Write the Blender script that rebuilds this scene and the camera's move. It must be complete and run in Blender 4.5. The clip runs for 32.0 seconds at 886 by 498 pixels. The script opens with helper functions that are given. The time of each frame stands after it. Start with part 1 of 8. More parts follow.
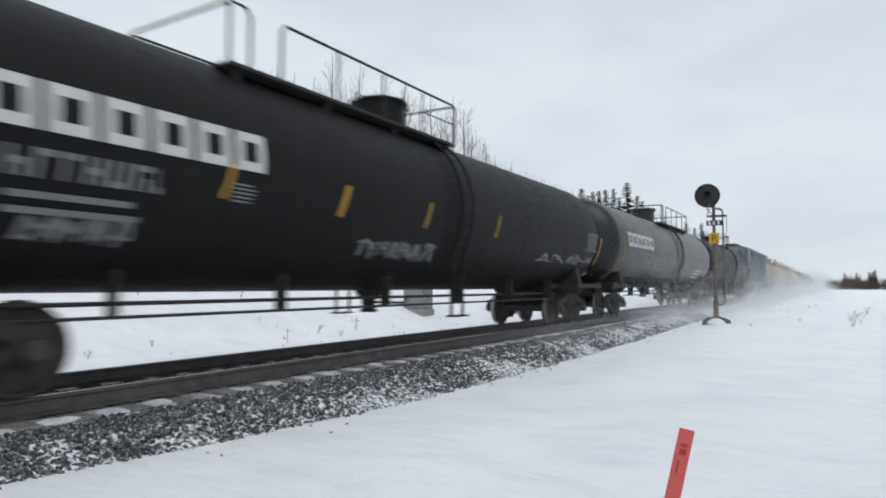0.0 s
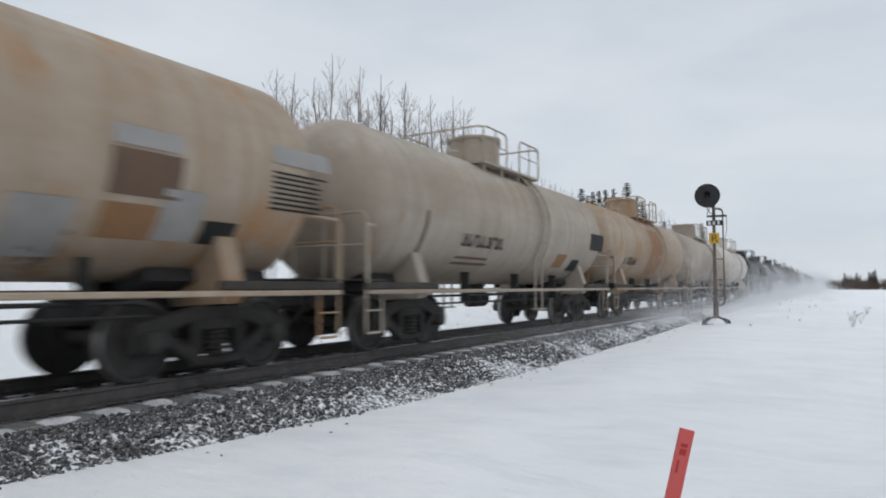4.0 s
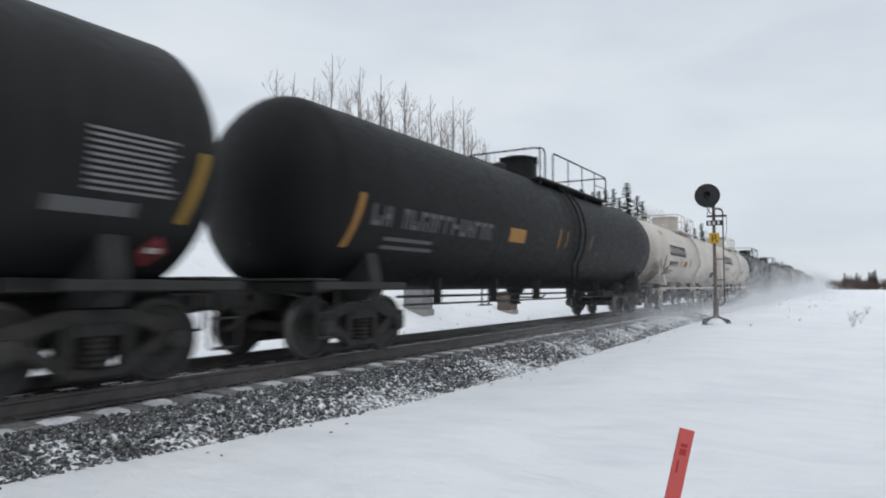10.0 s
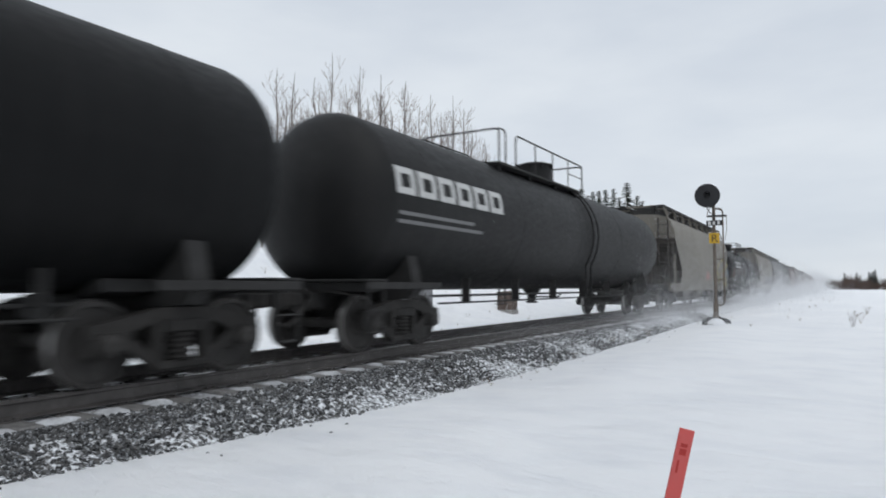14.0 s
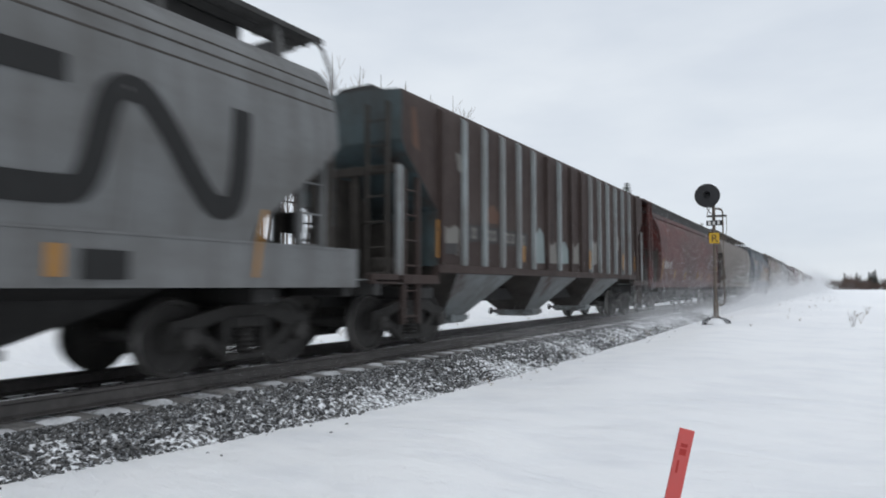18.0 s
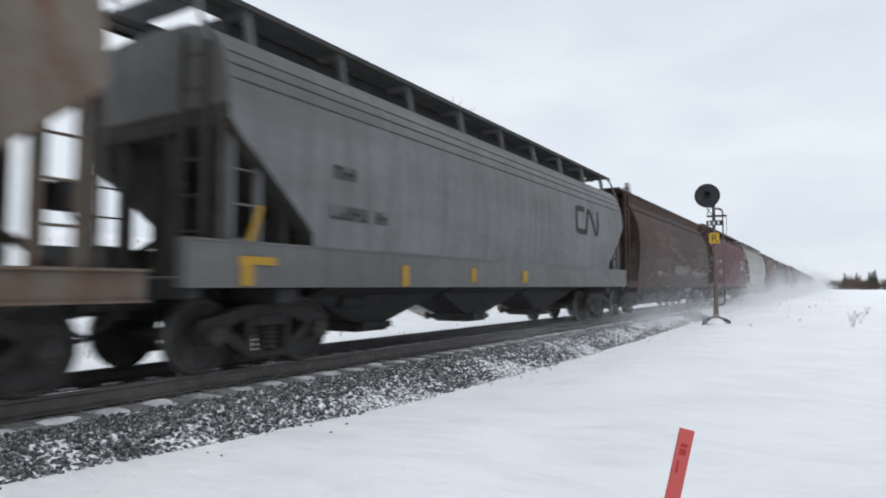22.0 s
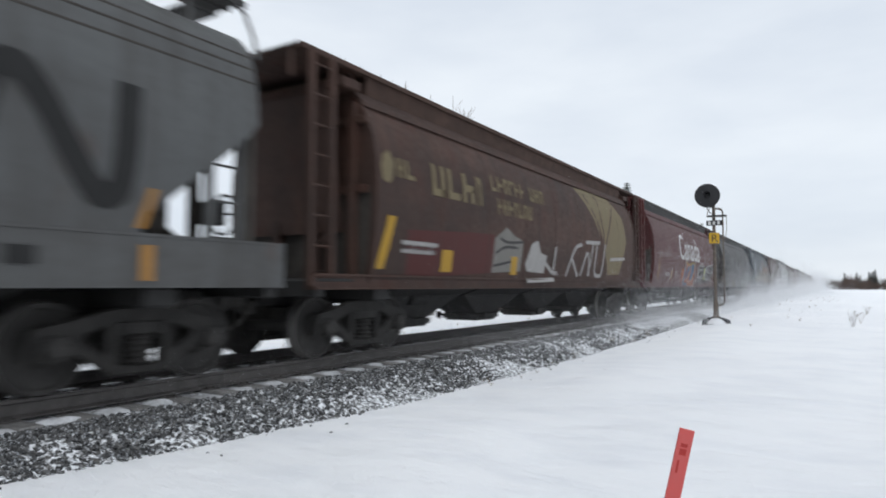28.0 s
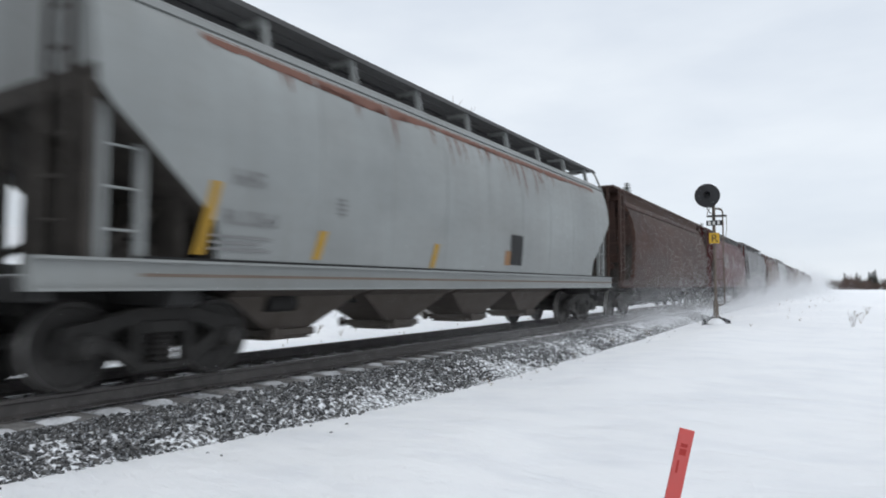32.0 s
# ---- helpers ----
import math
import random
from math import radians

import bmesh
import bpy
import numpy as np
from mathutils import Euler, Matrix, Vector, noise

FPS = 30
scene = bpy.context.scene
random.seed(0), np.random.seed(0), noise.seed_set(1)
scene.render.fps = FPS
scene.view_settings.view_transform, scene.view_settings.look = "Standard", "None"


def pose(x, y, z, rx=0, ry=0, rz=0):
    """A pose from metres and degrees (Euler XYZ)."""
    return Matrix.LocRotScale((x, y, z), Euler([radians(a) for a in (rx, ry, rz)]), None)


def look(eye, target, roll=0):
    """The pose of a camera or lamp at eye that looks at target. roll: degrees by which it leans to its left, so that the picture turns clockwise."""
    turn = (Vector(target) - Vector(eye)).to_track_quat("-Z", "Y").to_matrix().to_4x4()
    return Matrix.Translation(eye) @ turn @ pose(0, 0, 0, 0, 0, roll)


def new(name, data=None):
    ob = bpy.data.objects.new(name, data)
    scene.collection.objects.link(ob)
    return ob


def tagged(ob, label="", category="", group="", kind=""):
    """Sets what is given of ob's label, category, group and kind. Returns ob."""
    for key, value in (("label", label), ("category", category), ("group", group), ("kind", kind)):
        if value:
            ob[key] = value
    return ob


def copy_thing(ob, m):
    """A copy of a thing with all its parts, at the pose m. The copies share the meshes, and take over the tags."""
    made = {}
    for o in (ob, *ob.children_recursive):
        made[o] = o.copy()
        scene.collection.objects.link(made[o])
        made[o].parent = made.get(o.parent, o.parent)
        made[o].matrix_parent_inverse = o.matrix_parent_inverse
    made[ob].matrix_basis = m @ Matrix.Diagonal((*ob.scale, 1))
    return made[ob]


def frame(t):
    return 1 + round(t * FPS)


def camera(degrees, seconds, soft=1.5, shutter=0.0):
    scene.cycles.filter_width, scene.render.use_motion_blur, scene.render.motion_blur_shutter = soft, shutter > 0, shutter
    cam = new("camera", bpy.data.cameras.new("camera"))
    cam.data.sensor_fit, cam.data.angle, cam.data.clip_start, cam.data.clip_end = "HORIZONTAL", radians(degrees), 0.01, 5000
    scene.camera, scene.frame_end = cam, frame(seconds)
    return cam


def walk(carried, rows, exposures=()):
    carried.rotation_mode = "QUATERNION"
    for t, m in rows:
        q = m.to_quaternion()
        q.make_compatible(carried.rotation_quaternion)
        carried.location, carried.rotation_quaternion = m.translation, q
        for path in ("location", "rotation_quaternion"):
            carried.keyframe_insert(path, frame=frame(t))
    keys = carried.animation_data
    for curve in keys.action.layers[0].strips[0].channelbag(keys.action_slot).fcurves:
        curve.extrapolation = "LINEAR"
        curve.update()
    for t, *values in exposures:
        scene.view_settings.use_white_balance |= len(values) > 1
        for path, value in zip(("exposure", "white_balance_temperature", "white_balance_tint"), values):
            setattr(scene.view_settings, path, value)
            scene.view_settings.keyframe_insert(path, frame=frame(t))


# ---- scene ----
# Winter railway line: a long freight train runs past a camera on a tripod.
# Rail tops lie at z = 0; the track runs along +y at x = TRACK; metres.
TRACK = -7.4
SPEED = 23.28
SECONDS = 32.0
SHUTTER = 0.22

cam = camera(69.4, SECONDS, soft=1.9, shutter=SHUTTER)
EYE = pose(0, 0, 1.066, 90 + 3.33, 0, 31.3)
walk(cam, [(0, EYE), (SECONDS, EYE)], exposures=[(0, -0.12), (1, -0.05), (2, -0.12), (4, -0.25), (7, -0.17), (9.5, -0.18), (11, -0.14), (12, -0.42), (13, -0.18), (16, -0.15), (18, -0.09), (20, 0.0), (SECONDS, 0.04)])


# ---- small node language ----
def mk(name):
    m = bpy.data.materials.new(name)
    m.use_nodes = True
    return m, m.node_tree, m.node_tree.nodes["Principled BSDF"]


def nd(nt, kind, props=None, **ins):
    n = nt.nodes.new(kind)
    p = props or {}
    if "operation" in p: n.operation = p["operation"]
    if "data_type" in p: n.data_type = p["data_type"]
    if "blend_type" in p: n.blend_type = p["blend_type"]
    if "sky_type" in p:
        n.sky_type, n.sun_disc = p["sky_type"], p["sun_disc"]
        n.sun_elevation, n.sun_rotation = p["sun_elevation"], p["sun_rotation"]
    for k, v in ins.items():
        s = n.inputs[int(k[1:])] if k[0] == "i" and k[1:].isdigit() else n.inputs[k.replace("_", " ")]
        if isinstance(v, bpy.types.NodeSocket):
            nt.links.new(v, s)
        else:
            s.default_value = v
    return n


def c4(c):
    return (c[0], c[1], c[2], 1.0)


def ramp(nt, fac, stops):
    n = nt.nodes.new("ShaderNodeValToRGB")
    nt.links.new(fac, n.inputs[0])
    e = n.color_ramp.elements
    while len(e) < len(stops):
        e.new(0.5)
    for el, (p, c) in zip(e, stops):
        el.position = p
        el.color = c4(c) if hasattr(c, "__len__") else (c, c, c, 1)
    return n.outputs[0]


def mix(nt, fac, a, b, blend="MIX"):
    n = nd(nt, "ShaderNodeMix", {"data_type": "RGBA", "blend_type": blend})
    for k, v in ((0, fac), (6, a), (7, b)):
        if isinstance(v, bpy.types.NodeSocket):
            nt.links.new(v, n.inputs[k])
        else:
            n.inputs[k].default_value = c4(v) if hasattr(v, "__len__") else v
    return n.outputs[2]


def coords(nt, scale=(1, 1, 1), own=True):
    """Object coordinates, shifted from object to object, stretched by scale."""
    tc = nd(nt, "ShaderNodeTexCoord")
    v = tc.outputs["Object"]
    if own:
        oi = nd(nt, "ShaderNodeObjectInfo")
        sh = nd(nt, "ShaderNodeVectorMath", {"operation": "SCALE"}, i0=(37.0, 61.0, 0.0), Scale=oi.outputs["Random"])
        v = nd(nt, "ShaderNodeVectorMath", {"operation": "ADD"}, i0=v, i1=sh.outputs[0]).outputs[0]
    return nd(nt, "ShaderNodeVectorMath", {"operation": "MULTIPLY"}, i0=v, i1=scale).outputs[0]


def noise_tex(nt, vec, scale, detail=4.0, rough=0.55, out=0):
    return nd(nt, "ShaderNodeTexNoise", None, Vector=vec, Scale=scale, Detail=detail, Roughness=rough).outputs[out]


def bump(nt, b, height, strength, distance=0.02):
    n = nd(nt, "ShaderNodeBump", None, Height=height, Strength=strength, Distance=distance)
    nt.links.new(n.outputs[0], b.inputs["Normal"])


# ---- sky and sun: a closed winter overcast ----
world = bpy.data.worlds.new("overcast")
scene.world = world
world.use_nodes = True
wt = world.node_tree
sky = nd(wt, "ShaderNodeTexSky", {"sky_type": "NISHITA", "sun_disc": False, "sun_elevation": radians(60), "sun_rotation": radians(133)})
gen = nd(wt, "ShaderNodeTexCoord").outputs["Generated"]
flat = nd(wt, "ShaderNodeVectorMath", {"operation": "MULTIPLY"}, i0=gen, i1=(1.0, 1.0, 3.2)).outputs[0]
cloud = noise_tex(wt, flat, 2.6, 5.0, 0.5)
layer = ramp(wt, cloud, [(0.34, (0.69, 0.75, 0.83)), (0.66, (0.815, 0.868, 0.925))])
clear = mix(wt, 1.0, sky.outputs[0], (0.10, 0.10, 0.10), "MULTIPLY")
over = mix(wt, 0.93, clear, layer)
bg = wt.nodes["Background"]
wt.links.new(over, bg.inputs[0])
bg.inputs[1].default_value = 1.06

sun_data = bpy.data.lights.new("sun", "SUN")
sun_data.energy, sun_data.angle, sun_data.color = 0.9, radians(40), (0.97, 0.98, 0.97)
sun = new("sun", sun_data)
sun.matrix_world = look((34, -12, 80), (0, 20, 0))


# ---- materials ----
def paint(name, base, dirt_shade=(0.10, 0.085, 0.07), dirty=0.35, rust=(0.16, 0.06, 0.03), rusty=0.0, rough=0.5, fade=0.5, spec=0.22):
    """Weathered vehicle paint: faded patches, dirty runs, rust spots, fine grain."""
    m, nt, b = mk(name)
    big = noise_tex(nt, coords(nt, (0.6, 0.35, 0.6)), 1.0, 3.0)
    run = noise_tex(nt, coords(nt, (1.0, 2.6, 0.22)), 1.6, 5.0, 0.62)
    fine = noise_tex(nt, coords(nt, (1, 1, 1)), 9.0, 6.0, 0.65)
    cloud = noise_tex(nt, coords(nt, (0.5, 0.16, 0.75)), 1.0, 4.0, 0.6)
    pale = tuple(min(1.0, c * 1.3 + 0.003) for c in base)
    deep = tuple(c * 0.72 for c in base)
    col = mix(nt, ramp(nt, big, [(0.3, 0.0), (0.72, 1.0)]), deep, pale)
    col = mix(nt, 1.0 - fade, col, base)
    col = mix(nt, ramp(nt, cloud, [(0.40, 0.0), (0.66, min(0.85, dirty))]), col, dirt_shade)
    col = mix(nt, ramp(nt, run, [(0.42, 0.0), (0.75, dirty)]), col, dirt_shade)
    col = mix(nt, ramp(nt, fine, [(0.5, 0.0), (0.85, dirty * 0.6)]), col, dirt_shade)
    if rusty > 0:
        mask = noise_tex(nt, coords(nt, (0.8, 1.1, 0.45)), 1.3, 6.0, 0.68)
        col = mix(nt, ramp(nt, mask, [(0.62 - 0.3 * rusty, 0.0), (0.74 - 0.22 * rusty, min(1.0, 0.5 + rusty))]), col, rust)
    nt.links.new(col, b.inputs["Base Color"])
    r = ramp(nt, fine, [(0.3, rough - 0.08), (0.7, rough + 0.14)])
    nt.links.new(r, b.inputs["Roughness"])
    b.inputs["Specular IOR Level"].default_value = spec
    bump(nt, b, fine, 0.12, 0.01)
    return m


def plain(name, base, rough=0.7, metal=0.0, var=0.25, scale=6.0, bumps=0.2, spec=0.25):
    m, nt, b = mk(name)
    v = noise_tex(nt, coords(nt), scale, 5.0, 0.6)
    w = noise_tex(nt, coords(nt), scale * 0.15, 3.0, 0.5)
    lo, hi = tuple(c * (1 - var) for c in base), tuple(min(1, c * (1 + var)) for c in base)
    col = mix(nt, ramp(nt, v, [(0.3, 0.0), (0.7, 1.0)]), lo, hi)
    col = mix(nt, ramp(nt, w, [(0.35, 0.0), (0.7, 0.5)]), col, tuple(c * 0.75 for c in base))
    nt.links.new(col, b.inputs["Base Color"])
    b.inputs["Roughness"].default_value = rough
    b.inputs["Metallic"].default_value = metal
    b.inputs["Specular IOR Level"].default_value = spec
    if bumps:
        bump(nt, b, v, bumps, 0.015)
    return m


def snow_material():
    m, nt, b = mk("snow")
    big = noise_tex(nt, coords(nt, (0.25, 0.11, 0.25), own=False), 1.0, 4.0, 0.5)
    ripple = noise_tex(nt, coords(nt, (0.5, 0.9, 1.0), own=False), 2.0, 5.0, 0.55)
    grain = noise_tex(nt, coords(nt, own=False), 60.0, 3.0, 0.6)
    col = mix(nt, ramp(nt, big, [(0.3, 0.0), (0.7, 1.0)]), (0.90, 0.91, 0.93), (0.97, 0.975, 0.985))
    # bluish patches put the soft shading of drifts into the snow colour
    dirt_shade = noise_tex(nt, coords(nt, (0.55, 0.9, 0.6), own=False), 1.5, 6.0, 0.6)
    col = mix(nt, ramp(nt, dirt_shade, [(0.45, 0.0), (0.70, 0.42)]), col, (0.76, 0.78, 0.83))
    nt.links.new(col, b.inputs["Base Color"])
    b.inputs["Roughness"].default_value = 0.75
    b.inputs["Specular IOR Level"].default_value = 0.2
    h = nd(nt, "ShaderNodeMath", {"operation": "MULTIPLY_ADD"}, i0=grain, i1=0.12, i2=ripple)
    bump(nt, b, h.outputs[0], 0.75, 0.28)
    return m


def bed_material():
    """Crushed stone with wind-blown snow in the hollows."""
    m, nt, b = mk("ballast_bed")
    v = nd(nt, "ShaderNodeTexVoronoi", None, Vector=coords(nt, own=False), Scale=17.0)
    patch = noise_tex(nt, coords(nt, own=False), 19.0, 5.0, 0.65)
    stone = mix(nt, ramp(nt, v.outputs["Color"], [(0.2, 0.0), (0.8, 1.0)]), (0.035, 0.034, 0.033), (0.10, 0.096, 0.092))
    far = nd(nt, "ShaderNodeSeparateXYZ", None, Vector=coords(nt, own=False)).outputs[1]
    drift = nd(nt, "ShaderNodeMapRange", None, Value=far, i1=9.0, i2=26.0, i3=0.0, i4=0.04).outputs[0]
    patch = nd(nt, "ShaderNodeMath", {"operation": "ADD"}, i0=patch, i1=drift).outputs[0]
    col = mix(nt, ramp(nt, patch, [(0.43, 0.0), (0.57, 1.0)]), stone, (0.84, 0.86, 0.89))
    nt.links.new(col, b.inputs["Base Color"])
    b.inputs["Roughness"].default_value = 0.85
    bump(nt, b, v.outputs["Distance"], 0.6, 0.04)
    return m


def crib_material():
    """Stone between the sleepers: dark, dusted, less snow."""
    m, nt, b = mk("crib_bed")
    v = nd(nt, "ShaderNodeTexVoronoi", None, Vector=coords(nt, own=False), Scale=16.0)
    patch = noise_tex(nt, coords(nt, own=False), 7.0, 5.0, 0.65)
    stone = mix(nt, ramp(nt, v.outputs["Color"], [(0.2, 0.0), (0.8, 1.0)]), (0.10, 0.10, 0.10), (0.22, 0.218, 0.215))
    col = mix(nt, ramp(nt, patch, [(0.34, 0.0), (0.56, 0.85)]), stone, (0.62, 0.63, 0.66))
    nt.links.new(col, b.inputs["Base Color"])
    b.inputs["Roughness"].default_value = 0.85
    bump(nt, b, v.outputs["Distance"], 0.6, 0.04)
    return m


def stone_material():
    m, nt, b = mk("crushed_stone")
    ri = nd(nt, "ShaderNodeNewGeometry").outputs["Random Per Island"]
    v = noise_tex(nt, coords(nt, own=False), 30.0, 3.0)
    col = ramp(nt, ri, [(0.0, (0.028, 0.028, 0.029)), (0.6, (0.060, 0.060, 0.061)), (1.0, (0.14, 0.138, 0.135))])
    col = mix(nt, ramp(nt, v, [(0.55, 0.0), (0.62, 0.55)]), col, (0.55, 0.57, 0.60))
    nt.links.new(col, b.inputs["Base Color"])
    b.inputs["Roughness"].default_value = 0.85
    return m


SNOW = snow_material()
DUSTY_SNOW = plain("dusty_snow", (0.58, 0.59, 0.61), 0.9, 0.0, 0.3, 9.0, 0.4)
BED, CRIB, STONE = bed_material(), crib_material(), stone_material()
# rail steel is lifted a little for the haze over the track
RAIL = plain("rail_steel", (0.095, 0.088, 0.085), 0.55, 0.3, 0.3, 5.0)
RAIL_TOP = plain("rail_running_face", (0.32, 0.31, 0.31), 0.35, 0.8, 0.12, 3.0, 0.0)
TIE = plain("creosoted_wood", (0.20, 0.194, 0.19), 0.85, 0.0, 0.4, 9.0, 0.5)
RUNNING = plain("running_gear_iron", (0.032, 0.030, 0.0285), 0.8, 0.0, 0.35, 5.0, 0.3)
# wheel and undercoat colours include a lift for veiling haze
WHEEL = plain("wheel_steel", (0.050, 0.047, 0.045), 0.7, 0.1, 0.35, 4.0, 0.2)
TREAD = plain("wheel_tread", (0.30, 0.29, 0.28), 0.4, 0.7, 0.15, 4.0, 0.0)
DARK = plain("dark_undercoat", (0.032, 0.031, 0.0305), 0.75, 0.0, 0.3, 4.0)
# dark brown for hopper ends, end frames, chute slopes and creases
DARK_BROWN = plain("dark_brown_coat", (0.052, 0.046, 0.041), 0.85, 0.0, 0.35, 3.0)
# bark and twig colours are paler to take in the haze of distance
BARK = plain("hazed_grey_bark", (0.20, 0.178, 0.162), 0.9, 0.0, 0.35, 8.0, 0.3)
TWIG = plain("hazed_bare_twigs", (0.25, 0.218, 0.20), 0.9, 0.0, 0.25, 3.0, 0.0)
NEEDLE = plain("spruce_needles", (0.030, 0.042, 0.030), 0.9, 0.0, 0.4, 4.0, 0.0)
BRUSH = plain("willow_brush", (0.10, 0.07, 0.058), 0.95, 0.0, 0.35, 2.0, 0.0)
GRASS = plain("dry_grass", (0.22, 0.17, 0.11), 0.9, 0.0, 0.3, 6.0, 0.0)
CONCRETE = plain("concrete", (0.30, 0.29, 0.275), 0.85, 0.0, 0.2, 8.0, 0.3)


# ---- mesh builder ----
class Shape:
    """Collects corners and faces, and becomes one mesh."""

    def __init__(self):
        self.v, self.f, self.slot = [], [], []
        self.cur = 0

    def add(self, verts, faces):
        o = len(self.v)
        self.v += [tuple(p) for p in verts]
        self.f += [tuple(i + o for i in f) for f in faces]
        self.slot += [self.cur] * len(faces)
        return self

    def box(self, x0, x1, y0, y1, z0, z1, c=0.0):
        if x0 > x1: x0, x1 = x1, x0
        if y0 > y1: y0, y1 = y1, y0
        if z0 > z1: z0, z1 = z1, z0
        if c <= 0:
            vs = [(x, y, z) for x in (x0, x1) for y in (y0, y1) for z in (z0, z1)]
            return self.add(vs, [(0, 1, 3, 2), (4, 6, 7, 5), (0, 4, 5, 1), (2, 3, 7, 6), (0, 2, 6, 4), (1, 5, 7, 3)])
        c = min(c, (x1 - x0) * 0.45, (y1 - y0) * 0.45, (z1 - z0) * 0.45)
        vs, idx = [], {}
        for i, x in enumerate((x0, x1)):
            for j, y in enumerate((y0, y1)):
                for k, z in enumerate((z0, z1)):
                    a, b2, d = (c if i == 0 else -c), (c if j == 0 else -c), (c if k == 0 else -c)
                    for ax, p in enumerate(((x, y + b2, z + d), (x + a, y, z + d), (x + a, y + b2, z))):
                        idx[i, j, k, ax] = len(vs)
                        vs.append(p)
        q = idx
        fs = [(q[0, 0, 0, 0], q[0, 0, 1, 0], q[0, 1, 1, 0], q[0, 1, 0, 0]), (q[1, 0, 0, 0], q[1, 1, 0, 0], q[1, 1, 1, 0], q[1, 0, 1, 0]),
              (q[0, 0, 0, 1], q[1, 0, 0, 1], q[1, 0, 1, 1], q[0, 0, 1, 1]), (q[0, 1, 0, 1], q[0, 1, 1, 1], q[1, 1, 1, 1], q[1, 1, 0, 1]),
              (q[0, 0, 0, 2], q[0, 1, 0, 2], q[1, 1, 0, 2], q[1, 0, 0, 2]), (q[0, 0, 1, 2], q[1, 0, 1, 2], q[1, 1, 1, 2], q[0, 1, 1, 2])]
        for i in (0, 1):
            for j in (0, 1):
                fs.append((q[i, j, 0, 0], q[i, j, 1, 0], q[i, j, 1, 1], q[i, j, 0, 1]))
                fs.append((q[i, 0, j, 0], q[i, 1, j, 0], q[i, 1, j, 2], q[i, 0, j, 2]))
                fs.append((q[0, i, j, 1], q[1, i, j, 1], q[1, i, j, 2], q[0, i, j, 2]))
                fs += [(q[i, j, k, 0], q[i, j, k, 1], q[i, j, k, 2]) for k in (0, 1)]
        return self.add(vs, fs)

    def tube(self, p, q, r, n=8, r2=None, caps=True):
        p, q = Vector(p), Vector(q)
        d = (q - p).normalized()
        a = d.orthogonal().normalized()
        b2 = d.cross(a)
        r2 = r if r2 is None else r2
        ring = [(math.cos(2 * math.pi * i / n), math.sin(2 * math.pi * i / n)) for i in range(n)]
        vs = [p + r * (a * u + b2 * w) for u, w in ring] + [q + r2 * (a * u + b2 * w) for u, w in ring]
        fs = [(i, (i + 1) % n, n + (i + 1) % n, n + i) for i in range(n)]
        if caps:
            fs += [tuple(range(n - 1, -1, -1)), tuple(range(n, 2 * n))]
        return self.add(vs, fs)

    def pipe(self, pts, r, n=6):
        """A bent rod through the points."""
        pts = [Vector(p) for p in pts]
        vs, fs, up = [], [], None
        for k, p in enumerate(pts):
            d = (pts[min(k + 1, len(pts) - 1)] - pts[max(k - 1, 0)]).normalized()
            a = d.orthogonal().normalized() if up is None else (up - d * up.dot(d)).normalized()
            up = a
            b2 = d.cross(a)
            vs += [p + r * (a * math.cos(2 * math.pi * i / n) + b2 * math.sin(2 * math.pi * i / n)) for i in range(n)]
            if k:
                o = (k - 1) * n
                fs += [(o + i, o + (i + 1) % n, o + n + (i + 1) % n, o + n + i) for i in range(n)]
        fs += [tuple(range(n - 1, -1, -1)), tuple(range(len(vs) - n, len(vs)))]
        return self.add(vs, fs)

    def extrude(self, prof, y0, y1, caps=True):
        """A closed outline of (x, z), counter-clockwise seen from -y, drawn out along y."""
        n = len(prof)
        vs = [(x, y0, z) for x, z in prof] + [(x, y1, z) for x, z in prof]
        fs = [(i, (i + 1) % n, n + (i + 1) % n, n + i) for i in range(n)]
        if caps:
            fs += [tuple(range(n - 1, -1, -1)), tuple(range(n, 2 * n))]
        return self.add(vs, fs)

    def lathe(self, prof, origin, axis="y", n=32, sweep=(0.0, 1.0)):
        """Turns (radius, height) round an axis."""
        ox, oy, oz = origin
        full = sweep == (0.0, 1.0)
        m = n if full else n + 1
        vs = []
        for r, h in prof:
            for i in range(m):
                a = 2 * math.pi * (sweep[0] + (sweep[1] - sweep[0]) * i / n)
                u, w = r * math.cos(a), r * math.sin(a)
                vs.append((ox + u, oy + h, oz + w) if axis == "y" else (ox + h, oy + u, oz + w) if axis == "x" else (ox + u, oy + w, oz + h))
        fs = []
        for k in range(len(prof) - 1):
            for i in range(n):
                j = (i + 1) % m
                fs.append((k * m + i, k * m + j, (k + 1) * m + j, (k + 1) * m + i))
        return self.add(vs, fs)

    def mesh(self, name, smooth=35):
        me = bpy.data.meshes.new(name)
        me.from_pydata(self.v, [], self.f)
        if any(self.slot):
            me.polygons.foreach_set("material_index", self.slot)
        bm = bmesh.new()
        bm.from_mesh(me)
        bmesh.ops.recalc_face_normals(bm, faces=bm.faces)
        bm.to_mesh(me)
        bm.free()
        if smooth:
            me.polygons.foreach_set("use_smooth", [True] * len(me.polygons))
            me.set_sharp_from_angle(angle=radians(smooth))
        me.update()
        return me


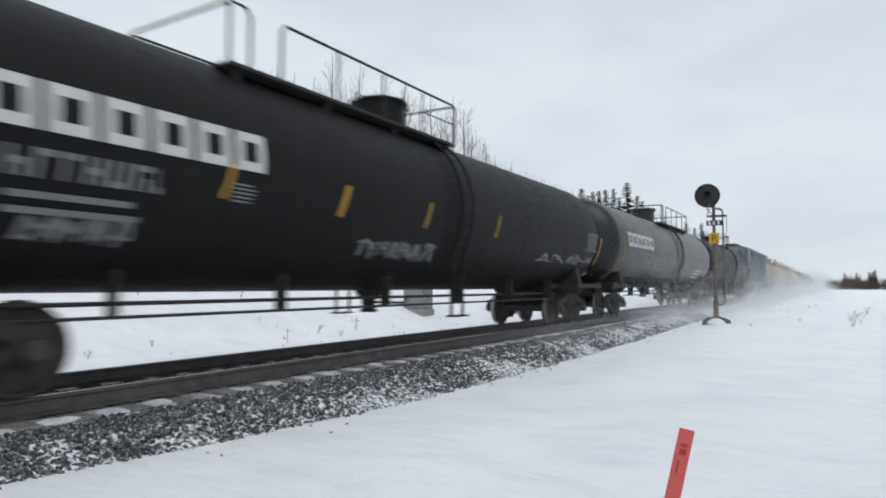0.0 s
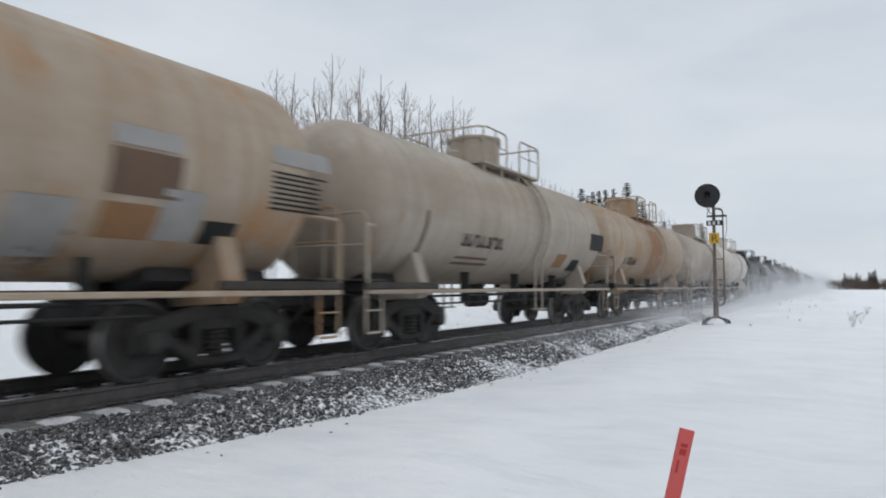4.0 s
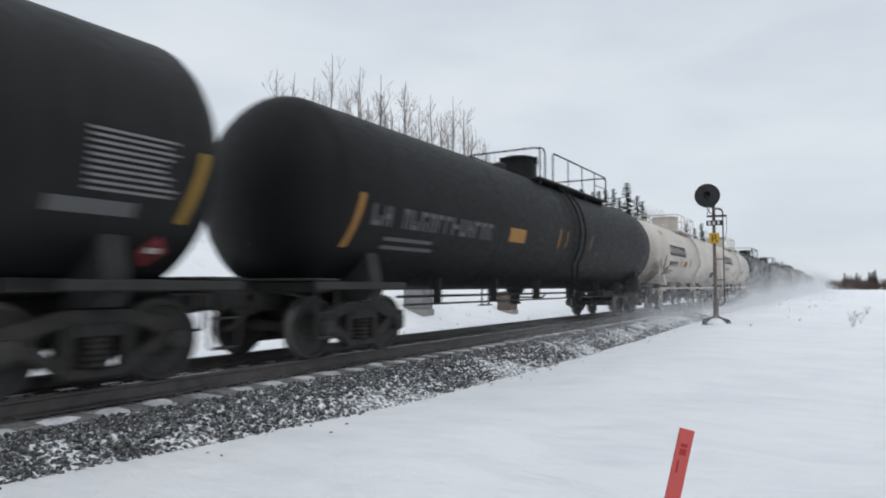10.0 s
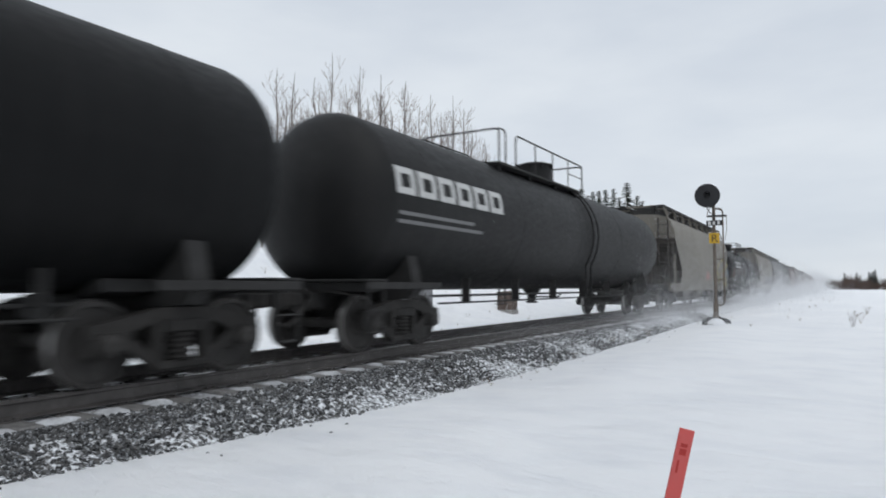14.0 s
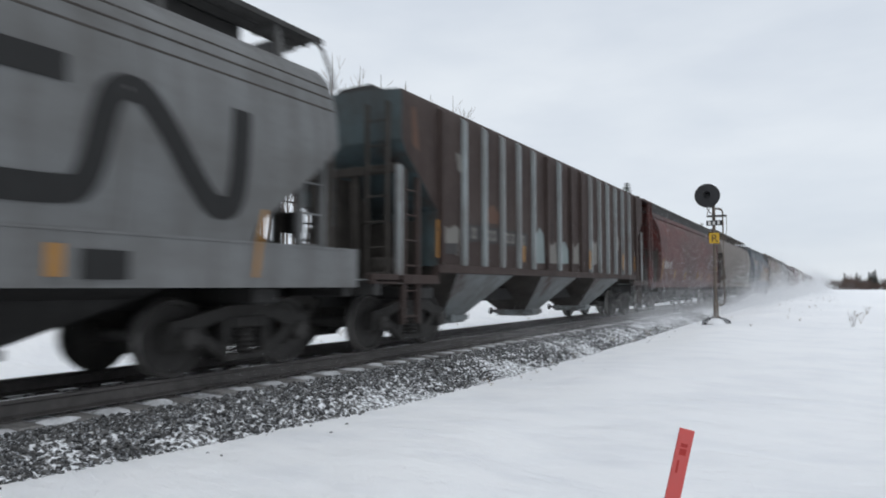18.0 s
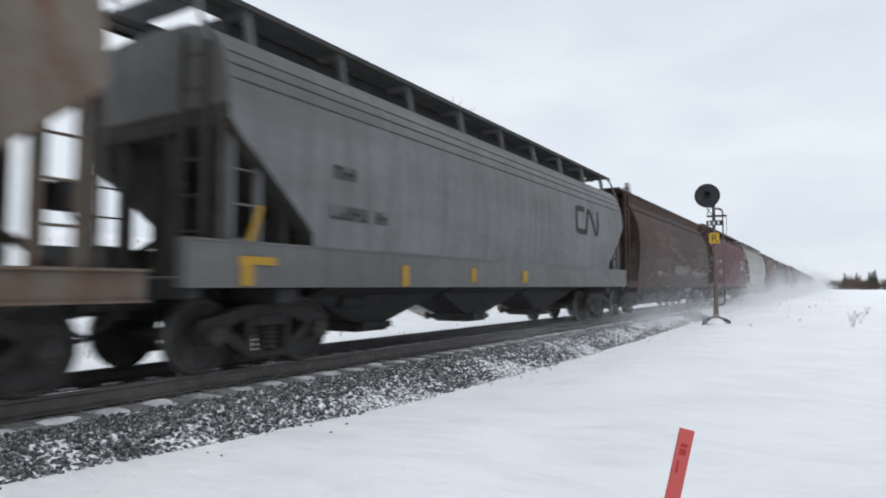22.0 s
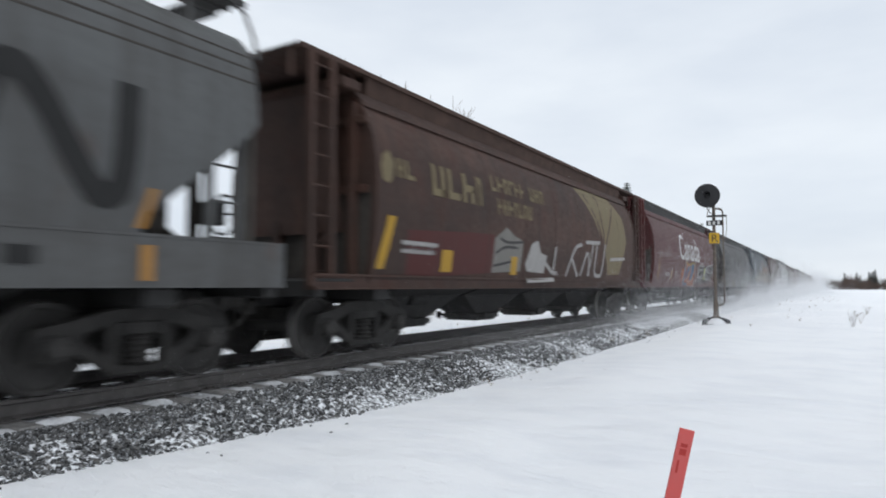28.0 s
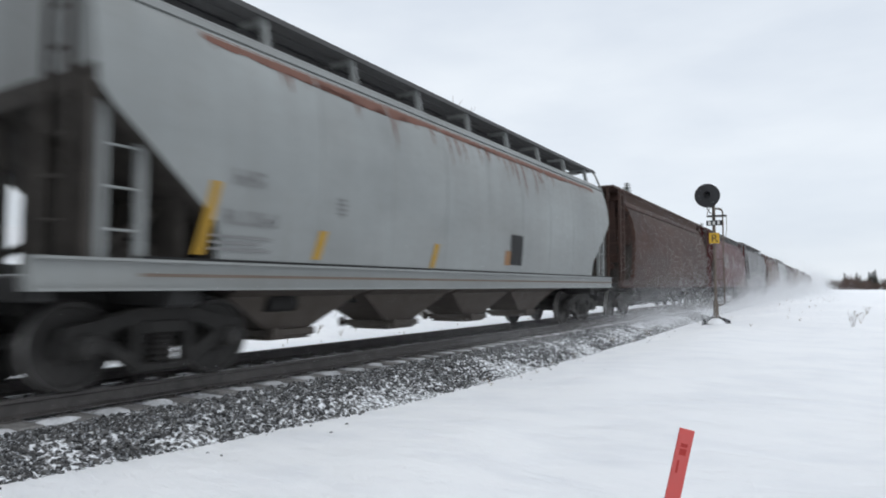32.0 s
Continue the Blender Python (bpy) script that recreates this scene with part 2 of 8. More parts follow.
def part(name, shape, material, parent=None, label="", m=None, smooth=35):
    """One mesh object under a thing or a part; the material sits on the object, so that alike pieces share a mesh."""
    me = shape.mesh(name, smooth) if isinstance(shape, Shape) else shape
    ob = new(name, me)
    mats = material if isinstance(material, (list, tuple)) else [material]
    while len(me.materials) < len(mats):
        me.materials.append(mats[len(me.materials)])
    for slot, mat in zip(ob.material_slots, mats):
        slot.link = "OBJECT"
        slot.material = mat
    if parent is not None:
        ob.parent = parent
    if m is not None:
        ob.matrix_basis = m
    if label:
        tagged(ob, label)
    return ob


# ---- ground: one snow sheet to the horizon ----
def smooth_step(a, b, t):
    t = max(0.0, min(1.0, (t - a) / (b - a)))
    return t * t * (3 - 2 * t)


def ground_z(x, y):
    o = x - TRACK
    n1 = noise.noise((x * 0.55, y * 0.30, 3.0))
    n2 = noise.noise((x * 0.12, y * 0.07, 9.0))
    if o > 0:
        foot = -0.555 + 0.18 * (1 - smooth_step(0.0, 9.0, y)) + 0.06 * smooth_step(17, 30, y) + 0.05 * smooth_step(30, 60, y)
        field = -0.50 + 0.15 * smooth_step(8, 34, y) + 0.13 * smooth_step(34, 60, y)
        t = smooth_step(2.6, 4.2, o)
        rough = 0.03 + 0.07 * smooth_step(2.8, 4.5, o)
        near = foot * (1 - t) + field * t + rough * n1 * (1 - 0.6 * smooth_step(8, 40, abs(y))) + 0.05 * n2 * t
        sink = smooth_step(1.9, 1.2, o)
        far = -0.35 + 0.4 * smooth_step(40, 260, x) + 0.25 * n2
        t = smooth_step(14, 60, x)
        z = near * (1 - t) + far * t
        return z * (1 - sink) - 0.8 * sink
    d = -o
    z = -0.8 + 0.12 * smooth_step(2.2, 2.8, d) - 0.02 * n1
    z += 0.22 * smooth_step(2.6, 4.5, d) + 0.10 * n1 * smooth_step(2.8, 4.0, d)
    z += 3.35 * smooth_step(5.0, 15.5, d) + 0.35 * n2 * smooth_step(6, 14, d) + 0.06 * n1 * smooth_step(8, 14, d)
    z -= 1.6 * smooth_step(60, 170, y) * smooth_step(5.0, 15.5, d)
    return z


def graded(a, b, fine_a, fine_b, step, grow):
    """Steps that are even between fine_a and fine_b and widen outwards."""
    out, v = [], fine_a
    while v < fine_b:
        out.append(v)
        v += step
    out.append(fine_b)
    s, v = step, fine_b
    while v < b:
        s *= grow
        v += s
        out.append(min(v, b))
    s, v, low = step, fine_a, []
    while v > a:
        s *= grow
        v -= s
        low.append(max(v, a))
    return low[::-1] + out


def build_ground():
    xs = graded(-2500, 2500, -25, 6, 0.22, 1.13)
    ys = graded(-1500, 4000, -4, 44, 0.35, 1.09)
    s = Shape()
    nx = len(xs)
    vs = [(x, y, ground_z(x, y)) for y in ys for x in xs]
    fs = [(j * nx + i, j * nx + i + 1, (j + 1) * nx + i + 1, (j + 1) * nx + i) for j in range(len(ys) - 1) for i in range(nx - 1)]
    s.add(vs, fs)
    ob = part("ground", s, SNOW, smooth=180)
    tagged(ob, "wind-packed snow field with low drifts beside the track", "snow", kind="structure")


build_ground()


# ---- the track ----
def shoulder_profile():
    return [(-2.9, -0.82), (-1.75, -0.26), (-1.32, -0.205), (1.32, -0.205), (1.72, -0.26), (2.95, -0.80)]


def build_track():
    bed = new("railway_track")
    bed.location = (TRACK, 0, 0)
    tagged(bed, "single railway track on crushed stone dusted with blown snow", "railway track", kind="structure")
    # stone bed with a ragged surface
    s = Shape()
    ys = graded(-40, 900, -3, 34, 0.25, 1.10)
    prof = shoulder_profile()
    fine = []
    for (x0, z0), (x1, z1) in zip(prof, prof[1:]):
        k = max(2, int(abs(x1 - x0) / 0.16))
        fine += [(x0 + (x1 - x0) * i / k, z0 + (z1 - z0) * i / k) for i in range(k)]
    fine.append(prof[-1])
    vs = []
    for y in ys:
        for x, z in fine:
            w = smooth_step(1.3, 1.6, abs(x))
            vs.append((x, y, z + (0.05 * noise.noise((x * 3.1, y * 3.1, 0)) + 0.05 * noise.noise((x * 0.9, y * 0.5, 5))) * w - 0.015 * (1 - w)))
    n = len(fine)
    cribs = [i for i in range(n - 1) if abs(fine[i][0] + fine[i + 1][0]) / 2 < 1.30]
    for j in range(len(ys) - 1):
        for i in range(n - 1):
            s.f.append((j * n + i, j * n + i + 1, (j + 1) * n + i + 1, (j + 1) * n + i))
            s.slot.append(1 if i in cribs else 0)
    s.v = vs
    tagged(part("stone_bed", s, [BED, CRIB], bed, "crushed stone bed with snow in its hollows", smooth=180), kind="stuff")
    # rails
    rp = [(-0.076, -0.186), (0.076, -0.186), (0.076, -0.172), (0.012, -0.150), (0.010, -0.048), (0.037, -0.036), (0.037, -0.008),
          (0.027, 0.0), (-0.027, 0.0), (-0.037, -0.008), (-0.037, -0.036), (-0.010, -0.048), (-0.012, -0.150), (-0.076, -0.172)]
    r = Shape()
    r.extrude(rp, -60, 900)
    r.slot[7] = 1
    me = r.mesh("rail", 0)
    for sx in (-1, 1):
        part("rail", me, [RAIL, RAIL_TOP], bed, "", pose(sx * 0.755, 0, 0))
    # sleepers, tie plates and spikes
    tie = Shape()
    tie.box(-1.3, 1.3, -0.115, 0.115, -0.375, -0.192, 0.015)
    tie_me = tie.mesh("sleeper", 0)
    plate = Shape()
    for sx in (-1, 1):
        plate.box(sx * 0.755 - 0.18, sx * 0.755 + 0.18, -0.095, 0.095, -0.200, -0.184, 0.004)
        for ox in (-0.105, 0.105):
            for oy in (-0.05, 0.05):
                plate.box(sx * 0.755 + ox - 0.012, sx * 0.755 + ox + 0.012, oy - 0.012, oy + 0.012, -0.19, -0.160, 0.004)
    plate_me = plate.mesh("tie_plates", 0)
    rnd = random.Random(4)
    pitch = 0.555
    for k in range(-20, 75):
        y = 0.28 + k * pitch + rnd.uniform(-0.02, 0.02)
        t = part("sleeper", tie_me, TIE, bed, "", pose(rnd.uniform(-0.04, 0.04), y, rnd.uniform(-0.01, 0.004), 0, 0, rnd.uniform(-1, 1)))
        part("tie_plates", plate_me, RAIL, t)
    rest = Shape()
    for k in list(range(-60, -20)) + list(range(75, 500)):
        y = 0.28 + k * pitch
        rest.box(-1.3, 1.3, y - 0.115, y + 0.115, -0.375, -0.192)
    tagged(part("distant_sleepers", rest, TIE, bed, smooth=0), kind="stuff")
    # snow lying in the bays outside the rails
    for k in range(-18, 100):
        y = 0.28 + (k + 0.5) * pitch
        for side in (1, -1):
            s = Shape()
            if rnd.random() < 0.12:
                continue
            ln, wd, ht = rnd.uniform(0.15, 0.24), rnd.uniform(0.12, 0.24), rnd.uniform(0.014, 0.04)
            cx = side * rnd.uniform(1.02, 1.14)
            vs, fs = [], []
            ring = 12
            ph = rnd.uniform(0, 9)
            for q, (rr, hh) in enumerate(((1.0, -0.03), (0.86, 0.35), (0.55, 0.85), (0.2, 1.0))):
                for a in range(ring):
                    an = 2 * math.pi * a / ring
                    wob = 1 + 0.65 * noise.noise((math.cos(an) * 1.9 + ph, math.sin(an) * 1.9, k * 0.7))
                    vs.append((cx + wd * rr * wob * math.cos(an), y + ln * rr * wob * math.sin(an), -0.212 + ht * hh))
            for q in range(3):
                fs += [(q * ring + a, q * ring + (a + 1) % ring, (q + 1) * ring + (a + 1) % ring, (q + 1) * ring + a) for a in range(ring)]
            fs.append(tuple(range(3 * ring, 4 * ring)))
            s.add(vs, fs)
            part("snow_patch", s, DUSTY_SNOW, bed, "", smooth=60)


build_track()


def build_stones():
    """Loose crushed stone: on the near shoulder, thin between the rails."""
    rnd = np.random.RandomState(7)
    bases = []
    for _ in range(7):
        p = rnd.normal(size=(9, 3))
        p /= np.linalg.norm(p, axis=1)[:, None]
        bm = bmesh.new()
        for q in p * rnd.uniform(0.75, 1.1, (9, 1)):
            bm.verts.new(q)
        bmesh.ops.convex_hull(bm, input=bm.verts)
        bmesh.ops.delete(bm, geom=[v for v in bm.verts if not v.link_faces], context="VERTS")
        bm.verts.index_update()
        bases.append((np.array([v.co[:] for v in bm.verts]), [[v.index for v in f.verts] for f in bm.faces]))
        bm.free()
    s = Shape()

    def drop(o, y, z, r):
        vs, fs = bases[rnd.randint(7)]
        a = rnd.uniform(0, 6.28)
        c, sn = math.cos(a), math.sin(a)
        w = vs * (r * rnd.uniform(0.7, 1.35), r * rnd.uniform(0.7, 1.3), r * rnd.uniform(0.5, 0.85))
        w = np.stack([w[:, 0] * c - w[:, 1] * sn + o, w[:, 0] * sn + w[:, 1] * c + y, w[:, 2] + z], 1)
        s.add(w.tolist(), fs)

    def bed_z(o):
        o = abs(o)
        return -0.205 if o < 1.32 else -0.205 - (o - 1.32) * 0.137 if o < 1.72 else -0.26 - (o - 1.72) * 0.44

    for _ in range(17500):
        y = 1.0 + 33.0 * rnd.uniform() ** 1.7
        o = rnd.uniform(1.30, 2.66)
        z = bed_z(o)
        if ground_z(TRACK + o, y) > z + 0.03 or noise.noise((o * 5.2, y * 5.2, 1.0)) < -0.78 + 0.12 * smooth_step(10, 24, y) + 0.30 * smooth_step(1.8, 2.6, o):
            continue
        drop(o, y, z + 0.002, rnd.uniform(0.018, 0.042))
    for _ in range(2600):
        y = 1.0 - 11.0 * rnd.uniform()
        o = rnd.uniform(1.30, 2.62)
        if ground_z(TRACK + o, y) < bed_z(o) + 0.03:
            drop(o, y, bed_z(o) + 0.006, rnd.uniform(0.026, 0.056))
    for _ in range(2600):
        y = 0.5 + 24.0 * rnd.uniform() ** 1.3
        drop(rnd.uniform(-0.66, 0.66), y, -0.212, rnd.uniform(0.02, 0.04))
    for _ in range(2200):
        y = 0.0 + 26.0 * rnd.uniform()
        o = -rnd.uniform(1.35, 2.3)
        if noise.noise((o * 1.2, y * 0.8, 4.0)) > 0.05:
            drop(o, y, bed_z(o), rnd.uniform(0.022, 0.045))
    for _ in range(70):
        y = 2.0 + 22.0 * rnd.uniform()
        o = 2.1 + abs(rnd.normal(0, 0.42))
        drop(o, y, ground_z(TRACK + o, y) + 0.004, rnd.uniform(0.012, 0.03))
    # bare patches at the foot of the shoulder
    for py, po, sy, so, n in ((8.95, 2.24, 0.22, 0.05, 46), (16.6, 2.30, 0.5, 0.06, 60), (12.4, 2.42, 0.2, 0.04, 24), (6.3, 2.33, 0.12, 0.04, 16)):
        for _ in range(n):
            y, o = rnd.normal(py, sy), rnd.normal(po, so)
            drop(o, y, max(bed_z(o), ground_z(TRACK + o, y)) + 0.004, rnd.uniform(0.014, 0.034))
    ob = part("loose_stones", s, STONE, m=pose(TRACK, 0, 0), smooth=0)
    tagged(ob, "loose grey crushed stone along the track shoulder", "gravel", kind="stuff")


build_stones()


# ---- searchlight signal ----
def build_signal():
    SX, SY, SZ = -4.01, 27.59, -0.30
    black = plain("signal_black", (0.028, 0.028, 0.030), 0.6, 0.0, 0.25, 4.0)
    rusty = plain("weathered_mast_paint", (0.15, 0.125, 0.105), 0.7, 0.1, 0.35, 5.0)
    yellow = plain("signal_plate_yellow", (0.62, 0.38, 0.04), 0.5, 0.0, 0.1, 4.0, 0.0)
    white = plain("signal_white", (0.7, 0.7, 0.68), 0.6, 0.0, 0.1, 4.0, 0.0)
    lens = plain("dark_lens", (0.02, 0.02, 0.022), 0.15, 0.0, 0.1, 4.0, 0.0)
    root = new("railway_signal")
    root.matrix_basis = pose(SX, SY, SZ, 0, 0, 8)
    tagged(root, "single-lamp railway signal with round black target on a rusty mast", "railway signal")
    g = Shape()
    g.box(-0.34, 0.34, -0.34, 0.34, -0.6, -0.08, 0.04)
    part("concrete_base", g, CONCRETE, root)
    for sx in (-1, 1):
        g = Shape()
        g.extrude([(sx * 0.10, -0.14), (sx * 0.54, -0.20), (sx * 0.52, 0.00), (sx * 0.40, 0.07), (sx * 0.14, 0.14), (sx * 0.10, 0.14)], -0.16, 0.16)
        part("foot_bracket", g, black, root)
    g = Shape()
    g.lathe([(0.36, -0.06), (0.33, 0.02), (0.25, 0.08), (0.18, 0.14), (0.12, 0.16), (0.0, 0.17)], (0, -0.14, -0.07), "z", 14)
    part("snow_cap", g, SNOW, root, "snow heaped on the base")
    g = Shape()
    g.lathe([(0.17, 0.10), (0.17, 0.16), (0.10, 0.20), (0.095, 0.75), (0.075, 0.80)], (0, 0, 0), "z", 16)
    part("mast_foot", g, rusty, root)
    g = Shape()
    g.tube((0, 0, 0.7), (0, 0, 4.78), 0.066, 14, 0.060)
    part("mast", g, rusty, root, "rust-stained steel mast")
    # ladder on the field side of the mast
    g = Shape()
    lx = 0.33
    g.pipe([(lx, 0.16, 0.75), (lx, 0.16, 4.30), (lx - 0.04, 0.16, 4.43), (lx - 0.14, 0.16, 4.48), (0.05, 0.06, 4.48)], 0.026, 8)
    g.pipe([(lx, -0.16, 0.75), (lx, -0.16, 4.30), (lx - 0.04, -0.16, 4.43), (lx - 0.14, -0.16, 4.48), (0.05, -0.06, 4.48)], 0.026, 8)
    part("ladder_rail", g, rusty, root)
    for k in range(11):
        g = Shape()
        g.tube((lx, -0.16, 0.95 + k * 0.3), (lx, 0.16, 0.95 + k * 0.3), 0.013, 6)
        part("rung", g, rusty, root)
    g = Shape()
    g.pipe([(lx, 0.0, 0.78), (lx - 0.03, 0.0, 0.68), (lx - 0.12, 0.0, 0.62), (0.05, 0.0, 0.62)], 0.024, 8)
    part("ladder_foot", g, rusty, root)
    for z in (1.62, 2.45, 3.28):
        g = Shape()
        g.box(0.0, lx, -0.02, 0.02, z - 0.02, z + 0.02, 0.005)
        part("ladder_bracket", g, rusty, root)
    # narrow work stage with a guard chain
    g = Shape()
    g.box(-0.26, 0.46, -0.26, 0.20, 4.16, 4.20, 0.01)
    part("stage", g, black, root)
    g = Shape()
    g.pipe([(0.46, -0.24, 4.2), (0.46, -0.24, 3.6), (0.40, -0.20, 3.2)], 0.010, 6)
    part("guard_chain", g, rusty, root)
    g = Shape()
    g.pipe([(-0.24, -0.24, 4.18), (-0.22, -0.24, 4.36), (-0.10, -0.16, 4.55)], 0.014, 6)
    part("stay", g, rusty, root)
    # plates
    g = Shape()
    g.box(-0.28, 0.32, -0.105, -0.085, 3.80, 4.00, 0.006)
    p = part("number_plate", g, black, root, "black plate with pale bars")
    for k in range(3):
        g = Shape()
        g.box(-0.21 + k * 0.17, -0.12 + k * 0.17, -0.113, -0.1055, 3.83, 3.97, 0.002)
        part("bar", g, white, p)
    g = Shape()
    g.box(-0.19, 0.19, -0.105, -0.085, 3.08, 3.50, 0.006)
    p = part("letter_plate", g, yellow, root, "yellow plate lettered R")
    me = letter_mesh("R", 0.31)
    part("letter", me, black, p, "", pose(-0.125, -0.1085, 3.135, 90, 0, 0), smooth=0)
    # head
    cz, cx = 4.99, -0.22
    g = Shape()
    g.lathe([(0.0, -0.30), (0.470, -0.30), (0.478, -0.292), (0.478, -0.272), (0.470, -0.265), (0.0, -0.265)], (cx, 0, cz), "y", 44)
    t = part("target", g, black, root, "round black target disc")
    g = Shape()
    g.lathe([(0.115, -0.28), (0.118, -0.30), (0.125, -0.62), (0.120, -0.62), (0.105, -0.31)], (cx, 0, cz + 0.01), "y", 26, (-0.04, 0.54))
    part("hood", g, black, t)
    g = Shape()
    g.lathe([(0.0, -0.318), (0.06, -0.322), (0.105, -0.312), (0.108, -0.29)], (cx, 0, cz), "y", 22)
    part("lens", g, lens, t)
    g = Shape()
    g.lathe([(0.0, -0.02), (0.11, -0.02), (0.15, -0.06), (0.15, -0.26), (0.0, -0.262)], (cx, 0, cz), "y", 22)
    part("lamp_case", g, black, t)
    g = Shape()
    g.pipe([(0.0, -0.02, 4.62), (-0.06, -0.12, 4.56), (cx + 0.1, -0.16, 4.60), (cx, -0.18, 4.84)], 0.05, 8)
    part("bracket", g, black, root)
    g = Shape()
    g.pipe([(cx + 0.02, -0.2, 4.62), (cx - 0.02, -0.24, 4.46), (cx + 0.10, -0.2, 4.3), (0.02, -0.1, 4.22)], 0.016, 6)
    part("cable", g, black, root)
    # cabinets on the far side of the track
    steel = plain("weathered_cabinet_grey", (0.24, 0.24, 0.25), 0.6, 0.0, 0.2, 3.0)
    wood = plain("weathered_crate_brown", (0.13, 0.10, 0.085), 0.85, 0.0, 0.35, 5.0, 0.4)
    for name, label, x, y, w, h, mat in (("equipment_cabinet", "grey steel equipment cabinet on the far side of the track", -14.86, 22.44, 0.46, 1.25, steel),
                                         ("battery_box", "low weathered brown battery box on the far side of the track", -14.16, 29.58, 0.40, 0.95, wood)):
        b = new(name)
        z = ground_z(x, y)
        b.matrix_basis = pose(x, y, z, 0, 0, 6)
        tagged(b, label, "equipment box")
        g = Shape()
        g.box(-w * 1.1, w * 1.1, -w * 1.1, w * 1.1, -0.3, 0.10, 0.02)
        part("plinth", g, CONCRETE, b)
        g = Shape()
        g.box(-w, w, -w, w, 0.10, h, 0.03)
        part("case", g, mat, b)
        g = Shape()
        g.extrude([(-w * 1.08, h), (w * 1.08, h), (w * 1.08, h + 0.03), (0, h + 0.10), (-w * 1.08, h + 0.03)], -w * 1.08, w * 1.08)
        part("lid", g, mat, b)
        g = Shape()
        g.box(w, w + 0.02, -w * 0.85, w * 0.85, 0.18, h - 0.08, 0.008)
        d = part("door", g, mat, b)
        g = Shape()
        g.box(w + 0.02, w + 0.05, -w * 0.7, -w * 0.6, h * 0.5, h * 0.62, 0.008)
        part("handle", g, RAIL, d)


def letter_mesh(text, size, spacing=1.0, bold=0.0):
    cu = bpy.data.curves.new("letters", "FONT")
    cu.body, cu.size, cu.space_character, cu.resolution_u = text, size / 0.70, spacing, 3
    cu.offset = size * bold
    ob = new("letters", cu)
    me = bpy.data.meshes.new_from_object(ob.evaluated_get(bpy.context.evaluated_depsgraph_get()))
    bpy.data.objects.remove(ob)
    bpy.data.curves.remove(cu)
    return me


build_signal()


# ---- red marker stake near the camera ----
def build_stake():
    red = paint("marker_red", (0.62, 0.05, 0.04), (0.30, 0.20, 0.2), 0.35, rough=0.45)
    SX, SY = -0.90, 3.69
    root = new("marker_stake")
    root.matrix_basis = pose(SX, SY, -0.62, 0, 0, 31) @ pose(0, 0, 0, 0, 13.5, 0)
    tagged(root, "leaning flat red marker stake standing in the snow", "stake")
    g = Shape()
    g.box(-0.042, 0.042, -0.007, 0.007, -0.3, 0.915, 0.003)
    b = part("blade", g, red, root)
    dark = plain("faded_print", (0.40, 0.04, 0.035), 0.6, 0.0, 0.1, 4.0, 0.0)
    for k, (z, h) in enumerate(((0.77, 0.035), (0.815, 0.02), (0.67, 0.07))):
        g = Shape()
        g.box(-0.02, 0.018 if k < 2 else -0.008, -0.0085, -0.0072, z, z + h)
        part("print_bar", g, dark, b, smooth=0)


build_stake()


# ---- trees and scrub ----
def grow(s, rnd, p, d, length, r, depth, sides, twigs, bend=0.25, up=0.12):
    segs = 3 if depth > 1 else 2
    pts, q = [p.copy()], p.copy()
    dirs = [d.copy()]
    for k in range(segs):
        d = (d + Vector((rnd.gauss(0, bend), rnd.gauss(0, bend), rnd.gauss(0, bend * 0.5) + up)) * 0.5).normalized()
        q = q + d * (length / segs)
        pts.append(q.copy())
        dirs.append(d.copy())
    for k in range(segs):
        ra, rb = max(0.012, r * (1 - 0.6 * k / segs)), max(0.010, r * (1 - 0.6 * (k + 1) / segs))
        s.tube(pts[k], pts[k + 1], ra, sides if depth > 1 else 3, rb, caps=False)
    if depth <= 0:
        return
    n = rnd.randint(3, 5)
    for k in range(n):
        i = rnd.randint(1, segs)
        base = pts[i]
        a = rnd.uniform(0, 2 * math.pi)
        o = dirs[i].orthogonal().normalized()
        o = (Matrix.Rotation(a, 3, dirs[i]) @ o)
        nd2 = (dirs[i] * rnd.uniform(0.75, 1.15) + o * rnd.uniform(0.4, 0.75)).normalized()
        grow(s, rnd, base, nd2, length * rnd.uniform(0.5, 0.72), r * 0.42, depth - 1, max(3, sides - 1), twigs, bend, up)


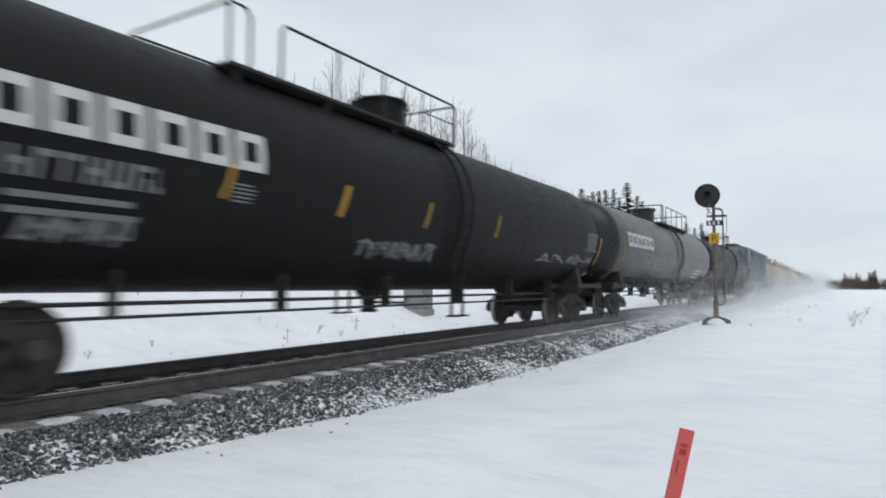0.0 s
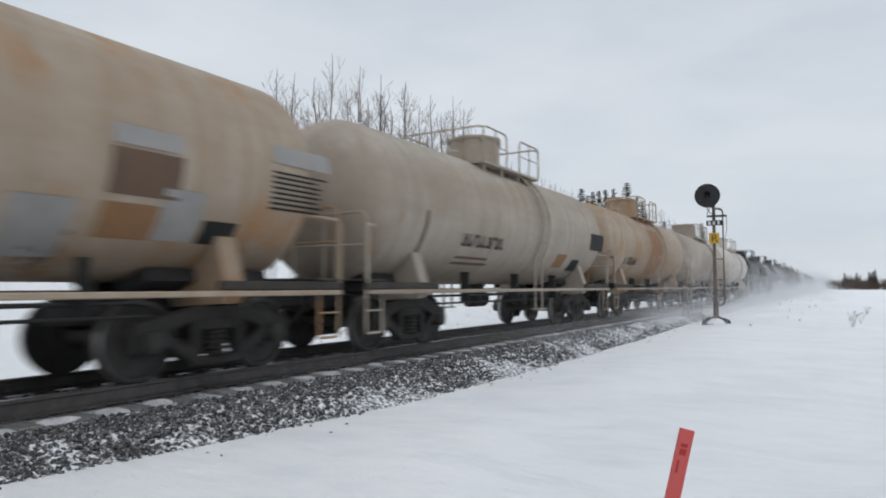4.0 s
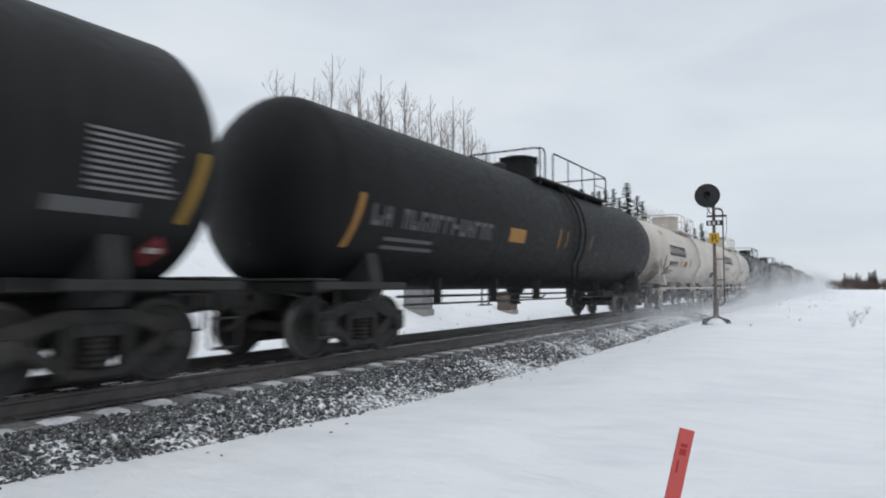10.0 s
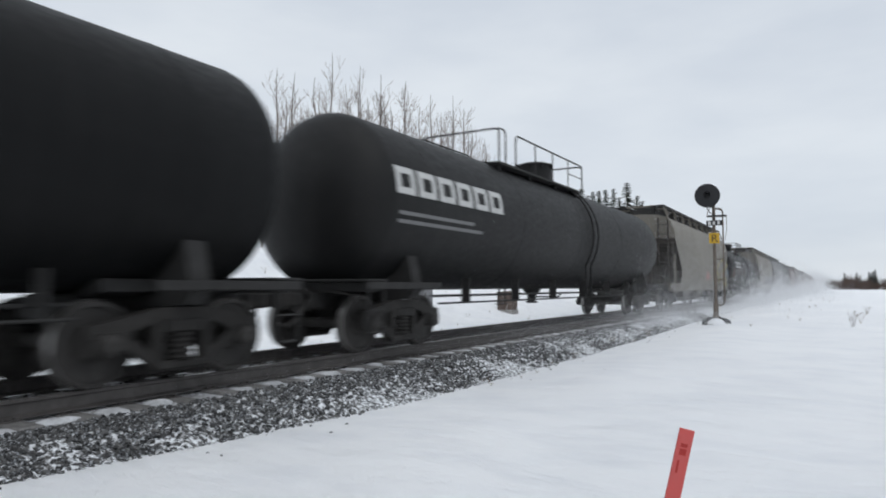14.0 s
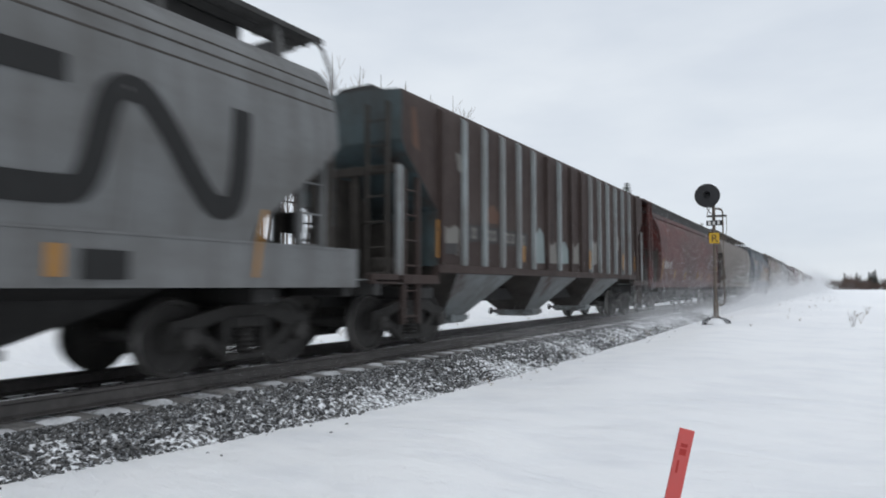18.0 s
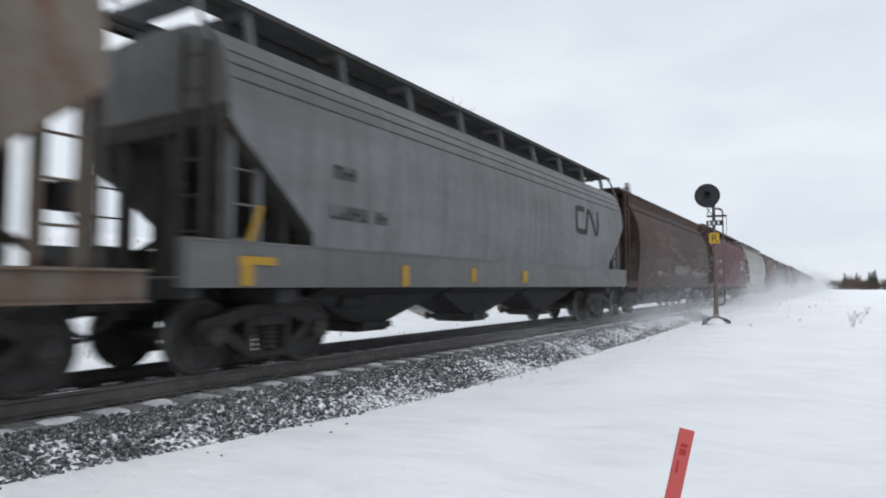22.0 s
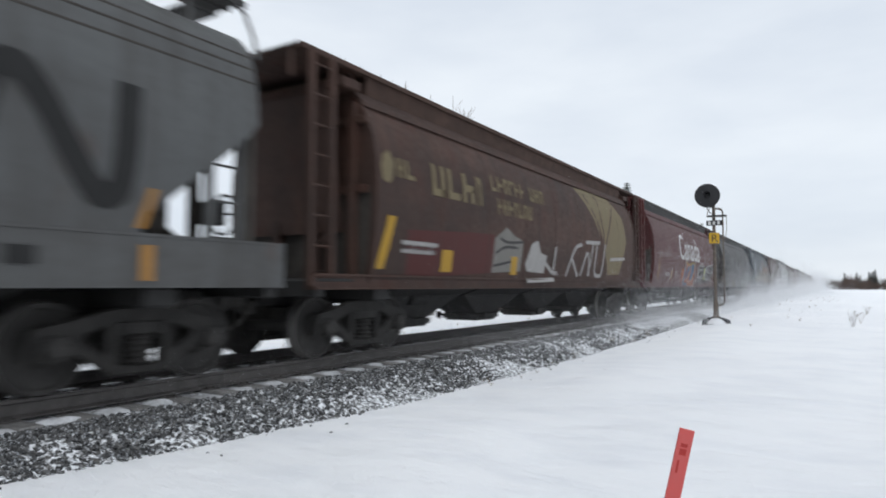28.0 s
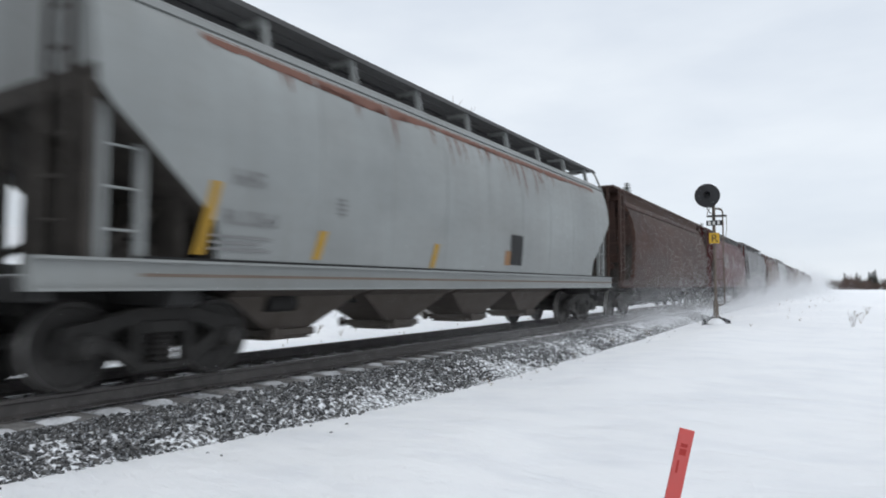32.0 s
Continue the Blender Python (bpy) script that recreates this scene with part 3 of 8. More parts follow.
def bare_tree(name, height, seed, label, n=16):
    """A leafless poplar: straight tapered trunk, steep limbs, a haze of twigs."""
    rnd = random.Random(seed)
    root = new(name)
    tagged(root, label, "tree", group="leafless trees")
    t = Shape()
    pts = [Vector((0, 0, -0.4))]
    steps = 9
    for k in range(1, steps + 1):
        z = height * k / steps
        pts.append(Vector((pts[-1].x + rnd.gauss(0, 0.10), pts[-1].y + rnd.gauss(0, 0.10), z)))
    rad = lambda z: 0.0068 * height * (1 - z / height) ** 0.8 + 0.017
    for a, b in zip(pts, pts[1:]):
        t.tube(a, b, rad(max(0, a.z)), 8, rad(b.z), caps=False)
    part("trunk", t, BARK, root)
    c = Shape()
    for k in range(n):
        f = 0.28 + 0.63 * k / n
        z = height * f
        i = min(steps - 1, int(f * steps))
        u = (z - pts[i].z) / max(0.01, pts[i + 1].z - pts[i].z)
        base = pts[i].lerp(pts[i + 1], max(0, min(1, u)))
        a = k * 2.4 + rnd.uniform(-0.4, 0.4)
        d = Vector((math.cos(a), math.sin(a), rnd.uniform(1.35, 2.6))).normalized()
        ln = height * (0.22 * (1 - f) + 0.05) * rnd.uniform(0.75, 1.2)
        grow(c, rnd, base, d, ln, rad(z) * 0.42 + 0.008, 2 if k % 4 == 0 else 1, 4, 0, 0.20, 0.22)
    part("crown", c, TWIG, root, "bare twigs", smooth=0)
    return root


def spruce(name, height, seed, label):
    """A spruce: thin trunk, tiers of drooping boughs made of many small needle sprays."""
    rnd = random.Random(seed)
    root = new(name)
    tagged(root, label, "tree", group="spruces")
    t = Shape()
    t.tube((0, 0, -0.4), (0, 0, height), 0.012 * height, 7, 0.01)
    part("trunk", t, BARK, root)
    c = Shape()
    z = height * 0.10
    while z < height * 0.99:
        f = 1 - z / height
        reach = height * 0.17 * f ** 0.9 * rnd.uniform(0.8, 1.15) + 0.24
        m = 5 + int(6 * f)
        for k in range(m):
            a = rnd.uniform(0, 6.28)
            ln = reach * rnd.uniform(0.6, 1.12)
            ca, sa = math.cos(a), math.sin(a)
            q = max(3, int(ln / 0.28))
            for i in range(q):
                u = (i + 0.6) / q
                px, pz = ln * u, z - ln * 0.32 * u + 0.10 * ln * u * u
                w = (0.10 + 0.20 * (1 - u)) * (0.5 + 0.5 * f) * rnd.uniform(0.7, 1.3) + 0.11
                l2 = w * 1.5
                x, y = ca * px, sa * px
                c.add([(x + ca * l2, y + sa * l2, pz - 0.10 * l2), (x - sa * w, y + ca * w, pz - 0.25 * w), (x + sa * w, y - ca * w, pz - 0.25 * w),
                       (x - ca * l2 * 0.5, y - sa * l2 * 0.5, pz + 0.06), (x, y, pz - 0.5 * w)],
                      [(0, 1, 3), (0, 3, 2), (0, 4, 1), (0, 2, 4), (1, 4, 3), (2, 3, 4)])
        z += height * 0.015 + 0.04
    part("crown", c, NEEDLE, root, "dark green needles", smooth=0)
    return root


def brush(s, rnd, x, y, z, h, n):
    """One leafless bush: a spray of thin forked stems."""
    for _ in range(n):
        a = rnd.uniform(0, 6.28)
        d = Vector((math.cos(a) * 0.35, math.sin(a) * 0.35, 1)).normalized()
        p = Vector((x + rnd.gauss(0, 0.2), y + rnd.gauss(0, 0.2), z - 0.1))
        q = p + d * h * rnd.uniform(0.5, 0.8)
        s.tube(p, q, 0.03, 3, 0.018, caps=False)
        for _ in range(4):
            e = q + Vector((rnd.gauss(0, 0.28), rnd.gauss(0, 0.28), rnd.uniform(0.15, 0.5))) * h * 0.55
            b = p.lerp(q, rnd.uniform(0.4, 1.0))
            s.tube(b, e, 0.018, 3, 0.008, caps=False)


def place_trees():
    rnd = random.Random(21)
    kinds = [bare_tree("poplar_tree", 15.0, 3 + k, "tall leafless poplar on the bank behind the track") for k in range(5)]
    slim = [bare_tree("poplar_tree", 15.0, 13 + k, "leafless poplar in the far tree line", 13) for k in range(3)]
    firs = [spruce("spruce_tree", 13.0, 40 + k, "dark spruce in the far tree line") for k in range(3)]
    first = {}

    def put(stock, d, y, h, base, slim_by=1.0):
        k = rnd.randrange(len(stock))
        x = TRACK - d
        z = ground_z(x, y)
        wide = rnd.uniform(0.9, 1.15) * slim_by * (1.5 if y > 280 else 1.0)
        m = pose(x, y, z - 0.15, 0, 0, rnd.uniform(0, 360)) @ Matrix.Diagonal((h / base * wide,) * 2 + (h / base, 1))
        if stock[k].name not in first:
            first[stock[k].name] = (stock[k], m)
            return
        copy_thing(stock[k], m)

    # poplars in a clump, lower towards both ends
    for q, (d, y, top) in enumerate(((23.9, 29.1, 14.2), (24.6, 30.3, 15.5), (24.2, 30.4, 15.9), (24.7, 31.6, 15.0), (24.8, 32.1, 15.7), (23.5, 31.5, 15.2), (23.3, 31.7, 15.6), (25.3, 34.6, 16.0),
                      (23.9, 34.0, 15.9), (23.9, 34.6, 15.7), (25.7, 37.0, 17.5), (24.4, 36.5, 17.0), (25.3, 38.0, 18.9), (24.4, 37.7, 18.4), (24.8, 39.0, 17.8), (23.7, 38.2, 17.9),
                      (24.8, 40.6, 16.8), (25.4, 41.8, 17.9), (24.6, 41.7, 17.4), (25.1, 43.1, 18.5), (24.9, 43.5, 19.1), (23.5, 42.3, 18.3), (25.1, 45.9, 20.7), (24.7, 45.9, 19.5),
                      (24.0, 45.7, 18.8), (23.4, 45.6, 18.8), (25.4, 49.4, 18.8), (24.4, 48.6, 19.4), (25.0, 50.5, 18.9), (25.4, 52.2, 19.5), (25.0, 52.5, 21.0), (25.5, 54.1, 19.6),
                      (24.2, 52.8, 19.9), (25.2, 55.4, 19.8), (24.4, 54.9, 19.3), (25.5, 57.9, 20.1), (25.4, 58.6, 19.5), (23.5, 56.3, 17.4), (23.6, 57.5, 16.9), (23.8, 58.9, 17.4),
                      (25.6, 63.4, 17.1))):
        if q % 4 == 2:
            continue
        put(kinds, d, y, (top - ground_z(TRACK - d, y)) * (0.86, 1.03, 1.0, 0.94, 0.80, 1.05, 0.90)[q % 7], 15.0, 1.0)
    for d, y, top in ((28.2, 69.9, 17.7), (26.5, 68.4, 16.8), (27.2, 71.6, 16.3), (27.3, 74.0, 17.1), (29.2, 80.8, 17.3), (28.8, 82.7, 17.1), (27.0, 81.0, 16.5), (28.9, 88.1, 17.4),
                      (26.9, 86.0, 16.4), (28.4, 92.6, 17.1), (26.9, 92.1, 16.4), (26.5, 94.0, 16.3), (29.1, 151.3, 20.1), (27.1, 147.2, 19.3), (27.1, 151.6, 19.2), (29.4, 166.6, 20.7),
                      (29.1, 170.1, 19.8), (27.4, 167.7, 18.6), (29.4, 183.9, 19.6), (28.1, 185.7, 18.5), (28.5, 202.2, 19.2), (27.1, 221.5, 19.9), (29.3, 250.3, 20.6), (28.6, 262.5, 18.9),
                      (29.4, 292.4, 18.9), (29.2, 328.8, 17.7), (27.4, 346.4, 16.3), (27.6, 405.9, 16.2)):
        put(slim, d, y, top - ground_z(TRACK - d, y), 15.0)
    for d, y, top in ((26.7, 98.9, 17.0), (27.0, 102.9, 16.4), (27.1, 105.9, 17.4), (27.4, 110.3, 18.2), (27.0, 113.0, 18.7), (27.3, 118.8, 19.7), (25.6, 116.5, 17.6), (26.4, 124.8, 21.6),
                      (27.4, 136.1, 20.5), (26.8, 137.9, 19.5), (27.3, 188.6, 19.0), (25.7, 192.3, 17.9), (26.4, 208.0, 20.6), (26.0, 281.6, 16.3), (26.6, 351.0, 16.5)):
        put(firs, d, y, top - ground_z(TRACK - d, y), 13.0)
    for k in range(24):
        put(slim, rnd.uniform(24, 34), 122 + k * 4.5, rnd.uniform(11, 14), 15.0)
    for k in range(26):
        put(firs, rnd.uniform(24, 34), 165 + k * 8.5 + rnd.uniform(-2, 2), rnd.uniform(11.5, 16.5), 13.0)
    # far wood across the field
    for k in range(26):
        y = 300 + rnd.uniform(0, 60)
        put(firs, TRACK - rnd.uniform(2, 60), y, rnd.uniform(5.5, 8.6), 13.0)
    # wood across the field, behind the camera
    for k in range(24):
        put(firs, TRACK - rnd.uniform(52, 72), -50 + k * 7.5 + rnd.uniform(-2, 2), rnd.uniform(9, 14), 13.0, 1.6)
    for tree, m in first.values():
        tree.matrix_basis = m
    s = Shape()
    for k in range(1000):
        x, y = rnd.uniform(-2, 75), rnd.uniform(275, 330)
        brush(s, rnd, x, y, ground_z(x, y), rnd.uniform(3.0, 7.4) * (0.75 + 0.35 * noise.noise((x * 0.25, 3, 3))), 5)
    for k in range(300):
        x, y = rnd.uniform(20, 60), rnd.uniform(180, 215)
        brush(s, rnd, x, y, ground_z(x, y), rnd.uniform(3.0, 5.5), 5)
    tagged(part("far_brush", s, BRUSH, smooth=0), "leafless brown willow thicket at the edge of the snow field", "shrubs", kind="stuff")
    s = Shape()
    for k in range(900):
        d, y = rnd.uniform(23, 40), rnd.uniform(120, 420)
        x = TRACK - d
        brush(s, rnd, x, y, ground_z(x, y), rnd.uniform(3, 8), 4)
    tagged(part("line_brush", s, BRUSH, smooth=0), "leafless brush along the railway line", "shrubs", kind="stuff")


place_trees()


def weeds():
    """Dry stalks that stick out of the snow."""
    rnd = random.Random(5)

    def stalk(s, x, y, h, n=4):
        z = ground_z(x, y) - 0.02
        for _ in range(n):
            a, l = rnd.uniform(0, 6.28), rnd.uniform(0.15, 0.6)
            p0 = Vector((x, y, z))
            p1 = p0 + Vector((math.cos(a) * l * h * 0.5, math.sin(a) * l * h * 0.5, h * rnd.uniform(0.45, 0.6)))
            p2 = p1 + Vector((math.cos(a) * l * h * 0.7, math.sin(a) * l * h * 0.7, h * rnd.uniform(0.25, 0.45)))
            s.pipe([p0, p1, p2], 0.003 + 0.003 * h, 3)
            for _ in range(2):
                q = p1.lerp(p2, rnd.uniform(0, 0.8))
                s.tube(q, q + Vector((rnd.gauss(0, 0.15), rnd.gauss(0, 0.15), rnd.uniform(0.1, 0.3))) * h, 0.002 + 0.002 * h, 3, 0.001, caps=False)

    # bush beyond the signal
    s = Shape()
    for _ in range(2):
        stalk(s, 0.50 + rnd.uniform(-0.1, 0.1), 26.2 + rnd.uniform(-0.1, 0.1), rnd.uniform(0.45, 0.7), 3)
    tagged(part("dry_bush", s, BRUSH, smooth=0), "small leafless bush standing in the snow", "bush")
    s = Shape()
    for x, y, h in ((TRACK + 2.3, 21, 0.28), (TRACK + 2.2, 17.5, 0.25), (TRACK + 2.35, 14, 0.18),
                    (1.7, 27, 0.4), (0.9, 30, 0.5), (2.2, 34, 0.4), (-1.2, 30, 0.15), (-2.6, 26, 0.12), (1.4, 38, 0.5)):
        stalk(s, x, y, h, 5)
    for _ in range(16):
        stalk(s, TRACK + rnd.uniform(2.0, 2.7), rnd.uniform(8, 30), rnd.uniform(0.05, 0.14), 3)
    for _ in range(30):
        stalk(s, TRACK + rnd.uniform(2.2, 9), rnd.uniform(26, 90), rnd.uniform(0.05, 0.25), rnd.choice((2, 3, 6)))
    for _ in range(110):
        stalk(s, TRACK - rnd.uniform(4.5, 16), rnd.uniform(-3, 30), rnd.uniform(0.06, 0.22) if rnd.random() < 0.8 else rnd.uniform(0.3, 0.6), rnd.choice((2, 3, 5)))
    for _ in range(40):
        stalk(s, TRACK - rnd.uniform(2.4, 4.5), rnd.uniform(0, 20), rnd.uniform(0.06, 0.16), 3)
    tagged(part("dry_weeds", s, GRASS, smooth=0), "dry weed stalks poking through the snow", "weeds", kind="stuff")


weeds()


# ---- the train: shared running gear ----
STORE = {}


def kept(key, make):
    """A mesh that is built once and shared by all alike pieces."""
    if key not in STORE:
        STORE[key] = make()
    return STORE[key]


WHEEL_R = 0.457


def wheelset_mesh():
    s = Shape()
    s.tube((-1.02, 0, 0), (1.02, 0, 0), 0.085, 14)
    for sx in (-1, 1):
        prof = [(0.09, 0.62), (0.15, 0.64), (0.15, 0.70), (0.20, 0.735), (0.36, 0.725), (0.40, 0.70), (0.455, 0.69), (0.484, 0.700), (0.484, 0.715), (0.458, 0.730)]
        s.lathe([(r, sx * h) for r, h in prof], (0, 0, 0), "x", 22)
        s.cur = 1
        s.lathe([(0.458, sx * 0.730), (0.452, sx * 0.835)], (0, 0, 0), "x", 22)
        s.cur = 0
        s.lathe([(r, sx * h) for r, h in [(0.452, 0.835), (0.405, 0.838), (0.385, 0.80), (0.20, 0.785), (0.16, 0.83), (0.10, 0.84), (0.085, 0.83)]], (0, 0, 0), "x", 22)
        s.lathe([(r, sx * h) for r, h in [(0.0, 1.17), (0.07, 1.17), (0.085, 1.15), (0.12, 1.14), (0.125, 0.95), (0.09, 0.94)]], (0, 0, 0), "x", 10)
        for a in range(3):
            an = a * 2.094
            s.box(sx * 1.17, sx * 1.185, 0.06 * math.cos(an) - 0.014, 0.06 * math.cos(an) + 0.014, 0.06 * math.sin(an) - 0.014, 0.06 * math.sin(an) + 0.014)
    return s.mesh("wheelset", 40)


def side_frame_mesh():
    """Cast side frame: arched top member, dropped bottom member, columns and pedestal jaws."""
    s = Shape()

    def slab(pts, x0, x1):
        n = len(pts)
        s.add([(x0, y, z) for y, z in pts] + [(x1, y, z) for y, z in pts],
              [(i, (i + 1) % n, n + (i + 1) % n, n + i) for i in range(n)] + [tuple(range(n - 1, -1, -1)), tuple(range(n, 2 * n))])

    w = 0.89
    slab([(-w - 0.24, 0.52), (-w - 0.20, 0.66), (-w + 0.12, 0.72), (-0.30, 0.83), (0.30, 0.83), (w - 0.12, 0.72), (w + 0.20, 0.66), (w + 0.24, 0.52), (w - 0.16, 0.54),
          (0.30, 0.70), (-0.30, 0.70), (-w + 0.16, 0.54)], -0.075, 0.075)
    for sg in (-1, 1):
        slab([(sg * (w - 0.18), 0.56), (sg * (w - 0.05), 0.50), (sg * 0.34, 0.17), (sg * 0.30, 0.30)], -0.065, 0.065)
        slab([(sg * (w + 0.24), 0.54), (sg * (w + 0.24), 0.36), (sg * (w + 0.15), 0.36), (sg * (w + 0.15), 0.54)], -0.07, 0.07)
        slab([(sg * (w - 0.15), 0.56), (sg * (w - 0.15), 0.38), (sg * (w - 0.25), 0.42), (sg * (w - 0.25), 0.58)], -0.07, 0.07)
        s.box(-0.08, 0.08, sg * 0.26, sg * 0.37, 0.22, 0.74, 0.01)
        s.box(-0.09, 0.09, sg * w - 0.13, sg * w + 0.13, 0.52, 0.60, 0.015)
    s.box(-0.085, 0.085, -0.36, 0.36, 0.14, 0.24, 0.02)
    s.box(-0.10, 0.10, -0.24, 0.24, 0.55, 0.70, 0.02)
    return s.mesh("side_frame", 30)


def spring_mesh():
    s = Shape()
    prof = [(0.0, 0.0)]
    for k in range(5):
        prof += [(0.13, 0.01 + k * 0.062), (0.16, 0.035 + k * 0.062), (0.13, 0.06 + k * 0.062)]
    s.lathe(prof + [(0.0, 0.33)], (0, 0, 0.235), "z", 10)
    return s.mesh("spring_nest", 30)


def bolster_mesh():
    s = Shape()
    s.box(-0.95, 0.95, -0.20, 0.20, 0.46, 0.70, 0.03)
    s.lathe([(0.20, 0.70), (0.20, 0.78), (0.0, 0.78)], (0, 0, 0), "z", 16)
    for sg in (-1, 1):
        s.box(-0.80, 0.80, sg * 0.42 - 0.04, sg * 0.42 + 0.04, 0.36, 0.46, 0.01)
        s.pipe([(0.0, sg * 0.42, 0.44), (0.16, sg * 0.20, 0.62), (0.16, -sg * 0.2, 0.62)], 0.025, 6)
    return s.mesh("truck", 30)


def add_truck(car, y, rig):
    t = part("truck", kept("bolster", bolster_mesh), RUNNING, car, "", pose(0, y, 0))
    for sx in (-1, 1):
        part("side_frame", kept("side_frame", side_frame_mesh), RUNNING, t, "", pose(sx * 0.99, 0, 0))
        part("spring_nest", kept("spring", spring_mesh), RUNNING, t, "", pose(sx * 0.99, 0, 0))
    for oy in (-0.89, 0.89):
        rig.append(part("wheelset", kept("wheelset", wheelset_mesh), [WHEEL, TREAD], t, "", pose(0, oy, WHEEL_R)))


def coupler_mesh():
    s = Shape()
    s.box(-0.09, 0.09, 0.30, 1.1, 0.76, 0.96, 0.02)
    s.box(-0.17, 0.17, 0.02, 0.30, 0.72, 1.0, 0.05)
    s.box(-0.22, -0.06, -0.10, 0.12, 0.74, 0.98, 0.04)
    s.box(0.05, 0.19, -0.06, 0.10, 0.70, 1.02, 0.04)
    s.box(-0.20, 0.20, 0.55, 0.62, 0.66, 1.04, 0.01)
    s.pipe([(0.25, 0.5, 0.85), (0.30, 0.25, 0.60), (0.24, 0.05, 0.45), (0.12, -0.05, 0.50)], 0.028, 8)
    s.pipe([(0.2, 0.62, 0.98), (0.7, 0.58, 0.98), (1.15, 0.55, 0.92), (1.2, 0.52, 0.80)], 0.016, 6)
    return s.mesh("coupler", 30)


def add_couplers(car, L):
    me = kept("coupler", coupler_mesh)
    part("coupler", me, RUNNING, car, "", pose(0, -L / 2, 0))
    part("coupler", me, RUNNING, car, "", pose(0, L / 2, 0, 0, 0, 180))


def brake_cylinder_mesh():
    s = Shape()
    s.lathe([(0.0, -0.32), (0.12, -0.32), (0.13, -0.28), (0.13, 0.22), (0.08, 0.26), (0.0, 0.27)], (0.55, 1.2, 0.78), "y", 16)
    return s.mesh("brake_cylinder", 40)


def reservoir_mesh():
    s = Shape()
    s.lathe([(0.0, -0.5), (0.1, -0.47), (0.2, -0.38), (0.2, 0.38), (0.1, 0.47), (0.0, 0.5)], (-0.5, -0.6, 0.74), "y", 16)
    return s.mesh("air_reservoir", 40)


def brake_valve_mesh():
    s = Shape()
    s.box(0.45, 0.75, -0.5, -0.15, 0.62, 0.92, 0.03)
    return s.mesh("brake_valve", 40)


def add_brake(car, y, z):
    for name, make in (("brake_cylinder", brake_cylinder_mesh), ("air_reservoir", reservoir_mesh), ("brake_valve", brake_valve_mesh)):
        part(name, kept(name, make), DARK, car, "", pose(0, y, z))


# ---- tank cars ----
class Tank:
    def __init__(self, L, r, zc, sill=False, long=True, truck=2.3, lead=0.0):
        self.truck, self.lead = truck, lead
        self.L, self.r, self.zc, self.sill, self.long = L, r, zc, sill, long
        self.key = ("tank", round(L, 1), r, zc, sill)

    def side(self, z):
        h = max(-0.999, min(0.999, (z - self.zc) / self.r))
        return self.r * math.sqrt(1 - h * h)


def tank_shell(t):
    hl = t.L / 2 - (0.46 if t.long and not t.sill else 0.62)
    hd = 0.46 * t.r
    prof = []
    for k in range(11):
        a = math.pi / 2 * k / 10
        prof.append((t.r * math.sin(a), -hl + hd * (1 - math.cos(a))))
    body = [(t.r, -hl + hd + (2 * hl - 2 * hd) * k / 12) for k in range(1, 12)]
    prof = prof + body + [(r, -h) for r, h in prof[::-1]]
    s = Shape()
    s.lathe(prof, (0, 0, t.zc), "y", 56)
    return s.mesh("shell", 60)


def ring_mesh(t, w=0.05, lift=0.004):
    s = Shape()
    s.lathe([(t.r - 0.01, -w / 2), (t.r + lift, -w / 2 + 0.008), (t.r + lift, w / 2 - 0.008), (t.r - 0.01, w / 2)], (0, 0, t.zc), "y", 56)
    return s.mesh("seam", 30)


def tank_stub(t):
    """End sill and body bolster of one end; the end lies at -y."""
    s = Shape()
    e = -t.L / 2
    s.box(-0.30, 0.30, e + 0.55, e + t.truck + 1.1, 0.70, 0.98, 0.03)
    s.box(-1.40, 1.40, e + 0.62, e + 0.86, 0.98, 1.14, 0.02)
    bz = t.zc - t.r
    y = e + t.truck
    for sx in (-1, 1):
        s.extrude([(sx * 0.2, 0.90), (sx * 0.8, max(0.95, bz + 0.02)), (sx * 0.75, bz + 0.16), (sx * 0.2, bz + 0.04)], y - 1.0, y + 0.8)
    return s.mesh("end_frame", 30)


def tank_saddle(t):
    """Cradle plate between the bolster and the shell."""
    s = Shape()
    y = -t.L / 2 + t.truck
    for sx in (-1, 1):
        prof = [(sx * 0.2, 0.80), (sx * 1.25, 0.86), (sx * 1.36, 1.00)]
        a0 = -math.pi / 2
        arc = []
        for k in range(8):
            a = a0 + 0.92 * (7 - k) / 7
            arc.append((sx * (t.r + 0.01) * math.cos(a), t.zc + (t.r + 0.01) * math.sin(a)))
        s.extrude(prof + arc, y - 0.14, y + 0.14)
    return s.mesh("saddle", 30)


def tank_end_platform(t):
    s = Shape()
    e = -t.L / 2
    s.box(-1.45, 1.45, e + 0.50, e + 0.98, 1.14, 1.175, 0.008)
    for sx in (-1, 1):
        s.box(sx * 1.38, sx * 1.46, e + 0.50, e + 2.6, 1.02, 1.13, 0.01)
    return s.mesh("end_platform", 0)


def tank_end_rail(t):
    s = Shape()
    e = -t.L / 2
    y = e + 0.56
    s.pipe([(-1.4, y, 1.16), (-1.4, y, 2.12), (-1.32, y, 2.2), (1.32, y, 2.2), (1.4, y, 2.12), (1.4, y, 1.16)], 0.020, 6)
    for x in (-0.55, 0.55):
        s.tube((x, y, 1.16), (x, y, 2.2), 0.016, 6)
    s.pipe([(-1.4, y, 1.7), (1.4, y, 1.7)], 0.016, 6)
    return s.mesh("end_railing", 40)


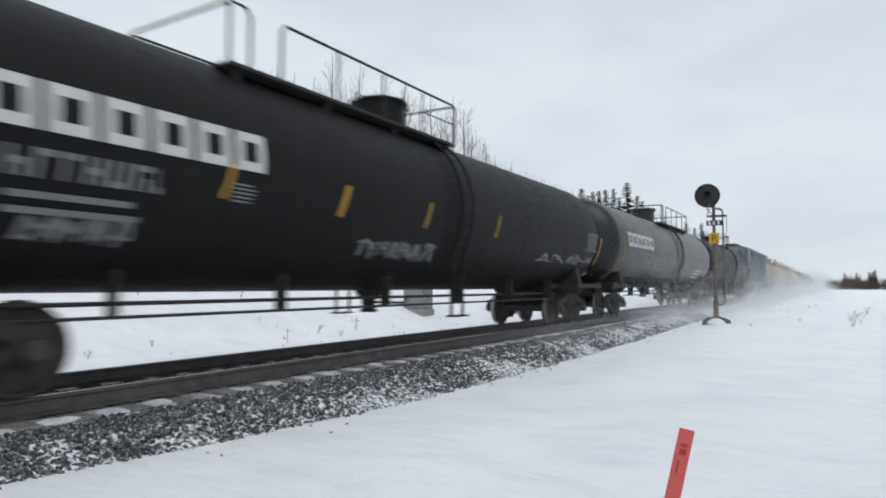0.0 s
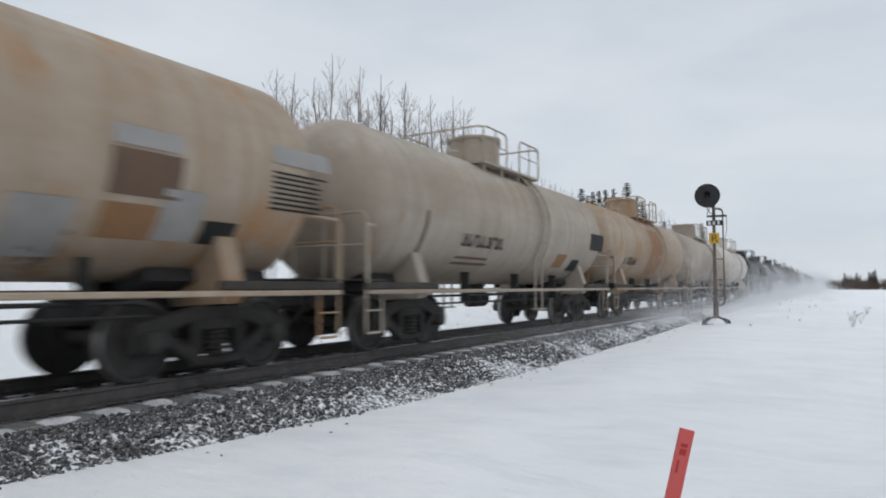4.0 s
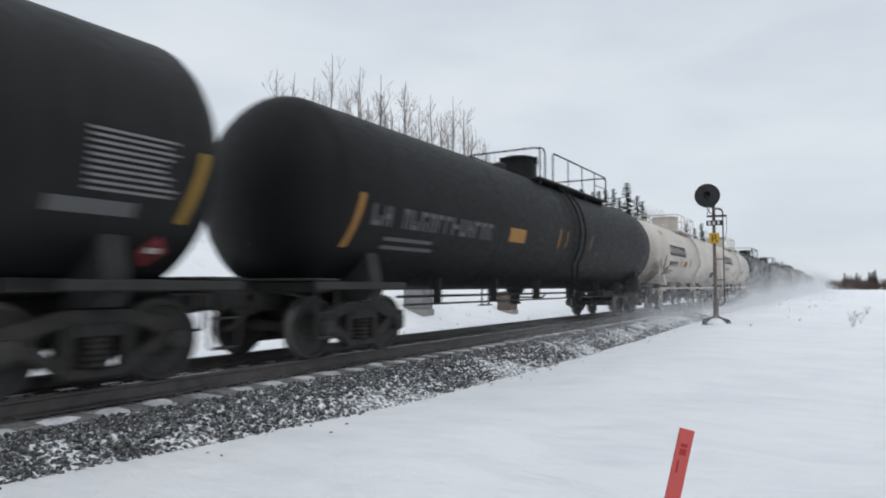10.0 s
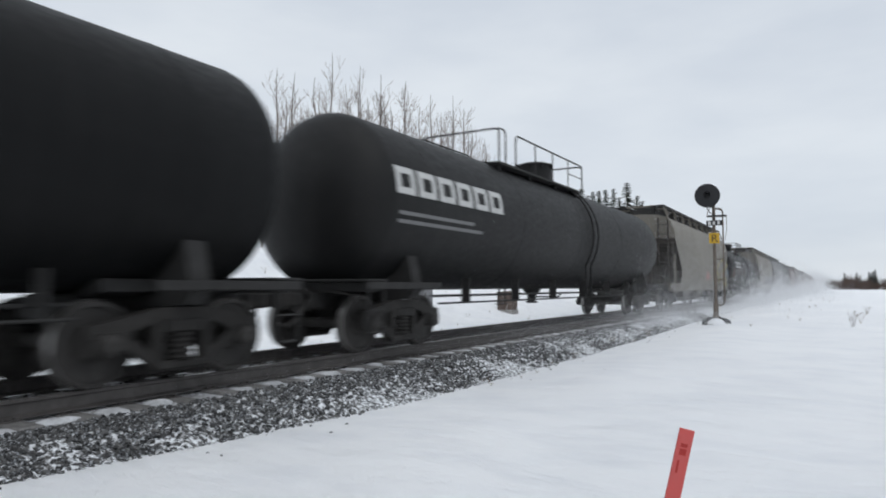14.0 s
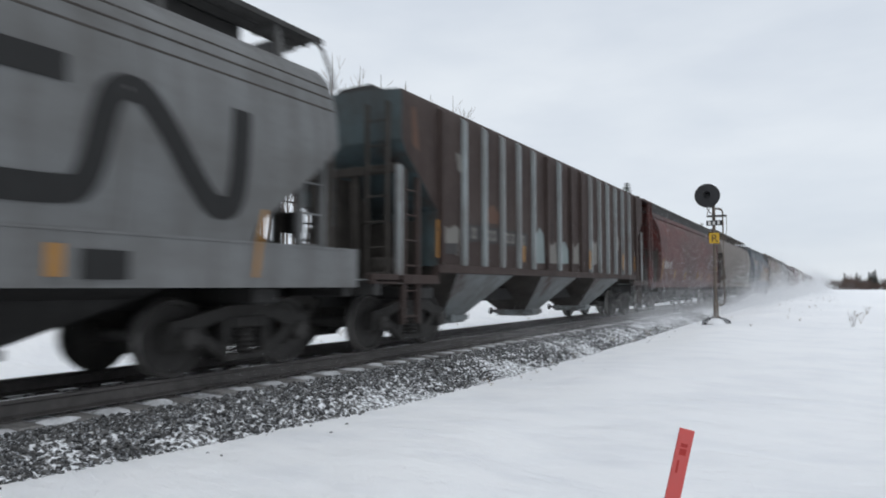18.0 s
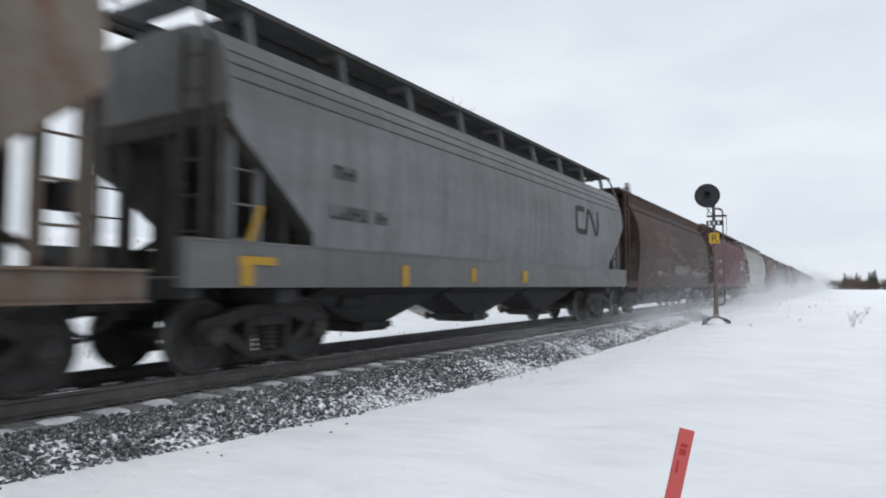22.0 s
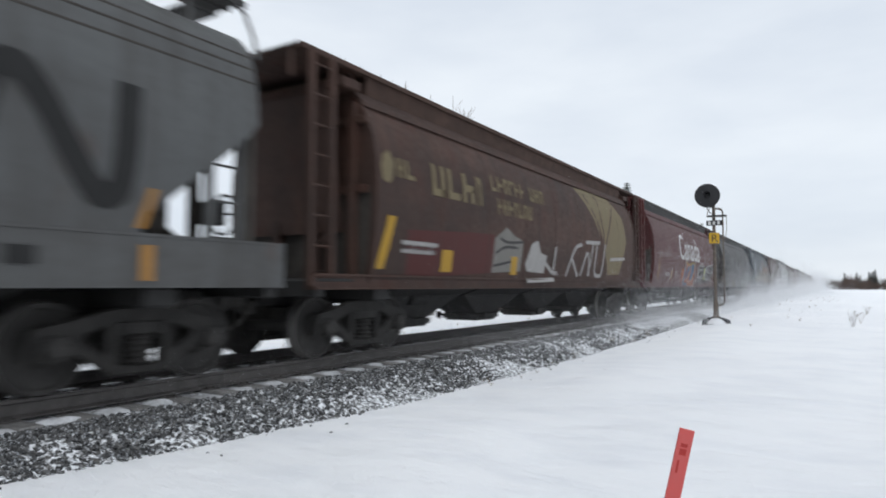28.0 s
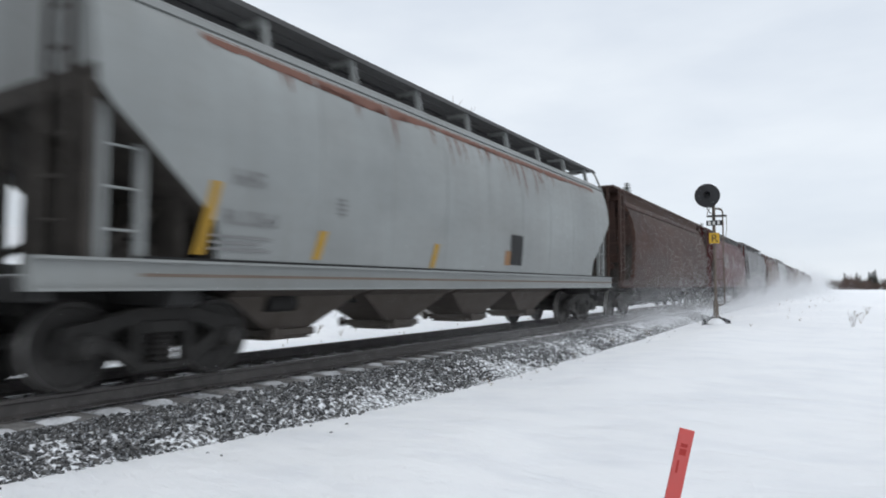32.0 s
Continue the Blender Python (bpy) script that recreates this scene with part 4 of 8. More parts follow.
def tank_corner_ladder(t):
    """Sill step at one corner; cars with side walks also have a tall grab iron."""
    s = Shape()
    y = -t.L / 2 + 0.74
    s.pipe([(1.42, y - 0.2, 1.08), (1.42, y - 0.2, 0.40), (1.42, y - 0.17, 0.36), (1.42, y + 0.17, 0.36), (1.42, y + 0.2, 0.40), (1.42, y + 0.2, 1.08)], 0.022, 6)
    s.tube((1.42, y - 0.2, 0.70), (1.42, y + 0.2, 0.70), 0.014, 6)
    if t.sill:
        s.pipe([(1.44, y - 0.2, 1.1), (1.44, y - 0.2, 1.92), (1.42, y - 0.16, 2.0), (1.30, y + 0.05, 2.03), (1.2, y + 0.3, 2.03)], 0.024, 6)
    return s.mesh("corner_step", 40)


def tank_side_ladder(t):
    """Curved ladder that hugs the shell up to the top stage."""
    s = Shape()
    pts = []
    for k in range(13):
        a = radians(-32 + k * 98 / 12)
        pts.append(((t.r + 0.10) * math.cos(a), t.zc + (t.r + 0.10) * math.sin(a)))
    lo = [(pts[0][0], 0.52)] + pts
    for sg in (-0.21, 0.21):
        s.pipe([(x, sg, z) for x, z in lo], 0.028, 6)
    s.box(lo[0][0] - 0.10, lo[0][0] + 0.12, -0.24, 0.24, 0.50, 0.53, 0.005)
    return s.mesh("side_ladder", 40), lo


def side_rung():
    s = Shape()
    s.tube((0, -0.21, 0), (0, 0.21, 0), 0.014, 6)
    return s.mesh("rung")


def top_stage_mesh(t, half):
    """Grated stage beside the manway, both sides, on brackets."""
    s = Shape()
    top = t.zc + t.r
    z = top - 0.16
    for sx in (-1, 1):
        x0, x1 = sx * 0.62, sx * 1.06
        s.box(x0, x1, -half, half, z - 0.05, z, 0.006)
        for k in range(int(half * 8)):
            y = -half + 0.06 + k * 0.25
            s.box(x0, x1, y - 0.012, y + 0.012, z, z + 0.014)
        n = 4
        for k in range(n):
            y = -half + 0.2 + (2 * half - 0.4) * k / (n - 1)
            xs = sx * 0.98
            s.extrude([(sx * 0.62, z - 0.05), (xs, z - 0.05), (xs, t.zc + math.sqrt(t.r ** 2 - 0.98 ** 2) - 0.02), (sx * 0.62, t.zc + math.sqrt(t.r ** 2 - 0.62 ** 2) - 0.02)], y - 0.03, y + 0.03)
    for sg in (-1, 1):
        s.box(-0.62, 0.62, sg * half - 0.25, sg * half + 0.25, z - 0.02, z + 0.02, 0.006)
    return s.mesh("top_stage", 0)


def top_rail_meshes(t, half, sx, full):
    """Hand rails along one side of the top stage, one mesh for each length."""
    z = t.zc + t.r - 0.16
    h = 0.76
    x = sx * 1.05
    r = 0.022
    out = []
    if full:
        s = Shape()
        a = -half + 0.34
        s.pipe([(x, -half, z), (x, -half, z + h), (x, a - 0.08, z + h), (x, a, z + h - 0.1), (x, a, z)], r, 6)
        out.append(s.mesh("top_railing", 40))
        s = Shape()
        a += 0.55
        s.pipe([(x, a, z), (x, a, z + h - 0.1), (x, a + 0.08, z + h), (x, half - 0.08, z + h), (x, half, z + h - 0.08), (x, half, z)], r, 6)
        for k in (1, 2, 3):
            y = a + (half - a) * k / 4
            s.tube((x, y, z), (x, y, z + h), 0.017, 6)
        s.pipe([(x, half - 1.1, z + h * 0.5), (x, half, z + h * 0.5)], 0.013, 6)
        out.append(s.mesh("top_railing", 40))
    else:
        for a, b in ((-half, -0.35), (0.35, half)):
            s = Shape()
            s.pipe([(x, a, z), (x, a, z + h - 0.1), (x, a + 0.1, z + h), (x, b - 0.1, z + h), (x, b, z + h - 0.1), (x, b, z)], r, 6)
            m = (a + b) / 2
            s.tube((x, m, z), (x, m, z + h), 0.017, 6)
            s.pipe([(x, a, z + h * 0.52), (x, b, z + h * 0.52)], 0.013, 6)
            out.append(s.mesh("top_railing", 40))
    return out


def cross_rail_mesh(t, y):
    s = Shape()
    z = t.zc + t.r - 0.16
    h = 0.76
    s.pipe([(1.05, y, z + h - 0.03), (0.9, y, z + h), (-0.9, y, z + h), (-1.05, y, z + h - 0.03)], 0.022, 6)
    return s.mesh("cross_railing", 40)


def dome_mesh(t, rr=0.50, h=0.66):
    s = Shape()
    z = t.zc + t.r - 0.12
    s.lathe([(rr + 0.06, 0.0), (rr, 0.10), (rr, h), (rr + 0.03, h + 0.01), (rr + 0.03, h + 0.06), (rr - 0.08, h + 0.10), (0.0, h + 0.12)], (0, 0, z), "z", 28)
    for k in range(8):
        a = k * math.pi / 4
        s.box((rr + 0.03) * math.cos(a) - 0.03, (rr + 0.03) * math.cos(a) + 0.03, (rr + 0.03) * math.sin(a) - 0.03, (rr + 0.03) * math.sin(a) + 0.03, z + h - 0.08, z + h + 0.08, 0.01)
    return s.mesh("dome", 40)


def valve_mesh(t, r2, h):
    s = Shape()
    s.lathe([(r2 + 0.04, 0.0), (r2 + 0.04, 0.05), (r2, 0.06), (r2, h), (r2 * 0.6, h + 0.04), (0, h + 0.05)], (0, 0, t.zc + t.r - 0.05), "z", 16)
    return s.mesh("valve", 40)


def brake_rod_mesh(t):
    s = Shape()
    a, b = -t.L / 2 + 3.2, t.L / 2 - 3.2
    s.pipe([(1.02, a, 0.74), (1.02, b, 0.74)], 0.020, 6)
    s.pipe([(0.86, a, 0.88), (0.86, b, 0.88)], 0.026, 6)
    k = a + 1.2
    while k < b:
        s.box(0.84, 1.04, k - 0.02, k + 0.02, 0.72, t.zc - t.r + 0.25, 0.004)
        k += 2.4
    return s.mesh("brake_pipe", 40)


def outlet_mesh(t):
    s = Shape()
    z = t.zc - t.r
    s.lathe([(0.28, 0.06), (0.24, -0.06), (0.14, -0.16), (0.12, -0.34), (0.16, -0.35), (0.16, -0.40), (0.0, -0.40)], (0, 0, z), "z", 18)
    s.pipe([(0.1, 0, z - 0.22), (0.8, 0, z - 0.22), (0.9, 0, z - 0.10)], 0.022, 6)
    return s.mesh("bottom_outlet", 40)


def walk_sill_mesh(t):
    s = Shape()
    for sx in (-1, 1):
        s.box(sx * 1.36, sx * 1.50, -t.L / 2 + 0.55, t.L / 2 - 0.55, 0.945, 1.012, 0.012)
        k = -t.L / 2 + 3.4
        while k < t.L / 2 - 3.2:
            s.box(sx * 0.6, sx * 1.40, k - 0.03, k + 0.03, 0.95, 1.0, 0.01)
            k += 1.9
    return s.mesh("side_walkway", 0)


def add_tank(car, t, body, rig, ladder_y=0.9, dome=0.50, dome_h=0.66, stage=2.3, shift=0.0):
    k = t.key
    part("shell", kept(k + ("shell",), lambda: tank_shell(t)), body, car)
    inner = t.L / 2 - 2.2
    n = 5 if t.long else 3
    for i in range(n):
        y = -inner + 2 * inner * i / (n - 1)
        part("seam", kept(k + ("ring",), lambda: ring_mesh(t)), body, car, "", pose(0, y, 0))
    for flip in (0, 180):
        f = pose(0, 0, 0, 0, 0, flip)
        tone = DARK_BROWN if t.sill else DARK
        part("end_frame", kept(k + ("stub",), lambda: tank_stub(t)), DARK, car, "", f)
        part("saddle", kept(k + ("saddle",), lambda: tank_saddle(t)), body if t.sill else DARK, car, "", f)
        part("end_platform", kept(k + ("plat",), lambda: tank_end_platform(t)), tone, car, "", f)
        if t.sill:
            part("end_railing", kept(k + ("erail",), lambda: tank_end_rail(t)), body, car, "", f)
        for my in (1, -1):
            part("corner_step", kept(k + ("clad", my), lambda: mirrored(tank_corner_ladder(t), my)), body if t.sill else tone, car, "", f)
    stiles, steps = kept(k + ("slad",), lambda: tank_side_ladder(t))
    for turn in (0, 180):
        ladder = part("side_ladder", stiles, body, car, "", pose(0, ladder_y, 0, 0, 0, turn))
        for x, z in steps if turn == 0 else steps[1::2]:
            part("rung", kept("side_rung", side_rung), body, ladder, "", pose(x, 0, z))
    part("top_stage", kept(k + ("stage", stage), lambda: top_stage_mesh(t, stage)), DARK if not t.sill else body, car, "", pose(0, shift, 0))
    for sx in (-1, 1):
        for me in kept(k + ("rail", stage, sx), lambda: top_rail_meshes(t, stage, sx, stage > 2.4 and sx > 0)):
            part("top_railing", me, body if t.sill else DARK, car, "", pose(0, shift, 0))
    for sg in (-1, 1):
        part("cross_railing", kept(k + ("cross", stage, sg), lambda: cross_rail_mesh(t, sg * stage)), body if t.sill else DARK, car, "", pose(0, shift, 0))
    part("dome", kept(k + ("dome", dome, dome_h), lambda: dome_mesh(t, dome, dome_h)), body, car, "", pose(0, 0.3 if shift else 0.0, 0))
    for y, r2, h in ((0.95, 0.14, 0.34), (-0.95, 0.18, 0.26), (1.45, 0.09, 0.22)):
        part("valve", kept(k + ("valve", r2), lambda: valve_mesh(t, r2, h)), body if t.sill else DARK, car, "", pose(0, y, 0))
    part("brake_pipe", kept(k + ("rod",), lambda: brake_rod_mesh(t)), DARK, car)
    if not t.long or t.sill:
        add_brake(car, 1.6, 0.0)
    part("bottom_outlet", kept(k + ("out",), lambda: outlet_mesh(t)), DARK, car)
    if t.sill:
        part("side_walkway", kept(k + ("sill",), lambda: walk_sill_mesh(t)), body, car)
    for y in (-t.L / 2 + t.truck + t.lead, t.L / 2 - t.truck):
        add_truck(car, y, rig)
    add_couplers(car, t.L)


def mirrored(me, sx):
    if sx > 0:
        return me
    for v in me.vertices:
        v.co.x = -v.co.x
    me.flip_normals()
    return me


# ---- covered hopper cars ----
END = 0.92


class Hopper:
    """kind: barrel (round sides, square ends), flow (round sides, cut-away ends) or ribbed (flat sides with posts)."""

    def __init__(self, kind, L, lip=END):
        self.kind, self.L, self.lip = kind, L, lip
        if kind == "barrel":
            self.prof = [(1.42, 1.06), (1.50, 1.35), (1.55, 1.75), (1.58, 2.2), (1.585, 2.6), (1.56, 3.0), (1.49, 3.36), (1.37, 3.68), (1.19, 3.96), (0.94, 4.16), (0.6, 4.27), (0.0, 4.31)]
        elif kind == "flow":
            self.prof = [(1.44, 1.10), (1.50, 1.45), (1.55, 1.95), (1.575, 2.5), (1.57, 3.0), (1.53, 3.4), (1.46, 3.72), (1.36, 3.95), (1.18, 4.13), (0.8, 4.26), (0.0, 4.32)]
        else:
            self.prof = [(1.47, 1.42), (1.47, 2.4), (1.47, 3.3), (1.47, 4.24), (1.43, 4.32), (0.8, 4.39), (0.0, 4.42)]
        self.key = ("hopper", kind, round(L, 1), lip)

    def end(self, z):
        h = self.L / 2
        if self.kind == "barrel":
            return h - 1.66
        if self.kind == "flow":
            return h - END - 1.45 * max(0.0, min(1.0, (2.95 - z) / 1.2))
        return h - self.lip - 1.1 * max(0.0, min(1.0, (3.4 - z) / 1.0))

    def side(self, z):
        p = self.prof
        for (x0, z0), (x1, z1) in zip(p, p[1:]):
            if z0 <= z <= z1:
                return x0 + (x1 - x0) * (z - z0) / (z1 - z0)
        return p[0][0] if z < p[0][1] else 0.0


def hopper_body(h):
    zs = []
    for (x0, z0), (x1, z1) in zip(h.prof, h.prof[1:]):
        k = max(1, int((z1 - z0) / 0.16))
        zs += [(x0 + (x1 - x0) * i / k, z0 + (z1 - z0) * i / k) for i in range(k)]
    zs.append(h.prof[-1])
    n = 10
    vs, fs = [], []
    m = len(zs)
    for x, z in zs:
        e = h.end(z)
        vs += [(x, -e + 2 * e * i / n, z) for i in range(n + 1)]
    for x, z in zs:
        e = h.end(z)
        vs += [(-x, -e + 2 * e * i / n, z) for i in range(n + 1)]
    off = m * (n + 1)
    for j in range(m - 1):
        for i in range(n):
            a = j * (n + 1) + i
            fs.append((a, a + 1, a + n + 2, a + n + 1))
            fs.append((off + a, off + a + n + 1, off + a + n + 2, off + a + 1))
        for i in (0, n):
            a, b = j * (n + 1) + i, (j + 1) * (n + 1) + i
            fs.append((a, b, off + b, off + a))
    fs += [(i, i + 1, off + i + 1, off + i) for i in range(n)]
    s = Shape()
    s.add(vs, fs)
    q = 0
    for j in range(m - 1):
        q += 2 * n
        # end faces below this height take the second, darker slot
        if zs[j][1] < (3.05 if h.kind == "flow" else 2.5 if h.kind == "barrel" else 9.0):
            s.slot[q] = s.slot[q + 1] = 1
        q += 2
    return s.mesh("body", 28)


def hopper_sill(h, sill, sx):
    """Side sill of one side."""
    s = Shape()
    hl = h.L / 2 - 0.42
    x1 = h.prof[0][0] + 0.05
    if h.kind == "ribbed":
        e = h.end(1.5)
        s.box(sx * 1.38, sx * 1.52, -e, e, 1.30, 1.46, 0.015)
        for sg in (-1, 1):
            s.box(sx * 1.34, sx * 1.46, sg * (e - 0.1), sg * hl, 1.10, 1.26, 0.015)
            s.box(sx * 1.35, sx * 1.45, sg * (e - 0.1), sg * e, 1.20, 1.34)
    else:
        lo, hi = sill
        web = x1 + (0.022 if hi > 1.5 else -0.02)
        s.extrude([(sx * (x1 - 0.16), lo), (sx * (x1 + 0.03), lo), (sx * (x1 + 0.03), lo + 0.03), (sx * web, lo + 0.03), (sx * web, hi - 0.03), (sx * (x1 + 0.03), hi - 0.03),
                   (sx * (x1 + 0.03), hi), (sx * (x1 - 0.16), hi)], -hl, hl)
    return s.mesh("side_sill", 0)


def hopper_center(h):
    s = Shape()
    s.box(-0.30, 0.30, -h.L / 2 + 0.55, h.L / 2 - 0.55, 0.72 if h.kind == "ribbed" else 0.78, 1.02, 0.02)
    return s.mesh("center_sill", 0)


def body_bolster():
    s = Shape()
    s.box(-1.40, 1.40, -0.20, 0.20, 0.84, 1.06, 0.03)
    return s.mesh("body_bolster", 0)


def end_beam():
    s = Shape()
    s.box(-1.45, 1.45, -0.10, 0.10, 0.92, 1.16, 0.02)
    return s.mesh("end_beam", 0)


def hopper_platform(h):
    s = Shape()
    e = -h.L / 2
    s.box(-1.46, 1.46, e + 0.48, e + 1.25, 1.13, 1.175, 0.008)
    return s.mesh("end_platform", 0)


def chute_mesh(h, half, depth):
    """One discharge hopper with its gate: sloped sheets from the floor to the outlet."""
    s = Shape()
    top = h.prof[0][1] + 0.06 if h.kind != "ribbed" else 1.45
    w = 1.36
    b, bz = 0.46, depth
    gap = 0.10
    if h.kind == "ribbed":
        # pale side sheets with dark sloped sheets between them
        ring = [(-w, -1.4), (-0.3, -half), (0.3, -half), (w, -1.4), (w, 1.4), (0.3, half), (-0.3, half), (-w, 1.4)]
        low = [(-0.40, -b), (-0.15, -b), (0.15, -b), (0.40, -b), (0.40, b), (0.15, b), (-0.15, b), (-0.40, b)]
        s.add([(x, y, top) for x, y in ring] + [(x, y, bz + 0.16) for x, y in low], [(i, (i + 1) % 8, 8 + (i + 1) % 8, 8 + i) for i in range(8)] + [tuple(range(7, -1, -1)), tuple(range(8, 16))])
        for i in (0, 1, 2, 4, 5, 6):
            s.slot[i] = 1
    vs = [(-w, -half, top), (w, -half, top), (w, half, top), (-w, half, top),
          (-0.62, gap - half, top - 0.24), (0.62, gap - half, top - 0.24), (0.62, half - gap, top - 0.24), (-0.62, half - gap, top - 0.24),
          (-0.40, -b, bz + 0.16), (0.40, -b, bz + 0.16), (0.40, b, bz + 0.16), (-0.40, b, bz + 0.16)]
    fs = []
    for o in (0, 4):
        fs += [(o + i, o + (i + 1) % 4, o + 4 + (i + 1) % 4, o + 4 + i) for i in range(4)]
    fs += [(3, 2, 1, 0), (8, 9, 10, 11)]
    if h.kind != "ribbed":
        s.add(vs, fs)
    s.box(-0.48, 0.48, -b - 0.05, b + 0.05, bz + 0.05, bz + 0.16, 0.015)
    s.box(-0.42, 0.42, -b + 0.02, b - 0.02, bz, bz + 0.06, 0.01)
    s.tube((-0.62, -b - 0.02, bz + 0.12), (0.62, -b - 0.02, bz + 0.12), 0.03, 8)
    for sx in (-1, 1):
        s.lathe([(0.0, 0.0), (0.09, 0.0), (0.09, 0.05), (0.0, 0.05)], (sx * 0.62, -b - 0.02, bz + 0.12), "x", 10)
    return s.mesh("discharge_hopper", 25)


def roof_walk(h, sx, z):
    s = Shape()
    hl = h.L / 2 - (0.35 if h.kind == "barrel" else 0.75)
    x0, x1 = sx * 0.52, sx * (1.10 if h.kind == "flow" else 1.22)
    if h.kind == "flow":
        # open grating
        s.box(x0, x0 + sx * 0.03, -hl, hl, z - 0.05, z, 0.004)
        s.box(x0 + sx * 0.26, x0 + sx * 0.29, -hl, hl, z - 0.05, z, 0.004)
        y = -hl + 0.02
        while y < hl:
            s.box(x0, x1, y - 0.018, y + 0.018, z - 0.035, z)
            y += 0.085
    else:
        s.box(x0, x1, -hl, hl, z - 0.045, z - 0.012, 0.005)
        y = -hl + 0.05
        while y < hl:
            s.box(x0, x1, y - 0.012, y + 0.012, z - 0.012, z + 0.004)
            y += 0.22
    s.box(x1 - sx * 0.02, x1 + sx * 0.012, -hl, hl, z - 0.075, z + 0.006, 0.004)
    return s.mesh("running_board", 0)


def eave_chord(h, sx):
    """Rolled edge between the round side and the roof."""
    s = Shape()
    za, zb = h_top(h, 1.24), h_top(h, 1.10)
    hl = h.end(3.9) + 0.02
    s.extrude([(sx * 1.22, za - 0.05), (sx * 1.30, za - 0.02), (sx * 1.28, za + 0.06), (sx * 1.14, zb + 0.07), (sx * 1.08, zb - 0.02)], -hl, hl)
    return s.mesh("eave_chord", 0)


def side_seam(h, sx):
    """Welded joint between two side sheets."""
    s = Shape()
    pts = [(x, z) for x, z in h.prof if z < 4.0]
    n = len(pts)
    vs = []
    for x, z in pts:
        vs += [(sx * (x - 0.01), -0.035, z), (sx * (x + 0.007), -0.012, z), (sx * (x + 0.007), 0.012, z), (sx * (x - 0.01), 0.035, z)]
    s.add(vs, [(4 * k + a, 4 * k + a + 1, 4 * k + a + 5, 4 * k + a + 4) for k in range(n - 1) for a in range(3)])
    return s.mesh("side_seam", 40)


def roof_bracket(h, z, sx):
    s = Shape()
    s.extrude([(sx * 0.60, z - 0.05), (sx * 1.06, z - 0.05), (sx * 1.16, h_top(h, 1.16) - 0.02), (sx * 1.06, h_top(h, 1.06) - 0.02), (sx * 0.98, z - 0.12), (sx * 0.60, z - 0.12)], -0.03, 0.03)
    return s.mesh("roof_bracket", 0)


def walk_skirt(h, z, sx):
    """Plate added under a running board along the roof; closes the gap as one dark band."""
    s = Shape()
    e = h.end(2.0) - 0.25
    s.extrude([(sx * 1.06, h_top(h, 1.06) - 0.02), (sx * 1.12, h_top(h, 1.12) - 0.02), (sx * 1.18, z - 0.06), (sx * 1.10, z - 0.06)], -e, e)
    return s.mesh("walk_skirt", 0)


def h_top(h, x):
    p = h.prof
    for (x0, z0), (x1, z1) in zip(p, p[1:]):
        if x1 <= x <= x0 and x0 != x1:
            return z0 + (z1 - z0) * (x0 - x) / (x0 - x1)
    return 4.3


def roof_end(h, z):
    """Cross walk at one roof end, with its hand loop."""
    s = Shape()
    e = -h.L / 2
    if h.kind == "barrel":
        s.box(-1.24, 1.24, e + 0.35, e + 1.74, z - 0.07, z + 0.012, 0.012)
        for sx in (-1, 1):
            s.box(sx * 0.98, sx * 1.05, e + 0.36, e + 0.42, 4.0, z - 0.05, 0.006)
    else:
        for sx in (-1, 1):
            s.pipe([(sx * 1.04, e + 1.6, z), (sx * 1.06, e + 0.95, z - 0.02), (sx * 1.12, e + 0.78, z - 0.16), (sx * 1.24, e + 0.74, z - 0.48), (sx * 1.34, e + 0.76, 3.9)], 0.028, 6)
        s.box(-0.56, 0.56, e + 0.75, e + 1.2, z - 0.05, z - 0.01, 0.006)
    return s.mesh("roof_end_walk", 30)


def hatch_mesh(h, ln):
    """One length of the trough hatch on the roof's ridge."""
    s = Shape()
    z0 = 4.32 if h.kind == "flow" else 4.24 if h.kind == "barrel" else 4.30
    s.box(-0.50, 0.50, -ln / 2, ln / 2, z0 - 0.06, z0 + 0.33, 0.02)
    s.extrude([(-0.52, z0 + 0.33), (0.52, z0 + 0.33), (0.36, z0 + 0.43), (-0.36, z0 + 0.43)], -ln / 2 + 0.01, ln / 2 - 0.01)
    for k in range(3):
        y = -ln / 2 + ln * (k + 0.5) / 3
        s.box(-0.48, 0.48, y - 0.03, y + 0.03, z0 + 0.31, z0 + 0.44, 0.01)
    return s.mesh("roof_hatch", 0)


